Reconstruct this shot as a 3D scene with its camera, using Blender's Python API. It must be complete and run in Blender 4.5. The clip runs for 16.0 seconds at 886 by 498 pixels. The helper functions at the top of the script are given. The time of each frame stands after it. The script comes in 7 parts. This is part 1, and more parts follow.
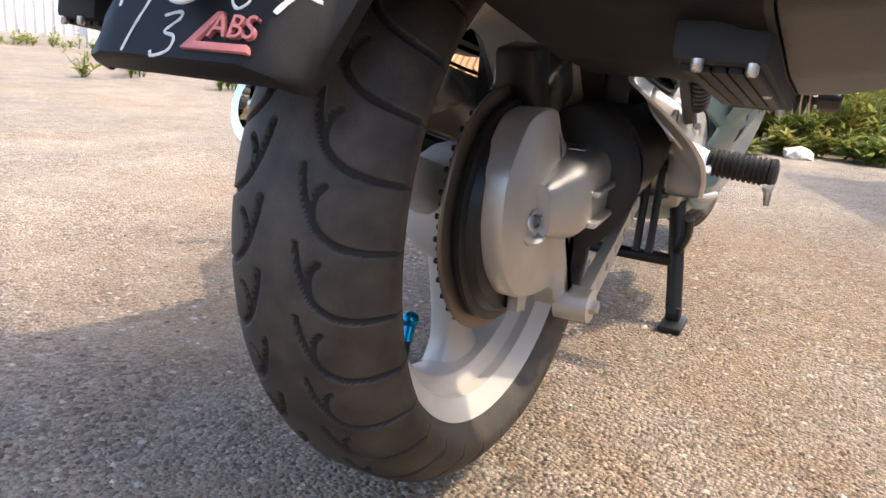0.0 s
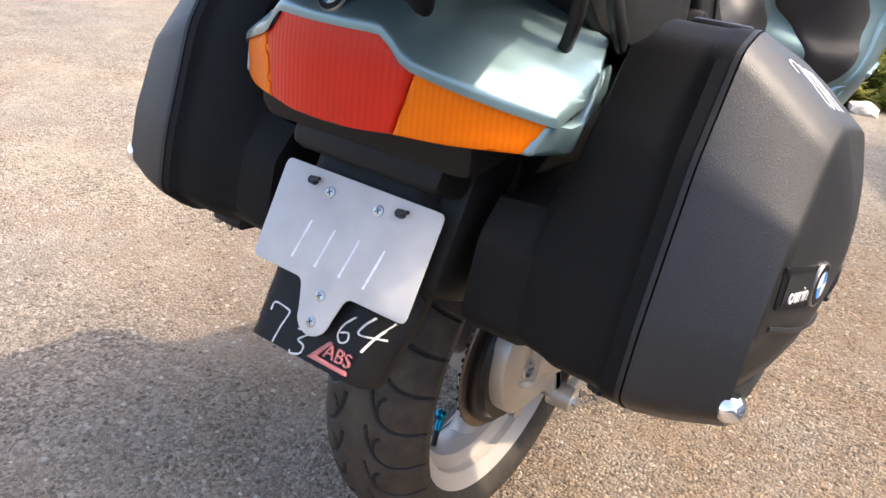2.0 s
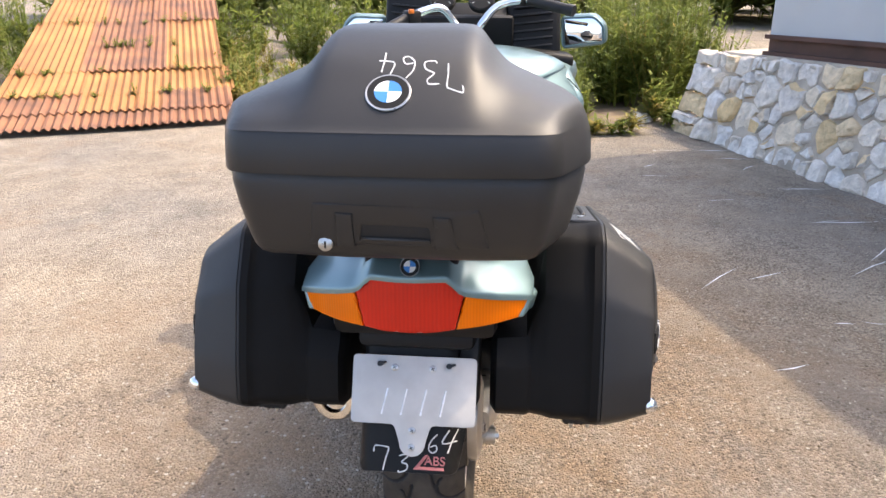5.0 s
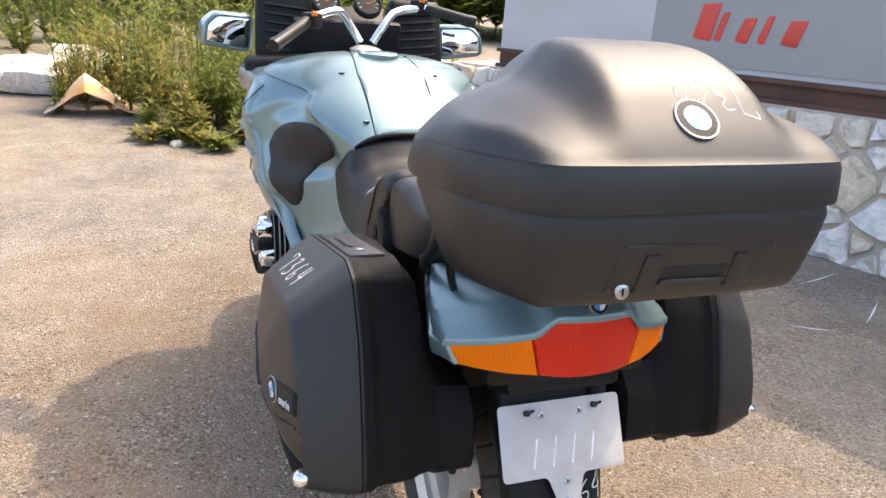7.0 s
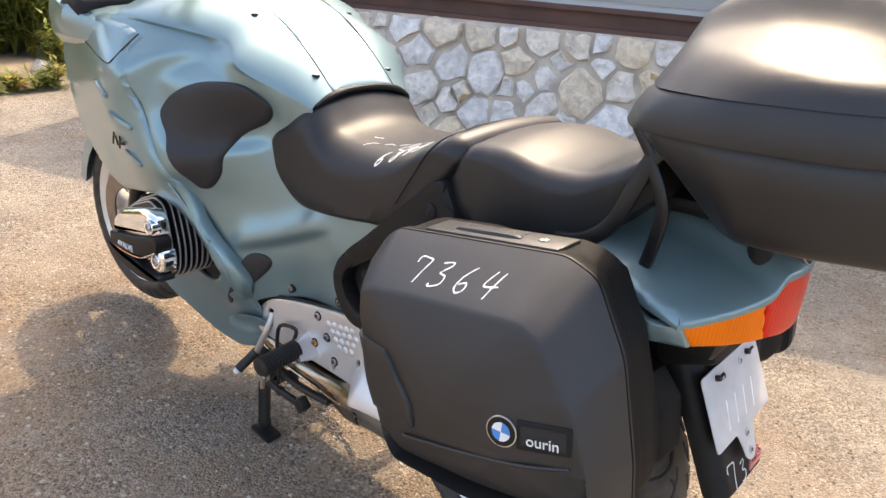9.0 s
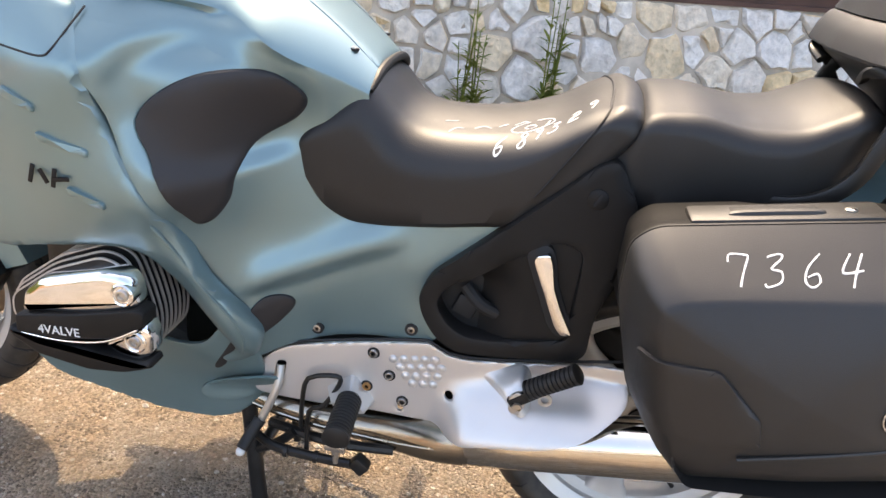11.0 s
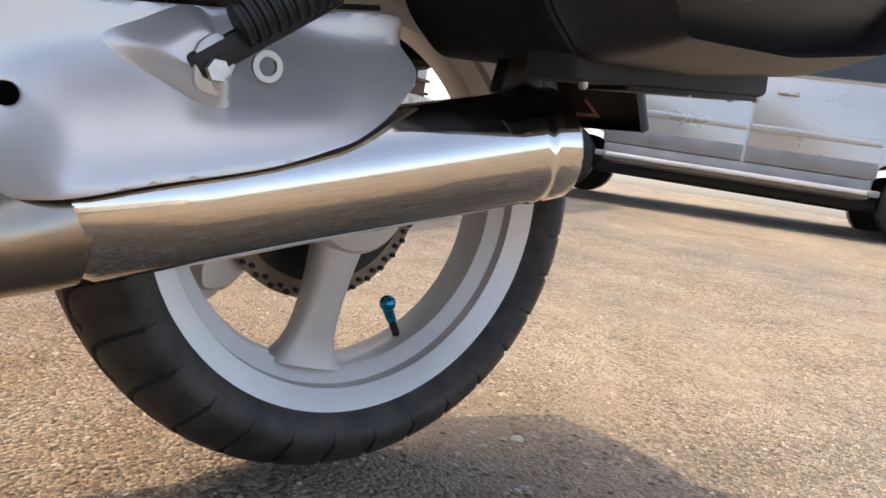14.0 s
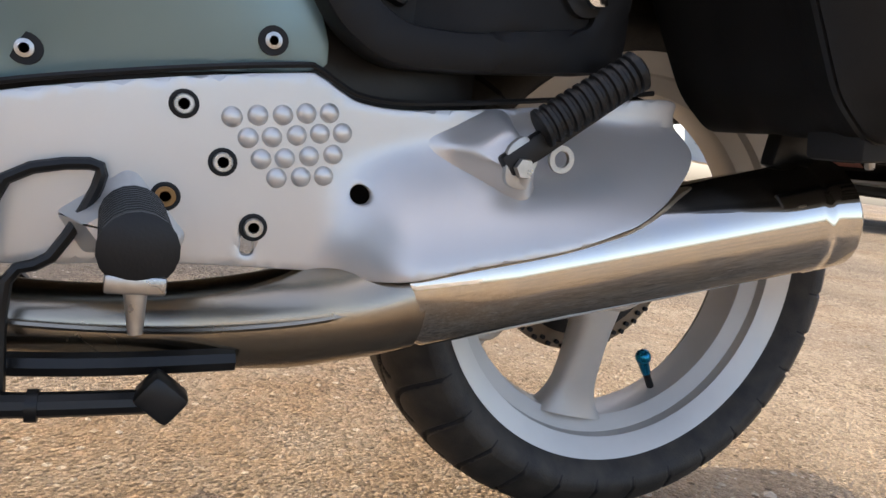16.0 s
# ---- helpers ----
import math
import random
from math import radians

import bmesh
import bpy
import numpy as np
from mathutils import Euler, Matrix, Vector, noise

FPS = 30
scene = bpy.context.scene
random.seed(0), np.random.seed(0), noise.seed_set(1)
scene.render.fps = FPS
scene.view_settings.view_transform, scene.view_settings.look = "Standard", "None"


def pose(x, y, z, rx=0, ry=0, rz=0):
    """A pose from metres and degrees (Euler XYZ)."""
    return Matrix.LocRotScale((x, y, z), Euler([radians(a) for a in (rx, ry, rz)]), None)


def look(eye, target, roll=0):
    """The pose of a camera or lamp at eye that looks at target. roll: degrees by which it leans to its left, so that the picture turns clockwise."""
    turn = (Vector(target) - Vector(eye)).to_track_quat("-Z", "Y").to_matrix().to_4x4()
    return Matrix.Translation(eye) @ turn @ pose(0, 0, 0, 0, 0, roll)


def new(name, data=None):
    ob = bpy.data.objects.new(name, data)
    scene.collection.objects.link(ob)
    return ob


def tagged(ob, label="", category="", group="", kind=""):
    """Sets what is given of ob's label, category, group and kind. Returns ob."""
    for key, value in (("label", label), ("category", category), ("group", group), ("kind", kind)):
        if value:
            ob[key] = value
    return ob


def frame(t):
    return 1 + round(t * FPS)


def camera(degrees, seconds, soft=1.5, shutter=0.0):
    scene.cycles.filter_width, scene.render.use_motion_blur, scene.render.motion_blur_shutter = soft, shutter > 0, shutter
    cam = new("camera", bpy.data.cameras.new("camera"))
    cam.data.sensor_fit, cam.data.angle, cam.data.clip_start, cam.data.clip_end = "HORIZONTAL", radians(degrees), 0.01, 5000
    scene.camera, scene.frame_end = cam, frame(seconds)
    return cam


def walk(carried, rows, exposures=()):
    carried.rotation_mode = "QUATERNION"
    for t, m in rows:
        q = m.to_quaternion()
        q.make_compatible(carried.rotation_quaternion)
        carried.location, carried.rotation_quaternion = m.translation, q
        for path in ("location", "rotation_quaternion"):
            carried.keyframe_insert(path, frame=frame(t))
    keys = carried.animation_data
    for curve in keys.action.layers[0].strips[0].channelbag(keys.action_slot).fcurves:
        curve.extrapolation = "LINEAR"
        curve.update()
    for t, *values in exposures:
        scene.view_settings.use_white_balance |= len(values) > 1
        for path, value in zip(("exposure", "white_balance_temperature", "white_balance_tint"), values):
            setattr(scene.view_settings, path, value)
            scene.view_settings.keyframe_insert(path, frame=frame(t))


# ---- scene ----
cam = camera(62.0, 16.0)
PATH = [
    (0, (0.39, -0.727, 0.511), (-0.514, 0.982, -0.001), 4.4),
    (0.5, (0.38, -0.726, 0.536), (-0.545, 0.961, -0.01), 5.3),
    (1, (0.387, -0.752, 0.615), (-0.57, 0.866, -0.068), 5.7),
    (1.5, (0.416, -0.813, 0.809), (-0.541, 0.721, -0.045), 6.3),
    (2, (0.493, -0.9, 0.988), (-0.465, 0.634, 0.135), 7.0),
    (2.5, (0.584, -1.018, 1.116), (-0.331, 0.588, 0.354), 7.3),
    (3, (0.635, -1.16, 1.174), (-0.175, 0.489, 0.383), 4.8),
    (3.5, (0.583, -1.323, 1.267), (-0.073, 0.403, 0.499), 3.0),
    (4, (0.489, -1.467, 1.335), (-0.012, 0.303, 0.55), 0.9),
    (4.5, (0.342, -1.488, 1.348), (-0.032, 0.314, 0.566), -0.9),
    (5, (0.175, -1.488, 1.36), (-0.016, 0.372, 0.65), -0.3),
    (5.2, (0.106, -1.484, 1.36), (0.0, 0.392, 0.675), 0.6),
    (7.3, (-0.706, -1.175, 1.335), (0.099, 0.521, 0.646), 4.4),
    (7.5, (-0.77, -1.129, 1.347), (0.111, 0.52, 0.637), 4.4),
    (8, (-0.896, -0.984, 1.333), (0.167, 0.539, 0.591), 3.9),
    (8.2, (-0.944, -0.912, 1.321), (0.191, 0.554, 0.571), 4.0),
    (10.3, (-1.323, -0.014, 1.241), (0.425, 0.522, 0.428), 7.4),
    (10.5, (-1.314, 0.078, 1.231), (0.454, 0.529, 0.412), 7.0),
    (11, (-1.288, 0.312, 1.188), (0.529, 0.536, 0.381), 6.9),
    (11.5, (-1.226, 0.487, 1.132), (0.603, 0.503, 0.325), 6.8),
    (12, (-1.067, 0.606, 1.031), (0.742, 0.452, 0.192), 5.5),
    (12.5, (-0.909, 0.649, 0.896), (0.825, 0.119, 0.051), 7.9),
    (13, (-0.791, 0.628, 0.683), (0.786, -0.415, 0.031), 12.1),
    (13.5, (-0.75, 0.486, 0.447), (0.85, -0.68, 0.164), 8.9),
    (14, (-0.756, 0.477, 0.406), (0.802, -0.751, 0.159), 9.5),
    (14.5, (-0.766, 0.494, 0.401), (0.823, -0.7, 0.172), 9.0),
    (15, (-0.773, 0.508, 0.407), (0.886, -0.585, 0.177), 9.0),
    (15.5, (-0.777, 0.538, 0.425), (0.963, -0.418, 0.18), 8.3),
    (16, (-0.775, 0.578, 0.449), (1.057, -0.176, 0.177), 7.8),
]
walk(cam, [(t, look(e, g, r)) for t, e, g, r in PATH], [(0.0, 2.38, 6650, 10), (5.0, 2.26, 6900, 10), (7.5, 2.34, 7200, 10), (10.5, 2.60, 7650, 10), (12.5, 2.70, 7550, 10), (13.4, 2.16, 7400, 10), (16.0, 2.04, 7550, 10)])


from mathutils.bvhtree import BVHTree

# ---- world and sun ----
SUN = Vector((0.52, 0.24, 0.83)).normalized()
world = bpy.data.worlds.new("world")
scene.world = world
world.use_nodes = True
wt = world.node_tree
sky = wt.nodes.new("ShaderNodeTexSky")
sky.sky_type, sky.sun_disc = "NISHITA", False
sky.sun_elevation = math.asin(SUN.z)
sky.sun_rotation = math.atan2(SUN.x, SUN.y)
sky.air_density, sky.dust_density, sky.ozone_density = 0.6, 3.0, 0.2
wt.links.new(sky.outputs[0], wt.nodes["Background"].inputs[0])
wt.nodes["Background"].inputs[1].default_value = 0.15
sun_data = bpy.data.lights.new("sun", "SUN")
sun_data.energy, sun_data.angle, sun_data.color = 0.88, radians(0.6), (1.0, 0.85, 0.66)
sun = new("sun", sun_data)
sun.matrix_world = look(SUN * 20, (0, 0, 0))


# ---- materials ----
def node_material(name):
    m = bpy.data.materials.new(name)
    m.use_nodes = True
    return m, m.node_tree, m.node_tree.nodes["Principled BSDF"]


def surface(name, color, rough=0.5, metal=0.0, coat=0.0, vary=0.15, scale=6.0, grain=250.0, bump=0.1, rough_vary=0.1, second=None, spec=0.5, aniso=0.0):
    """A surface with two scales of variation: broad stains and fine grain, both in colour, roughness and relief."""
    m, t, b = node_material(name)
    n, l = t.nodes, t.links
    co = n.new("ShaderNodeTexCoord")
    big = n.new("ShaderNodeTexNoise")
    big.inputs["Scale"].default_value, big.inputs["Detail"].default_value = scale, 6
    fine = n.new("ShaderNodeTexNoise")
    fine.inputs["Scale"].default_value, fine.inputs["Detail"].default_value = grain, 3
    for x in (big, fine):
        l.new(co.outputs["Object"], x.inputs["Vector"])
    ramp = n.new("ShaderNodeMapRange")
    ramp.inputs["From Min"].default_value, ramp.inputs["From Max"].default_value = 0.3, 0.7
    l.new(big.outputs["Fac"], ramp.inputs["Value"])
    mix = n.new("ShaderNodeMix")
    mix.data_type = "RGBA"
    other = second or tuple(min(1.0, c * (1 + vary * 2)) for c in color)
    mix.inputs["A"].default_value, mix.inputs["B"].default_value = (*[c * (1 - vary) for c in color], 1), (*other, 1)
    l.new(ramp.outputs[0], mix.inputs["Factor"])
    l.new(mix.outputs["Result"], b.inputs["Base Color"])
    rr = n.new("ShaderNodeMapRange")
    rr.inputs["To Min"].default_value, rr.inputs["To Max"].default_value = max(0.02, rough - rough_vary), min(1, rough + rough_vary)
    l.new(big.outputs["Fac"], rr.inputs["Value"])
    l.new(rr.outputs[0], b.inputs["Roughness"])
    b.inputs["Metallic"].default_value = metal
    b.inputs["Coat Weight"].default_value = coat
    b.inputs["Coat Roughness"].default_value = 0.14 if coat == 0.6 else 0.04
    b.inputs["Specular IOR Level"].default_value = spec
    b.inputs["Anisotropic"].default_value = aniso
    if bump:
        bp = n.new("ShaderNodeBump")
        bp.inputs["Strength"].default_value, bp.inputs["Distance"].default_value = bump, 0.001
        l.new(fine.outputs["Fac"], bp.inputs["Height"])
        l.new(bp.outputs[0], b.inputs["Normal"])
    return m


def ground_material():
    m, t, b = node_material("worn_asphalt")
    n, l = t.nodes, t.links
    co = n.new("ShaderNodeTexCoord")

    def noise_tex(scale, detail=5, rough=0.6):
        x = n.new("ShaderNodeTexNoise")
        x.inputs["Scale"].default_value, x.inputs["Detail"].default_value, x.inputs["Roughness"].default_value = scale, detail, rough
        l.new(co.outputs["Object"], x.inputs["Vector"])
        return x.outputs["Fac"]

    def remap(v, a, c, d=0.0, e=1.0):
        x = n.new("ShaderNodeMapRange")
        for k, val in zip(("From Min", "From Max", "To Min", "To Max"), (a, c, d, e)):
            x.inputs[k].default_value = val
        l.new(v, x.inputs["Value"])
        return x.outputs[0]

    def mixed(f, a, c, kind="MIX"):
        x = n.new("ShaderNodeMix")
        x.data_type, x.blend_type = "RGBA", kind
        for v, k in ((f, "Factor"), (a, "A"), (c, "B")):
            if isinstance(v, (tuple, float)):
                x.inputs[k].default_value = (*v, 1) if isinstance(v, tuple) else v
            else:
                l.new(v, x.inputs[k])
        return x.outputs["Result"]

    def cells(scale):
        x = n.new("ShaderNodeTexVoronoi")
        x.inputs["Scale"].default_value = scale
        l.new(co.outputs["Object"], x.inputs["Vector"])
        return x

    broad = remap(noise_tex(0.55, 6), 0.38, 0.62)
    mid = remap(noise_tex(3.2, 6, 0.7), 0.35, 0.68)
    asphalt = mixed(mid, (0.21, 0.190, 0.165), (0.34, 0.300, 0.250))
    sand = mixed(mid, (0.30, 0.245, 0.18), (0.44, 0.37, 0.28))
    base = mixed(broad, asphalt, sand)
    clump = remap(noise_tex(22, 4, 0.7), 0.35, 0.65, 0.0, 0.35)
    base = mixed(clump, base, (0.20, 0.165, 0.13))
    earth = remap(noise_tex(1.5, 8, 0.75), 0.52, 0.66, 0.0, 0.55)
    base = mixed(earth, base, (0.29, 0.205, 0.135))
    # trodden brown earth round the stand
    mp = n.new("ShaderNodeMapping")
    mp.inputs["Location"].default_value, mp.inputs["Scale"].default_value = (0.02, -0.52, 0.0), (0.55, 0.52, 0.0)
    l.new(co.outputs["Object"], mp.inputs["Vector"])
    gr = n.new("ShaderNodeTexGradient")
    gr.gradient_type = "SPHERICAL"
    l.new(mp.outputs[0], gr.inputs["Vector"])
    worn = n.new("ShaderNodeMath")
    worn.operation = "MULTIPLY"
    l.new(remap(gr.outputs["Fac"], 0.05, 0.50, 0.0, 0.85), worn.inputs[0])
    l.new(remap(noise_tex(5.0, 6, 0.75), 0.36, 0.60, 0.25, 1.0), worn.inputs[1])
    base = mixed(worn.outputs[0], base, (0.255, 0.180, 0.115))
    # aggregate: small stones of several tones, and larger pale chips
    v1, v2 = cells(150), cells(60)
    sep = n.new("ShaderNodeSeparateColor")
    l.new(v1.outputs["Color"], sep.inputs[0])
    tone_ = remap(sep.outputs[0], 0, 1, 0.36, 1.48)
    # fine dust lies over the aggregate in patches
    dust = remap(noise_tex(1.7, 8, 0.68), 0.40, 0.60, 0.10, 0.72)
    even = n.new("ShaderNodeMix")
    l.new(dust, even.inputs["Factor"])
    l.new(tone_, even.inputs["A"])
    even.inputs["B"].default_value = 1.0
    tone = even.outputs["Result"]
    hs = n.new("ShaderNodeHueSaturation")
    l.new(base, hs.inputs["Color"])
    l.new(tone, hs.inputs["Value"])
    sep2 = n.new("ShaderNodeSeparateColor")
    l.new(v2.outputs["Color"], sep2.inputs[0])
    chip = n.new("ShaderNodeMath")
    chip.operation = "MULTIPLY"
    l.new(remap(sep2.outputs[1], 0.90, 0.96), chip.inputs[0])
    l.new(remap(v2.outputs["Distance"], 0.42, 0.3), chip.inputs[1])
    base = mixed(chip.outputs[0], hs.outputs[0], (0.44, 0.39, 0.32))
    dark = n.new("ShaderNodeMath")
    dark.operation = "MULTIPLY"
    l.new(remap(sep2.outputs[0], 0.88, 0.95), dark.inputs[0])
    l.new(remap(v2.outputs["Distance"], 0.4, 0.3), dark.inputs[1])
    base = mixed(dark.outputs[0], base, (0.12, 0.09, 0.06))
    grit = remap(noise_tex(300, 6, 0.7), 0.3, 0.7, 0.62, 1.34)
    hs2 = n.new("ShaderNodeHueSaturation")
    l.new(base, hs2.inputs["Color"])
    l.new(grit, hs2.inputs["Value"])
    l.new(hs2.outputs[0], b.inputs["Base Color"])
    b.inputs["Roughness"].default_value = 0.92
    b.inputs["Specular IOR Level"].default_value = 0.25
    add = n.new("ShaderNodeMath")
    add.operation = "SUBTRACT"
    l.new(noise_tex(45, 5, 0.7), add.inputs[0])
    l.new(v1.outputs["Distance"], add.inputs[1])
    bp = n.new("ShaderNodeBump")
    bp.inputs["Strength"].default_value, bp.inputs["Distance"].default_value = 1.0, 0.009
    l.new(add.outputs[0], bp.inputs["Height"])
    l.new(bp.outputs[0], b.inputs["Normal"])
    return m


def random_tint(name, colors, rough=0.85, bump=0.6, grain=60.0, translucent=0.0):
    """A surface whose tone changes from piece to piece: by object or by island of a joined mesh."""
    m, t, b = node_material(name)
    n, l = t.nodes, t.links
    info, geo = n.new("ShaderNodeObjectInfo"), n.new("ShaderNodeNewGeometry")
    add = n.new("ShaderNodeMath")
    add.operation = "ADD"
    l.new(info.outputs["Random"], add.inputs[0])
    l.new(geo.outputs["Random Per Island"], add.inputs[1])
    fr = n.new("ShaderNodeMath")
    fr.operation = "FRACT"
    l.new(add.outputs[0], fr.inputs[0])
    ramp = n.new("ShaderNodeValToRGB")
    while len(ramp.color_ramp.elements) < len(colors):
        ramp.color_ramp.elements.new(0.5)
    for i, (e, c) in enumerate(zip(ramp.color_ramp.elements, colors)):
        e.position, e.color = i / (len(colors) - 1), (*c, 1)
    l.new(fr.outputs[0], ramp.inputs[0])
    co = n.new("ShaderNodeTexCoord")
    nz = n.new("ShaderNodeTexNoise")
    nz.inputs["Scale"].default_value, nz.inputs["Detail"].default_value, nz.inputs["Roughness"].default_value = grain, 6, 0.65
    l.new(co.outputs["Object"], nz.inputs["Vector"])
    mr = n.new("ShaderNodeMapRange")
    mr.inputs["From Min"].default_value, mr.inputs["From Max"].default_value = 0.3, 0.7
    mr.inputs["To Min"].default_value, mr.inputs["To Max"].default_value = 0.72, 1.2
    l.new(nz.outputs["Fac"], mr.inputs["Value"])
    hs = n.new("ShaderNodeHueSaturation")
    l.new(ramp.outputs[0], hs.inputs["Color"])
    l.new(mr.outputs[0], hs.inputs["Value"])
    l.new(hs.outputs[0], b.inputs["Base Color"])
    b.inputs["Roughness"].default_value = rough
    b.inputs["Specular IOR Level"].default_value = 0.3
    if translucent:
        b.inputs["Subsurface Weight"].default_value = 0.0
        tr = n.new("ShaderNodeBsdfTranslucent")
        l.new(hs.outputs[0], tr.inputs["Color"])
        ms = n.new("ShaderNodeMixShader")
        ms.inputs[0].default_value = translucent
        l.new(b.outputs[0], ms.inputs[1])
        l.new(tr.outputs[0], ms.inputs[2])
        l.new(ms.outputs[0], n["Material Output"].inputs["Surface"])
    if bump:
        bp = n.new("ShaderNodeBump")
        bp.inputs["Strength"].default_value, bp.inputs["Distance"].default_value = bump, 0.02 * 30 / grain
        l.new(nz.outputs["Fac"], bp.inputs["Height"])
        l.new(bp.outputs[0], b.inputs["Normal"])
    return m


def lens_material(name, color, ribs):
    m, t, b = node_material(name)
    n, l = t.nodes, t.links
    co = n.new("ShaderNodeTexCoord")
    w = n.new("ShaderNodeTexWave")
    w.inputs["Scale"].default_value, w.inputs["Distortion"].default_value = ribs, 0.2
    l.new(co.outputs["Object"], w.inputs["Vector"])
    nz = n.new("ShaderNodeTexNoise")
    nz.inputs["Scale"].default_value = 9
    l.new(co.outputs["Object"], nz.inputs["Vector"])
    add = n.new("ShaderNodeMath")
    add.operation = "MULTIPLY_ADD"
    add.inputs[1].default_value, add.inputs[2].default_value = 0.20, 0.0
    l.new(w.outputs["Fac"], add.inputs[0])
    l.new(nz.outputs["Fac"], add.inputs[2])
    mix = n.new("ShaderNodeMix")
    mix.data_type = "RGBA"
    mix.inputs["A"].default_value, mix.inputs["B"].default_value = (*[c * 0.62 for c in color], 1), (*color, 1)
    l.new(add.outputs[0], mix.inputs["Factor"])
    l.new(mix.outputs["Result"], b.inputs["Base Color"])
    b.inputs["Roughness"].default_value = 0.3
    b.inputs["Coat Weight"].default_value = 0.0
    b.inputs["Specular IOR Level"].default_value = 0.25
    bp = n.new("ShaderNodeBump")
    bp.inputs["Strength"].default_value, bp.inputs["Distance"].default_value = 0.15, 0.002
    l.new(w.outputs["Fac"], bp.inputs["Height"])
    l.new(bp.outputs[0], b.inputs["Normal"])
    return m


PAINT = surface("teal_paint", (0.172, 0.260, 0.270), 0.36, 0.55, 0.6, vary=0.05, scale=3, grain=900, bump=0.03, rough_vary=0.03)
PLASTIC = surface("black_plastic", (0.010, 0.0095, 0.009), 0.5, vary=0.25, scale=5, grain=700, bump=0.15, spec=0.2)
CASE = surface("case_plastic", (0.0135, 0.0128, 0.0122), 0.46, vary=0.2, scale=4, grain=900, bump=0.35, second=(0.021, 0.0198, 0.0187), spec=0.5)
# the lid's plastic, rougher; its darker base colour paints the underside's shade
CASE_INNER = surface("rough_shaded_case_plastic", (0.0085, 0.008, 0.0075), 0.6, vary=0.2, scale=4, grain=700, bump=0.3, spec=0.10)
VINYL = surface("seat_vinyl", (0.015, 0.0142, 0.0135), 0.46, vary=0.15, scale=7, grain=500, bump=0.3, spec=0.4)
PAD = surface("knee_pad_rubber", (0.018, 0.0165, 0.017), 0.6, vary=0.1, scale=9, grain=600, bump=0.2)
TYRE = surface("tyre_rubber", (0.024, 0.0205, 0.0175), 0.58, vary=0.3, scale=30, grain=420, bump=0.5, second=(0.058, 0.048, 0.037), spec=0.4)
# darker copy of the tyre rubber; the grooves' shade is in its colour
GROOVE_SHADE = surface("groove_shade_rubber", (0.012, 0.011, 0.010), 0.85, vary=0.2, scale=20, grain=300, bump=0.2)
RUBBER = surface("black_rubber", (0.012, 0.0115, 0.011), 0.5, vary=0.25, scale=15, grain=400, bump=0.2, spec=0.35)
WHEEL = surface("wheel_silver", (0.52, 0.485, 0.435), 0.42, 0.20, 0.2, vary=0.05, scale=8, grain=700, bump=0.05)
RIMLIP = surface("rim_lip", (0.62, 0.585, 0.53), 0.35, 0.35, vary=0.05, scale=9, grain=500, bump=0.04)
CAST = surface("cast_aluminium", (0.50, 0.48, 0.44), 0.42, 0.75, vary=0.1, scale=12, grain=420, bump=0.25)
PLATE = surface("satin_aluminium", (0.63, 0.61, 0.58), 0.34, 0.55, vary=0.05, scale=4, grain=900, bump=0.05, rough_vary=0.05)
CHROME = surface("chrome", (0.82, 0.82, 0.82), 0.07, 1.0, vary=0.04, scale=20, grain=60, bump=0.02, rough_vary=0.04)
STEEL = surface("exhaust_steel", (0.70, 0.675, 0.64), 0.05, 1.0, vary=0.12, scale=30, grain=90, bump=0.02, rough_vary=0.05, second=(0.68, 0.62, 0.53))
BURNT = surface("burnt_exhaust_steel", (0.44, 0.40, 0.35), 0.24, 1.0, vary=0.25, scale=12, grain=60, bump=0.08, rough_vary=0.12, second=(0.46, 0.38, 0.27))
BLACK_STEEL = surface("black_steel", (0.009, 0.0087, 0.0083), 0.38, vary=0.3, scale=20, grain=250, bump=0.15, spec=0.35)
BOLT = surface("bolt_steel", (0.45, 0.44, 0.42), 0.3, 0.95, vary=0.15, scale=60, grain=500, bump=0.05)
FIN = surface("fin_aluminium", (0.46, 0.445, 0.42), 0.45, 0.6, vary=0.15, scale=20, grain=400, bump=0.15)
DISC = surface("brake_disc_steel", (0.20, 0.155, 0.115), 0.42, 0.7, vary=0.15, scale=20, grain=300, bump=0.1)
# near-black of some real parts; elsewhere it paints shade in holes and gaps
DARK = surface("black_parts_and_shade", (0.008, 0.008, 0.008), 0.7, vary=0.2, scale=20, grain=200, bump=0.1)
ALU_PLATE = surface("bare_plate", (0.50, 0.485, 0.455), 0.55, 0.0, vary=0.06, scale=25, grain=300, bump=0.06)
CHALK = surface("chalk_white", (0.62, 0.62, 0.60), 0.9, vary=0.1, scale=90, grain=300, bump=0.3)
CHALK_FAINT = surface("faint_chalk", (0.82, 0.82, 0.80), 0.85, vary=0.15, scale=60, grain=200, bump=0.2)
RED = surface("red_badge", (0.42, 0.14, 0.13), 0.35, vary=0.15, scale=40, grain=300, bump=0.1)
BLUE = surface("enamel_blue", (0.04, 0.20, 0.52), 0.35, coat=0.1, vary=0.05, scale=30, grain=100, bump=0)
WHITE = surface("enamel_white", (0.70, 0.70, 0.68), 0.35, coat=0.1, vary=0.05, scale=30, grain=100, bump=0)
VALVE = surface("anodised_blue", (0.0, 0.20, 0.33), 0.25, 0.8, vary=0.1, scale=40, grain=200, bump=0.05)
AMBER = lens_material("amber_lens", (1.0, 0.20, 0.0), 60)
LENS_RED = lens_material("red_lens", (0.74, 0.030, 0.012), 45)
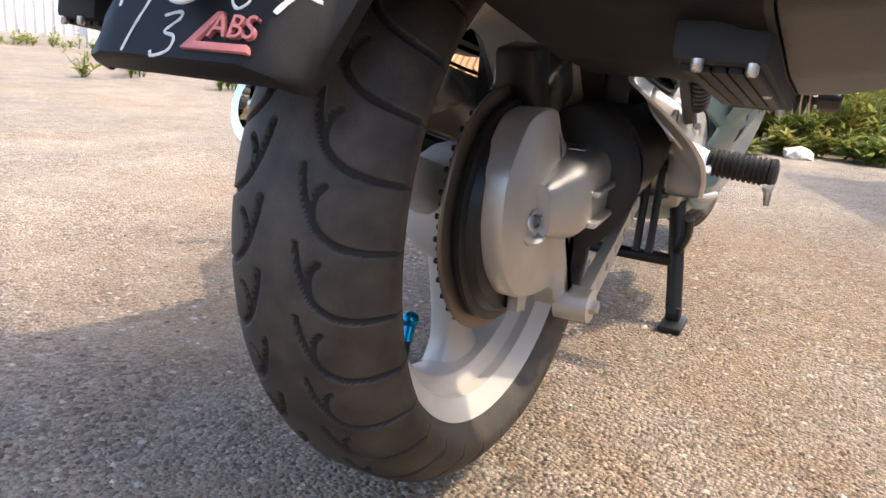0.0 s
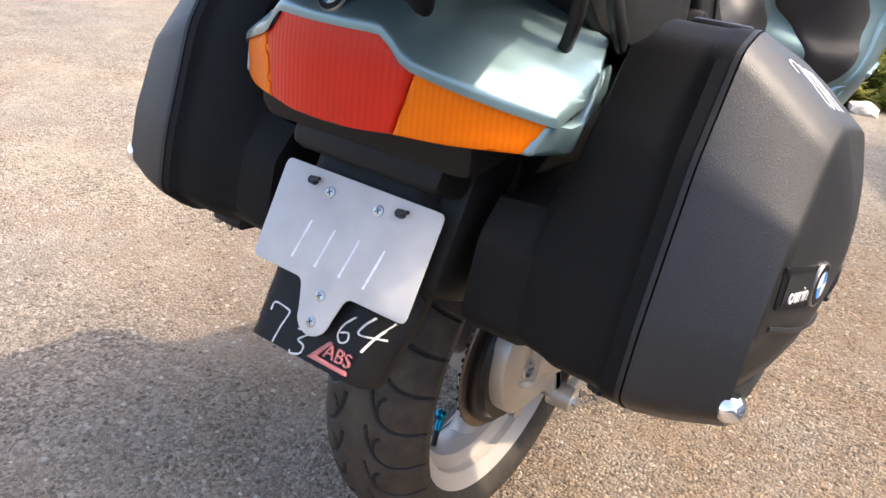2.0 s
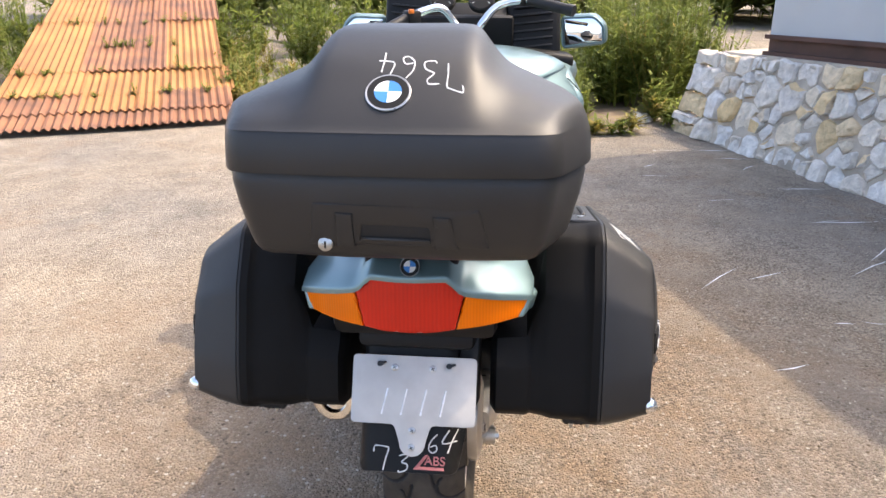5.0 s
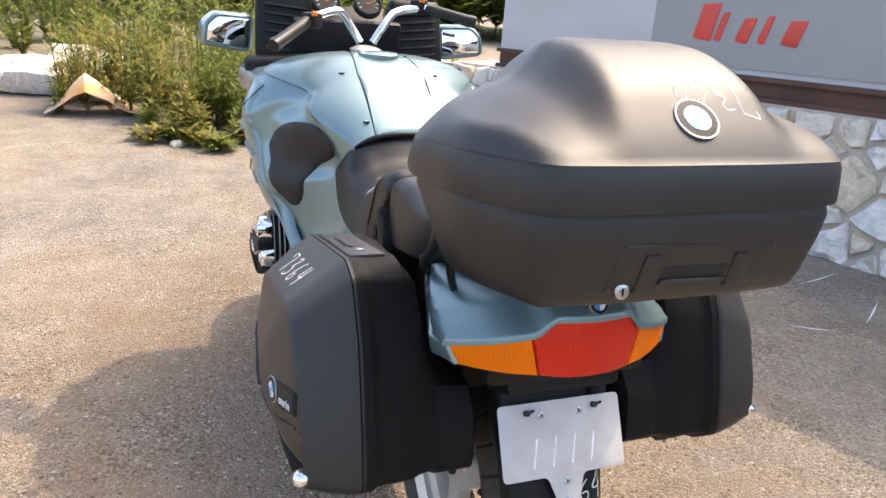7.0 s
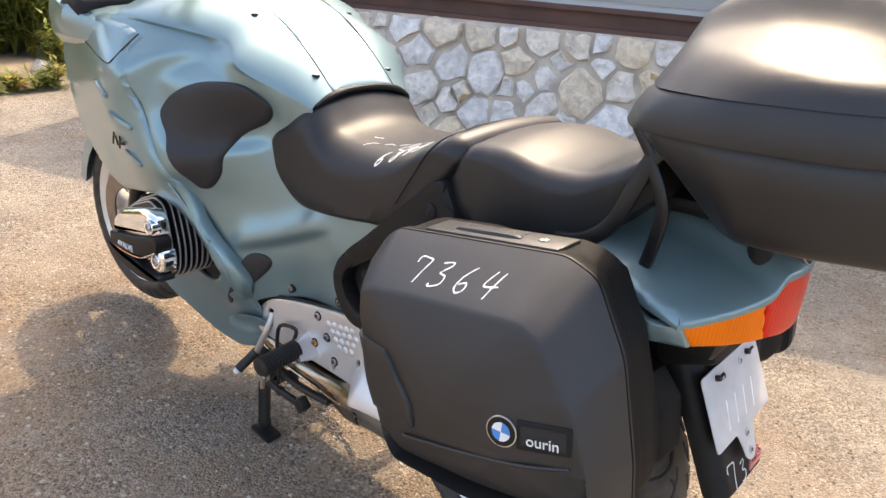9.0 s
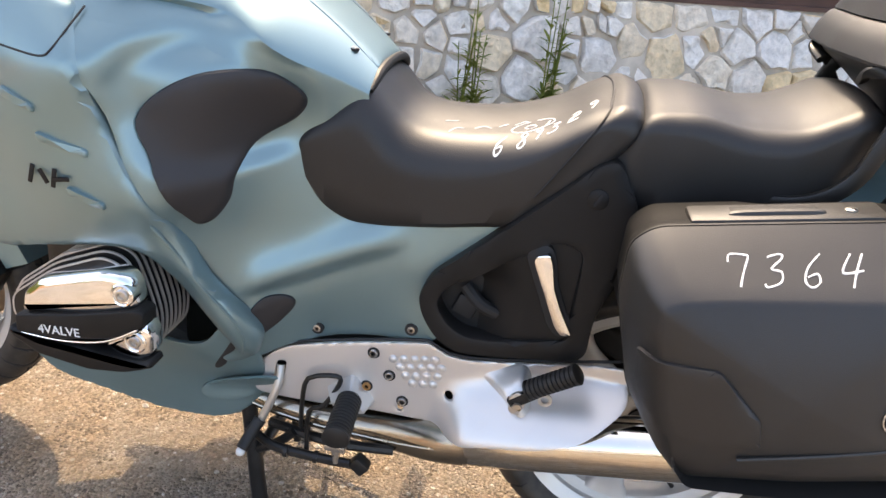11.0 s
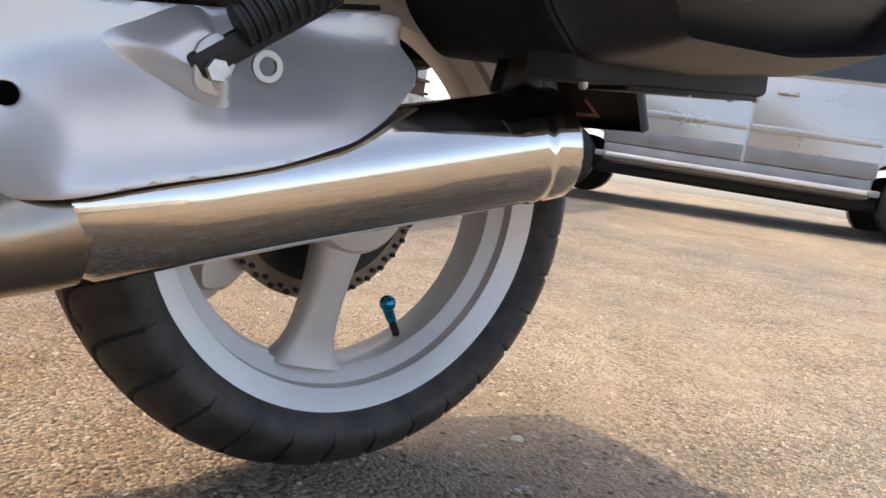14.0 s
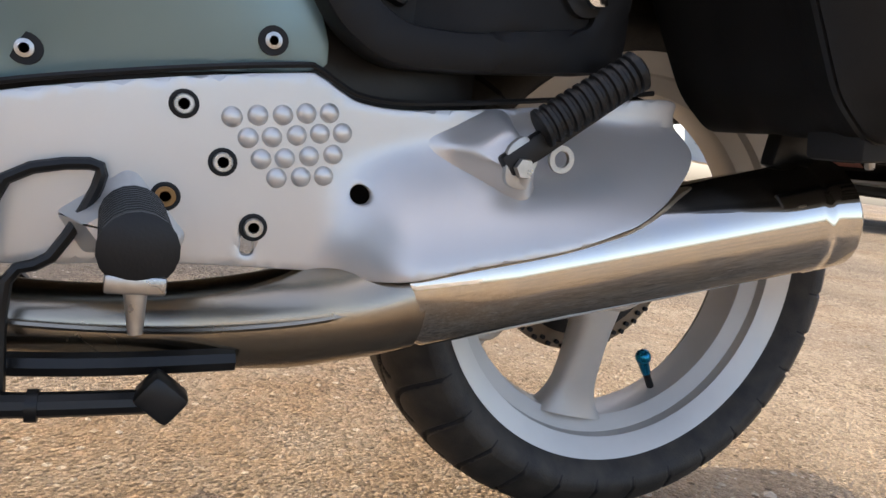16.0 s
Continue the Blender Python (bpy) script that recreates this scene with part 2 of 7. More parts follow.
ORANGE = surface("orange_plastic", (0.70, 0.17, 0.02), 0.35, vary=0.1, scale=20, grain=200, bump=0.05)
MIRROR, _t, _b = node_material("mirror_glass")
_b.inputs["Base Color"].default_value = (0.9, 0.9, 0.9, 1)
_b.inputs["Metallic"].default_value, _b.inputs["Roughness"].default_value = 1.0, 0.01
GROUND = ground_material()
STONE = random_tint("wall_stone", [(0.64, 0.60, 0.53), (0.80, 0.76, 0.70), (0.74, 0.66, 0.55), (0.82, 0.79, 0.73), (0.76, 0.56, 0.30), (0.76, 0.72, 0.66), (0.74, 0.62, 0.46)], 0.85, 1.0, 16)
MORTAR = surface("wall_mortar", (0.40, 0.345, 0.275), 0.95, vary=0.25, scale=6, grain=80, bump=0.8)
LEAF = random_tint("weed_leaf", [(0.15, 0.19, 0.035), (0.20, 0.25, 0.05), (0.27, 0.28, 0.06), (0.17, 0.22, 0.05)], 0.6, 0.2, 40, 0.5)
LEAF_DRY = random_tint("dry_leaf", [(0.30, 0.26, 0.06), (0.34, 0.25, 0.05), (0.20, 0.21, 0.05), (0.36, 0.28, 0.09)], 0.7, 0.2, 40, 0.35)
PEBBLE = random_tint("pebble", [(0.20, 0.155, 0.11), (0.34, 0.27, 0.19), (0.46, 0.38, 0.28), (0.55, 0.49, 0.41), (0.26, 0.2, 0.14)], 0.9, 0.4, 200)
RUST = surface("rusted_sheet", (0.30, 0.115, 0.035), 0.8, vary=0.2, scale=1.4, grain=60, bump=0.3, second=(0.38, 0.19, 0.06))
RUST_DARK = surface("dark_rusted_sheet", (0.16, 0.075, 0.045), 0.8, vary=0.25, scale=2.4, grain=60, bump=0.3, second=(0.30, 0.13, 0.06))
BEAM = surface("rust_brown_beam", (0.075, 0.035, 0.024), 0.65, vary=0.3, scale=3, grain=40, bump=0.2)
PANEL_GREY = surface("grey_cabin_paint", (0.46, 0.47, 0.46), 0.55, vary=0.06, scale=1.2, grain=120, bump=0.05)
PANEL_DARK = surface("grey_poster", (0.30, 0.30, 0.29), 0.5, vary=0.05, scale=2, grain=120, bump=0.03)
FENCE = surface("white_sheet_fence", (0.62, 0.60, 0.58), 0.55, vary=0.08, scale=0.6, grain=60, bump=0.1)
CAR = surface("silver_car_paint", (0.42, 0.42, 0.41), 0.3, 0.6, 0.8, vary=0.04, scale=3, grain=900, bump=0.0)
CAR_LOW = surface("grey_car_trim", (0.20, 0.20, 0.20), 0.45, 0.2, vary=0.12, scale=4, grain=300, bump=0.1)
GLASS_DARK = surface("dark_glass", (0.012, 0.014, 0.016), 0.06, vary=0.1, scale=4, grain=60, bump=0)
DIRT = surface("brown_puddle_earth", (0.17, 0.125, 0.085), 0.7, vary=0.25, scale=3, grain=60, bump=0.4)
PLASTIC_BAG = surface("orange_white_sheet", (0.80, 0.36, 0.05), 0.6, vary=0.1, scale=3, grain=50, bump=0.2, second=(0.74, 0.66, 0.55))


# ---- mesh helpers ----
def thing(name, label, category, kind="", group=""):
    return tagged(new(name), label, category, group, kind)


def part(name, bm, material, parent=None, label="", flat=False):
    bm.normal_update()
    for f in bm.faces:
        f.smooth = not flat
    for e in bm.edges:
        if len(e.link_faces) == 2 and e.calc_face_angle(0) > 0.62:
            e.smooth = False
    me = bpy.data.meshes.new(name)
    bm.to_mesh(me)
    bm.free()
    me.materials.append(material)
    ob = new(name, me)
    ob.parent = parent
    return tagged(ob, label)


def catmull(pts, n=6, closed=False):
    """A smooth curve through the points, n steps a span."""
    p = [Vector(q) for q in pts]
    out, k = [], len(p)
    for i in range(k if closed else k - 1):
        a, b, c, d = (p[(i + j) % k] if closed else p[max(0, min(k - 1, i + j))] for j in (-1, 0, 1, 2))
        for s in range(n):
            t = s / n
            out.append(0.5 * ((2 * b) + (c - a) * t + (2 * a - 5 * b + 4 * c - d) * t * t + (3 * b - a - 3 * c + d) * t ** 3))
    if not closed:
        out.append(p[-1])
    return out


def fillet(pts, r, n=4):
    """A closed 2D outline with its corners rounded."""
    p = [Vector(q) for q in pts]
    out, k = [], len(p)
    for i in range(k):
        a, b, c = p[i - 1], p[i], p[(i + 1) % k]
        rr = min(r, (a - b).length * 0.45, (c - b).length * 0.45)
        s, e = b + (a - b).normalized() * rr, b + (c - b).normalized() * rr
        for j in range(n + 1):
            t = j / n
            out.append(s * (1 - t) ** 2 + b * 2 * t * (1 - t) + e * t * t)
    return out


def inside(p, poly):
    hit, j = False, len(poly) - 1
    for i in range(len(poly)):
        a, b = poly[i], poly[j]
        if (a[1] > p[1]) != (b[1] > p[1]) and p[0] < (b[0] - a[0]) * (p[1] - a[1]) / (b[1] - a[1]) + a[0]:
            hit = not hit
        j = i
    return hit


def area(poly):
    return sum(poly[i - 1][0] * poly[i][1] - poly[i][0] * poly[i - 1][1] for i in range(len(poly))) / 2


def inset(poly, d):
    """A 2D outline moved inwards by d."""
    s = 1 if area(poly) > 0 else -1
    out, k = [], len(poly)
    for i in range(k):
        t = (Vector(poly[(i + 1) % k]) - Vector(poly[i - 1]))
        if t.length < 1e-9:
            t = Vector((1, 0))
        t.normalize()
        out.append(Vector(poly[i]) + Vector((-t.y, t.x)) * d * s)
    return out


def loft(bm, rings, caps=True, closed=True):
    vs = [[bm.verts.new(p) for p in r] for r in rings]
    k = len(vs[0])
    for a, b in zip(vs, vs[1:]):
        for i in range(k if closed else k - 1):
            j = (i + 1) % k
            bm.faces.new((a[i], a[j], b[j], b[i]))
    if caps and closed:
        bm.faces.new(vs[0][::-1])
        bm.faces.new(vs[-1])
    bmesh.ops.recalc_face_normals(bm, faces=bm.faces)
    return bm


def tube(bm, pts, r, seg=10, smooth=5):
    p = catmull(pts, smooth) if smooth and len(pts) > 2 else [Vector(q) for q in pts]
    rad = r if callable(r) else (lambda t: r)
    rings, ref = [], None
    for i, c in enumerate(p):
        t = (p[min(i + 1, len(p) - 1)] - p[max(i - 1, 0)]).normalized()
        ref = ref or (Vector((0, 0, 1)) if abs(t.z) < 0.9 else Vector((0, 1, 0)))
        u = t.cross(ref).normalized()
        ref = u.cross(t).normalized()
        rings.append([c + (u * math.cos(a) + ref * math.sin(a)) * rad(i / (len(p) - 1)) for a in (math.tau * k / seg for k in range(seg))])
    return loft(bm, rings)


def flat_bar(bm, pts, wide, thick):
    """A flat bar with rounded edges swept along pts, its broad side outwards."""
    p = catmull(pts, 6)
    rings = []
    for i, c in enumerate(p):
        t = (p[min(i + 1, len(p) - 1)] - p[max(i - 1, 0)]).normalized()
        v = t.cross(Vector((1, 0, 0)))
        v = v.normalized() if v.length > 0.2 else Vector((0, 0, 1))
        n = v.cross(t).normalized()
        rings.append([c + n * (thick / 2 * a) + v * (wide / 2 * b) for a, b in ((1, 0.6), (0.7, 0.9), (0, 1), (-0.7, 0.9), (-1, 0.6), (-1, -0.6), (-0.7, -0.9), (0, -1), (0.7, -0.9), (1, -0.6))])
    return loft(bm, rings)


def lathe(bm, profile, m, seg=32, cap=True):
    """Profile of (radius, height) turned round the z axis of m."""
    return loft(bm, [[m @ Vector((r * math.cos(a), r * math.sin(a), h)) for a in (math.tau * k / seg for k in range(seg))] for r, h in profile], caps=cap)


def cyl(bm, a, b, r, r2=None, seg=20):
    return tube(bm, [a, b], (lambda t: r + ((r if r2 is None else r2) - r) * t), seg, 0)


def block(bm, size, m=None, bevel=0.003, seg=2):
    """A box with rounded edges, joined to bm."""
    tmp = bmesh.new()
    bmesh.ops.create_cube(tmp, size=1)
    bmesh.ops.scale(tmp, vec=size, verts=tmp.verts)
    if bevel:
        bmesh.ops.bevel(tmp, geom=tmp.edges[:], offset=bevel, segments=seg, affect="EDGES", profile=0.5)
    if m is not None:
        tmp.transform(m)
    me = bpy.data.meshes.new("block")
    tmp.to_mesh(me)
    tmp.free()
    bm.from_mesh(me)
    bpy.data.meshes.remove(me)
    return bm


def slab(bm, outline, place, thick, rnd=0.002):
    """A plate with a rounded front edge: outline in 2D, place(u, v, h) gives its point at height h."""
    front = inset(outline, rnd)
    rings = [[place(p[0], p[1], -thick) for p in outline], [place(p[0], p[1], -rnd) for p in outline],
             [place(p[0], p[1], -rnd * 0.3) for p in inset(outline, rnd * 0.3)], [place(p[0], p[1], 0) for p in front]]
    return loft(bm, rings)


def shell(bm, outline, place, step=0.015, thick=0.006, rnd=0.005, holes=()):
    """A curved panel: outline in 2D, place(u, v, h) its surface; the edges roll off over rnd and the rim goes back by thick."""
    from mathutils.geometry import delaunay_2d_cdt
    loops = [[Vector(p) for p in outline]] + [[Vector(p) for p in h] for h in holes]
    pts, hs, edges, rims = [], [], [], []
    for n, lp in enumerate(loops):
        base = len(pts)
        rims.append(list(range(base, base + len(lp))))
        edges += [(base + i, base + (i + 1) % len(lp)) for i in range(len(lp))]
        pts += lp
        hs += [-rnd] * len(lp)
        sign = 1 if n == 0 else -1
        for d, h in ((0.3, -0.29), (1.0, 0.0)):
            ins = inset(lp, rnd * d * sign)
            pts += ins
            hs += [rnd * h] * len(ins)
    xs, ys = [p[0] for p in loops[0]], [p[1] for p in loops[0]]
    edge_pts = np.array([p[:] for lp in loops for p in lp])
    for i in range(int((max(xs) - min(xs)) / step) + 1):
        for j in range(int((max(ys) - min(ys)) / step) + 1):
            p = Vector((min(xs) + (i + 0.5 + 0.5 * (j % 2)) * step, min(ys) + (j + 0.5) * step))
            if inside(p, loops[0]) and not any(inside(p, h) for h in loops[1:]):
                if np.min(np.hypot(edge_pts[:, 0] - p.x, edge_pts[:, 1] - p.y)) > rnd + 0.35 * step:
                    pts.append(p)
                    hs.append(0.0)
    vo, eo, fo, ov, oe, of = delaunay_2d_cdt(pts, edges, [], 0, 1e-6)
    verts = []
    for k, v in enumerate(vo):
        verts.append(bm.verts.new(place(v[0], v[1], hs[ov[k][0]] if ov[k] else 0.0)))
    for f in fo:
        c = sum((vo[i] for i in f), Vector((0, 0))) / len(f)
        if inside(c, loops[0]) and not any(inside(c, h) for h in loops[1:]):
            try:
                bm.faces.new([verts[i] for i in f])
            except ValueError:
                pass
    where = {}
    for k, o in enumerate(ov):
        for i in o:
            where[i] = k
    for rim in rims:
        low = [bm.verts.new(place(pts[i][0], pts[i][1], -rnd - thick)) for i in rim]
        top = [verts[where[i]] for i in rim]
        for i in range(len(rim)):
            j = (i + 1) % len(rim)
            if top[i] is not top[j]:
                bm.faces.new((top[i], top[j], low[j], low[i]))
    bmesh.ops.recalc_face_normals(bm, faces=bm.faces)
    return bm


def ring_outline(cx, cy, r, n=20, ry=None):
    return [Vector((cx + r * math.cos(math.tau * k / n), cy + (ry or r) * math.sin(math.tau * k / n))) for k in range(n)]


def rbf(points, smooth=0.0):
    """A smooth height through control points (u, v, h)."""
    p = np.array(points, float)
    n = len(p)

    def kern(a, b):
        d2 = ((a[:, None, :] - b[None]) ** 2).sum(-1)
        return 0.5 * d2 * np.log(d2 + 1e-9)
    A = np.zeros((n + 3, n + 3))
    A[:n, :n] = kern(p[:, :2], p[:, :2]) + smooth * np.eye(n)
    A[:n, n:] = np.c_[np.ones(n), p[:, :2]]
    A[n:, :n] = A[:n, n:].T
    w = np.linalg.solve(A, np.r_[p[:, 2], 0, 0, 0])

    def height(u, v):
        return float(kern(np.array([[u, v]]), p[:, :2])[0] @ w[:n] + w[n] + w[n + 1] * u + w[n + 2] * v)
    return height


def step01(x):
    x = max(0.0, min(1.0, x))
    return x * x * (3 - 2 * x)


def interp(x, xs, ys):
    return float(np.interp(x, xs, ys))


def chalk(pts, place, r=0.0018, lift=0.0008):
    """A chalk stroke laid on a surface."""
    bm = bmesh.new()
    c = catmull([(p[0], p[1], 0) for p in pts], 6)
    k = len(c)
    rows = []
    for i, q in enumerate(c):
        t = (c[min(i + 1, k - 1)] - c[max(i - 1, 0)]).normalized()
        n = Vector((-t.y, t.x, 0)) * r * (0.75 + 0.35 * noise.noise(Vector((i * 0.7, q.x * 90, q.y * 90))))
        rows.append([place((q + n).x, (q + n).y, 0.0002), place((q + n).x * 0.5 + q.x * 0.5, (q + n).y * 0.5 + q.y * 0.5, lift), place((q - n).x * 0.5 + q.x * 0.5, (q - n).y * 0.5 + q.y * 0.5, lift), place((q - n).x, (q - n).y, 0.0002)])
    return loft(bm, rows, closed=False)


DIGITS = {
    "7": [[(0.0, 0.75), (0.05, 1.0), (0.5, 0.98), (0.62, 0.9), (0.5, 0.45), (0.42, 0.0)]],
    "3": [[(0.05, 0.9), (0.45, 1.0), (0.5, 0.85), (0.2, 0.55), (0.5, 0.45), (0.48, 0.15), (0.1, 0.0), (0.0, 0.1)]],
    "6": [[(0.5, 1.0), (0.15, 0.6), (0.05, 0.2), (0.25, 0.0), (0.48, 0.15), (0.42, 0.4), (0.12, 0.3)]],
    "2": [[(0.02, 0.8), (0.25, 1.0), (0.5, 0.85), (0.3, 0.4), (0.0, 0.02), (0.6, 0.05)]],
    "8": [[(0.45, 0.85), (0.2, 1.0), (0.05, 0.8), (0.4, 0.4), (0.45, 0.12), (0.2, 0.0), (0.03, 0.2), (0.3, 0.55), (0.45, 0.85)]],
    "9": [[(0.45, 0.8), (0.25, 1.0), (0.05, 0.8), (0.2, 0.58), (0.45, 0.75), (0.4, 0.35), (0.3, 0.0)]],
    "4": [[(0.25, 1.0), (0.02, 0.55), (0.1, 0.42), (0.62, 0.5)], [(0.6, 1.0), (0.42, 0.5), (0.3, 0.0)]],
}


def smooth_table(xs, ys, n=60):
    """Resamples a table through a smooth curve."""
    c = catmull([(a, b, 0) for a, b in zip(xs, ys)], 8)
    return [p.x for p in c], [p.y for p in c]


# ---- ground and setting ----
def ground_z(x, y):
    rise = 0.058 * max(0.0, -y - 1.1) if y > -9 else 0.458
    d = math.hypot(x, y - 0.5)
    return rise if d < 2.2 else rise + 0.012 * min(1.0, (d - 2.2) / 2) * noise.noise(Vector((x * 0.35, y * 0.35, 0.0)))


bm = bmesh.new()
coords = sorted({*np.round(np.linspace(-9, 9, 61), 3), *[-900.0, -200.0, -60.0, -25.0, -12.0, 13.0, 25.0, 60.0, 200.0, 900.0]})
gv = [[bm.verts.new((x, y, ground_z(x, y))) for y in coords] for x in coords]
for i in range(len(coords) - 1):
    for j in range(len(coords) - 1):
        bm.faces.new((gv[i][j], gv[i + 1][j], gv[i + 1][j + 1], gv[i][j + 1]))
ground = tagged(part("ground", bm, GROUND), "worn asphalt yard with tan grit and pale chips", "ground", kind="structure")

# loose grit over the yard near the motorcycle
rng = random.Random(4)
gverts, gfaces = [], []
shape = [(1, 0, 0), (-1, 0, 0), (0, 1, 0), (0, -1, 0), (0, 0, 1), (0, 0, -0.4)]
for k in range(15000):
    x, y = rng.gauss(0.0, 1.1), rng.gauss(0.3, 1.3)
    r = 0.0012 + 0.0042 * rng.random() ** 5
    if k % 900 == 0:
        r = 0.010
    o = len(gverts)
    a = rng.random() * 6.28
    st = (rng.uniform(0.7, 1.4), rng.uniform(0.7, 1.4), rng.uniform(0.5, 0.9))
    for p in shape:
        q = (p[0] * st[0], p[1] * st[1])
        gverts.append((x + r * (q[0] * math.cos(a) - q[1] * math.sin(a)), y + r * (q[0] * math.sin(a) + q[1] * math.cos(a)), ground_z(x, y) + r * st[2] * (p[2] + 0.25)))
    for f in ((0, 2, 4), (2, 1, 4), (1, 3, 4), (3, 0, 4), (2, 0, 5), (1, 2, 5), (3, 1, 5), (0, 3, 5)):
        gfaces.append(tuple(o + i for i in f))
me = bpy.data.meshes.new("gravel")
me.from_pydata(gverts, [], gfaces)
me.materials.append(PEBBLE)
tagged(new("gravel", me), "loose tan grit and small stones on the asphalt", "gravel", kind="stuff")

# pale scratches in the asphalt beside the wall
rr = random.Random(17)
bm = bmesh.new()
for k in range(26):
    x, y = rr.uniform(1.0, 2.5), rr.uniform(0.6, 4.6)
    a, ln = rr.uniform(-0.5, 0.9), rr.uniform(0.08, 0.45)
    p, q = Vector((x, y)), Vector((x + math.cos(a) * ln, y + math.sin(a) * ln))
    side_ = Vector((-math.sin(a), math.cos(a))) * rr.uniform(0.002, 0.006)
    mid = p.lerp(q, 0.5) + side_ * rr.uniform(-4, 4)
    row = [Vector((*w, ground_z(*w) + 0.004)) for w in (p, mid + side_, q, mid - side_)]
    bm.faces.new([bm.verts.new(v) for v in row])
tagged(part("asphalt_scratches", bm, CHALK_FAINT), "pale scratches scored into the worn asphalt", "scratches", kind="stuff")

# ---- stone retaining wall ----


def wall_x(y):
    return 1.68 + 0.395 * (5.0 - y)


def wall_h(y):
    return 0.72 + 0.030 * (4.5 - y)


W0, W1 = Vector((wall_x(5.02), 5.02)), Vector((wall_x(-4.0), -4.0))
WD = (W1 - W0).normalized()
WN = Vector((WD.y, -WD.x))
if WN.x > 0:
    WN = -WN
WL = (W1 - W0).length


def on_wall(u, v, h):
    """u along the wall from its far end, v up, h out of it."""
    p = W0 + WD * u + WN * (h - 0.30 * v)
    return Vector((p.x, p.y, v))


bm = bmesh.new()
rings = []
for k in range(24):
    u = WL * k / 23
    top = wall_h(W0.y + WD.y * u)
    rings.append([on_wall(u, -0.1, 0.010), on_wall(u, top * 0.5, 0.004), on_wall(u, top, 0.0), on_wall(u, top + 0.01, -0.5), on_wall(u, -0.1, -0.6)])
wall = tagged(part("wall_retaining", loft(bm, rings), MORTAR), "rubble stone retaining wall with recessed mortar", "wall", kind="structure")


rng = random.Random(7)
ex_, ey_ = Vector((WD.x, WD.y, 0)), Vector((-WN.x * 0.30, -WN.y * 0.30, 1)).normalized()
pts_ = np.array([[rng.uniform(0, WL), rng.uniform(0.02, 0.9)] for k in range(260)])
size_ = np.array([rng.choice((0.08, 0.10, 0.14, 0.18, 0.24, 0.30, 0.34)) for k in range(260)])
for it in range(60):
    d = pts_[:, None, :] - pts_[None]
    dist = np.hypot(d[..., 0], d[..., 1]) + np.eye(len(pts_))
    want = (size_[:, None] + size_[None]) / 2
    push = np.where(dist < want, (want - dist) / dist, 0.0) * (1 - np.eye(len(pts_)))
    pts_ += 0.3 * (d * push[..., None]).sum(1)
    pts_[:, 0] = np.clip(pts_[:, 0], 0.0, WL)
    pts_[:, 1] = np.clip(pts_[:, 1], 0.05, np.array([wall_h(W0.y + WD.y * u) for u in pts_[:, 0]]) - 0.05)


def clip_half(poly, mid, nrm):
    """Keeps the part of a 2D polygon on the side of mid away from nrm."""
    out = []
    for i in range(len(poly)):
        p, q = poly[i - 1], poly[i]
        dp, dq = (p - mid).dot(nrm), (q - mid).dot(nrm)
        if (dp < 0) != (dq < 0):
            out.append(p.lerp(q, dp / (dp - dq)))
        if dq < 0:
            out.append(q)
    return out


def cell_stone(k):
    """One rubble stone that fills its room between the neighbours, less a mortar joint."""
    c = Vector(pts_[k])
    top = wall_h(W0.y + WD.y * c.x)
    poly = [Vector((c.x - 0.32, -0.02)), Vector((c.x + 0.32, -0.02)), Vector((c.x + 0.32, top - 0.005)), Vector((c.x - 0.32, top - 0.005))]
    for j in range(len(pts_)):
        o = Vector(pts_[j])
        if j != k and 1e-4 < (o - c).length < 0.9:
            w = 0.5 + 0.12 * (size_[k] - size_[j]) / 0.2
            poly = clip_half(poly, c.lerp(o, w), (o - c).normalized())
            if len(poly) < 3:
                return None
    if abs(area(poly)) < 0.0022:
        return None
    r = random.Random(k)
    out = []
    for i in range(len(poly)):
        p, q = poly[i], poly[(i + 1) % len(poly)]
        n_ = max(1, int((q - p).length / 0.07))
        out += [p.lerp(q, t / n_) for t in range(n_)]
    ctr = sum(out, Vector((0, 0))) / len(out)
    joint = r.uniform(0.010, 0.018)
    edge = []
    for p in out:
        v = p - ctr
        edge.append(ctr + v * (1 - joint / max(0.03, v.length)) + Vector((r.uniform(-1, 1), r.uniform(-1, 1))) * 0.014)
    edge = fillet(edge, 0.008, 1)
    n_ = len(edge)
    tilt = Vector((r.uniform(-0.25, 0.25), r.uniform(-0.2, 0.25)))
    proud = r.uniform(0.025, 0.075)
    bm = bmesh.new()
    rows = []
    for sc, h in ((1.0, -0.06), (1.0, 0.0), (0.965, 0.62), (0.86, 0.92), (0.45, 1.0)):
        row = []
        for i, p in enumerate(edge):
            v = (p - ctr) * sc
            bump_ = 0.032 * noise.noise(Vector((p.x * 9, p.y * 9, k + sc * 3))) * (1 if h > 0 else 0)
            z = h * proud + (tilt.dot(v) * 0.5 + bump_) * (1 if h > 0.2 else 0)
            if h < 0:
                z = h
            row.append(on_wall(ctr.x + v.x, ctr.y + v.y, z - 0.012))
        rows.append(row)
    loft(bm, rows)
    return part("stone", bm, STONE, wall)


for k in range(len(pts_)):
    cell_stone(k)

# ---- cabin on the wall, with its steel base and signs ----
cabin = tagged(new("cabin_wall"), "long grey cabin on a rust-brown steel base beam", "cabin", kind="structure")


def on_cabin(u, z, h):
    p = W0 + WD * u + WN * (h - 0.30)
    return Vector((p.x, p.y, z))


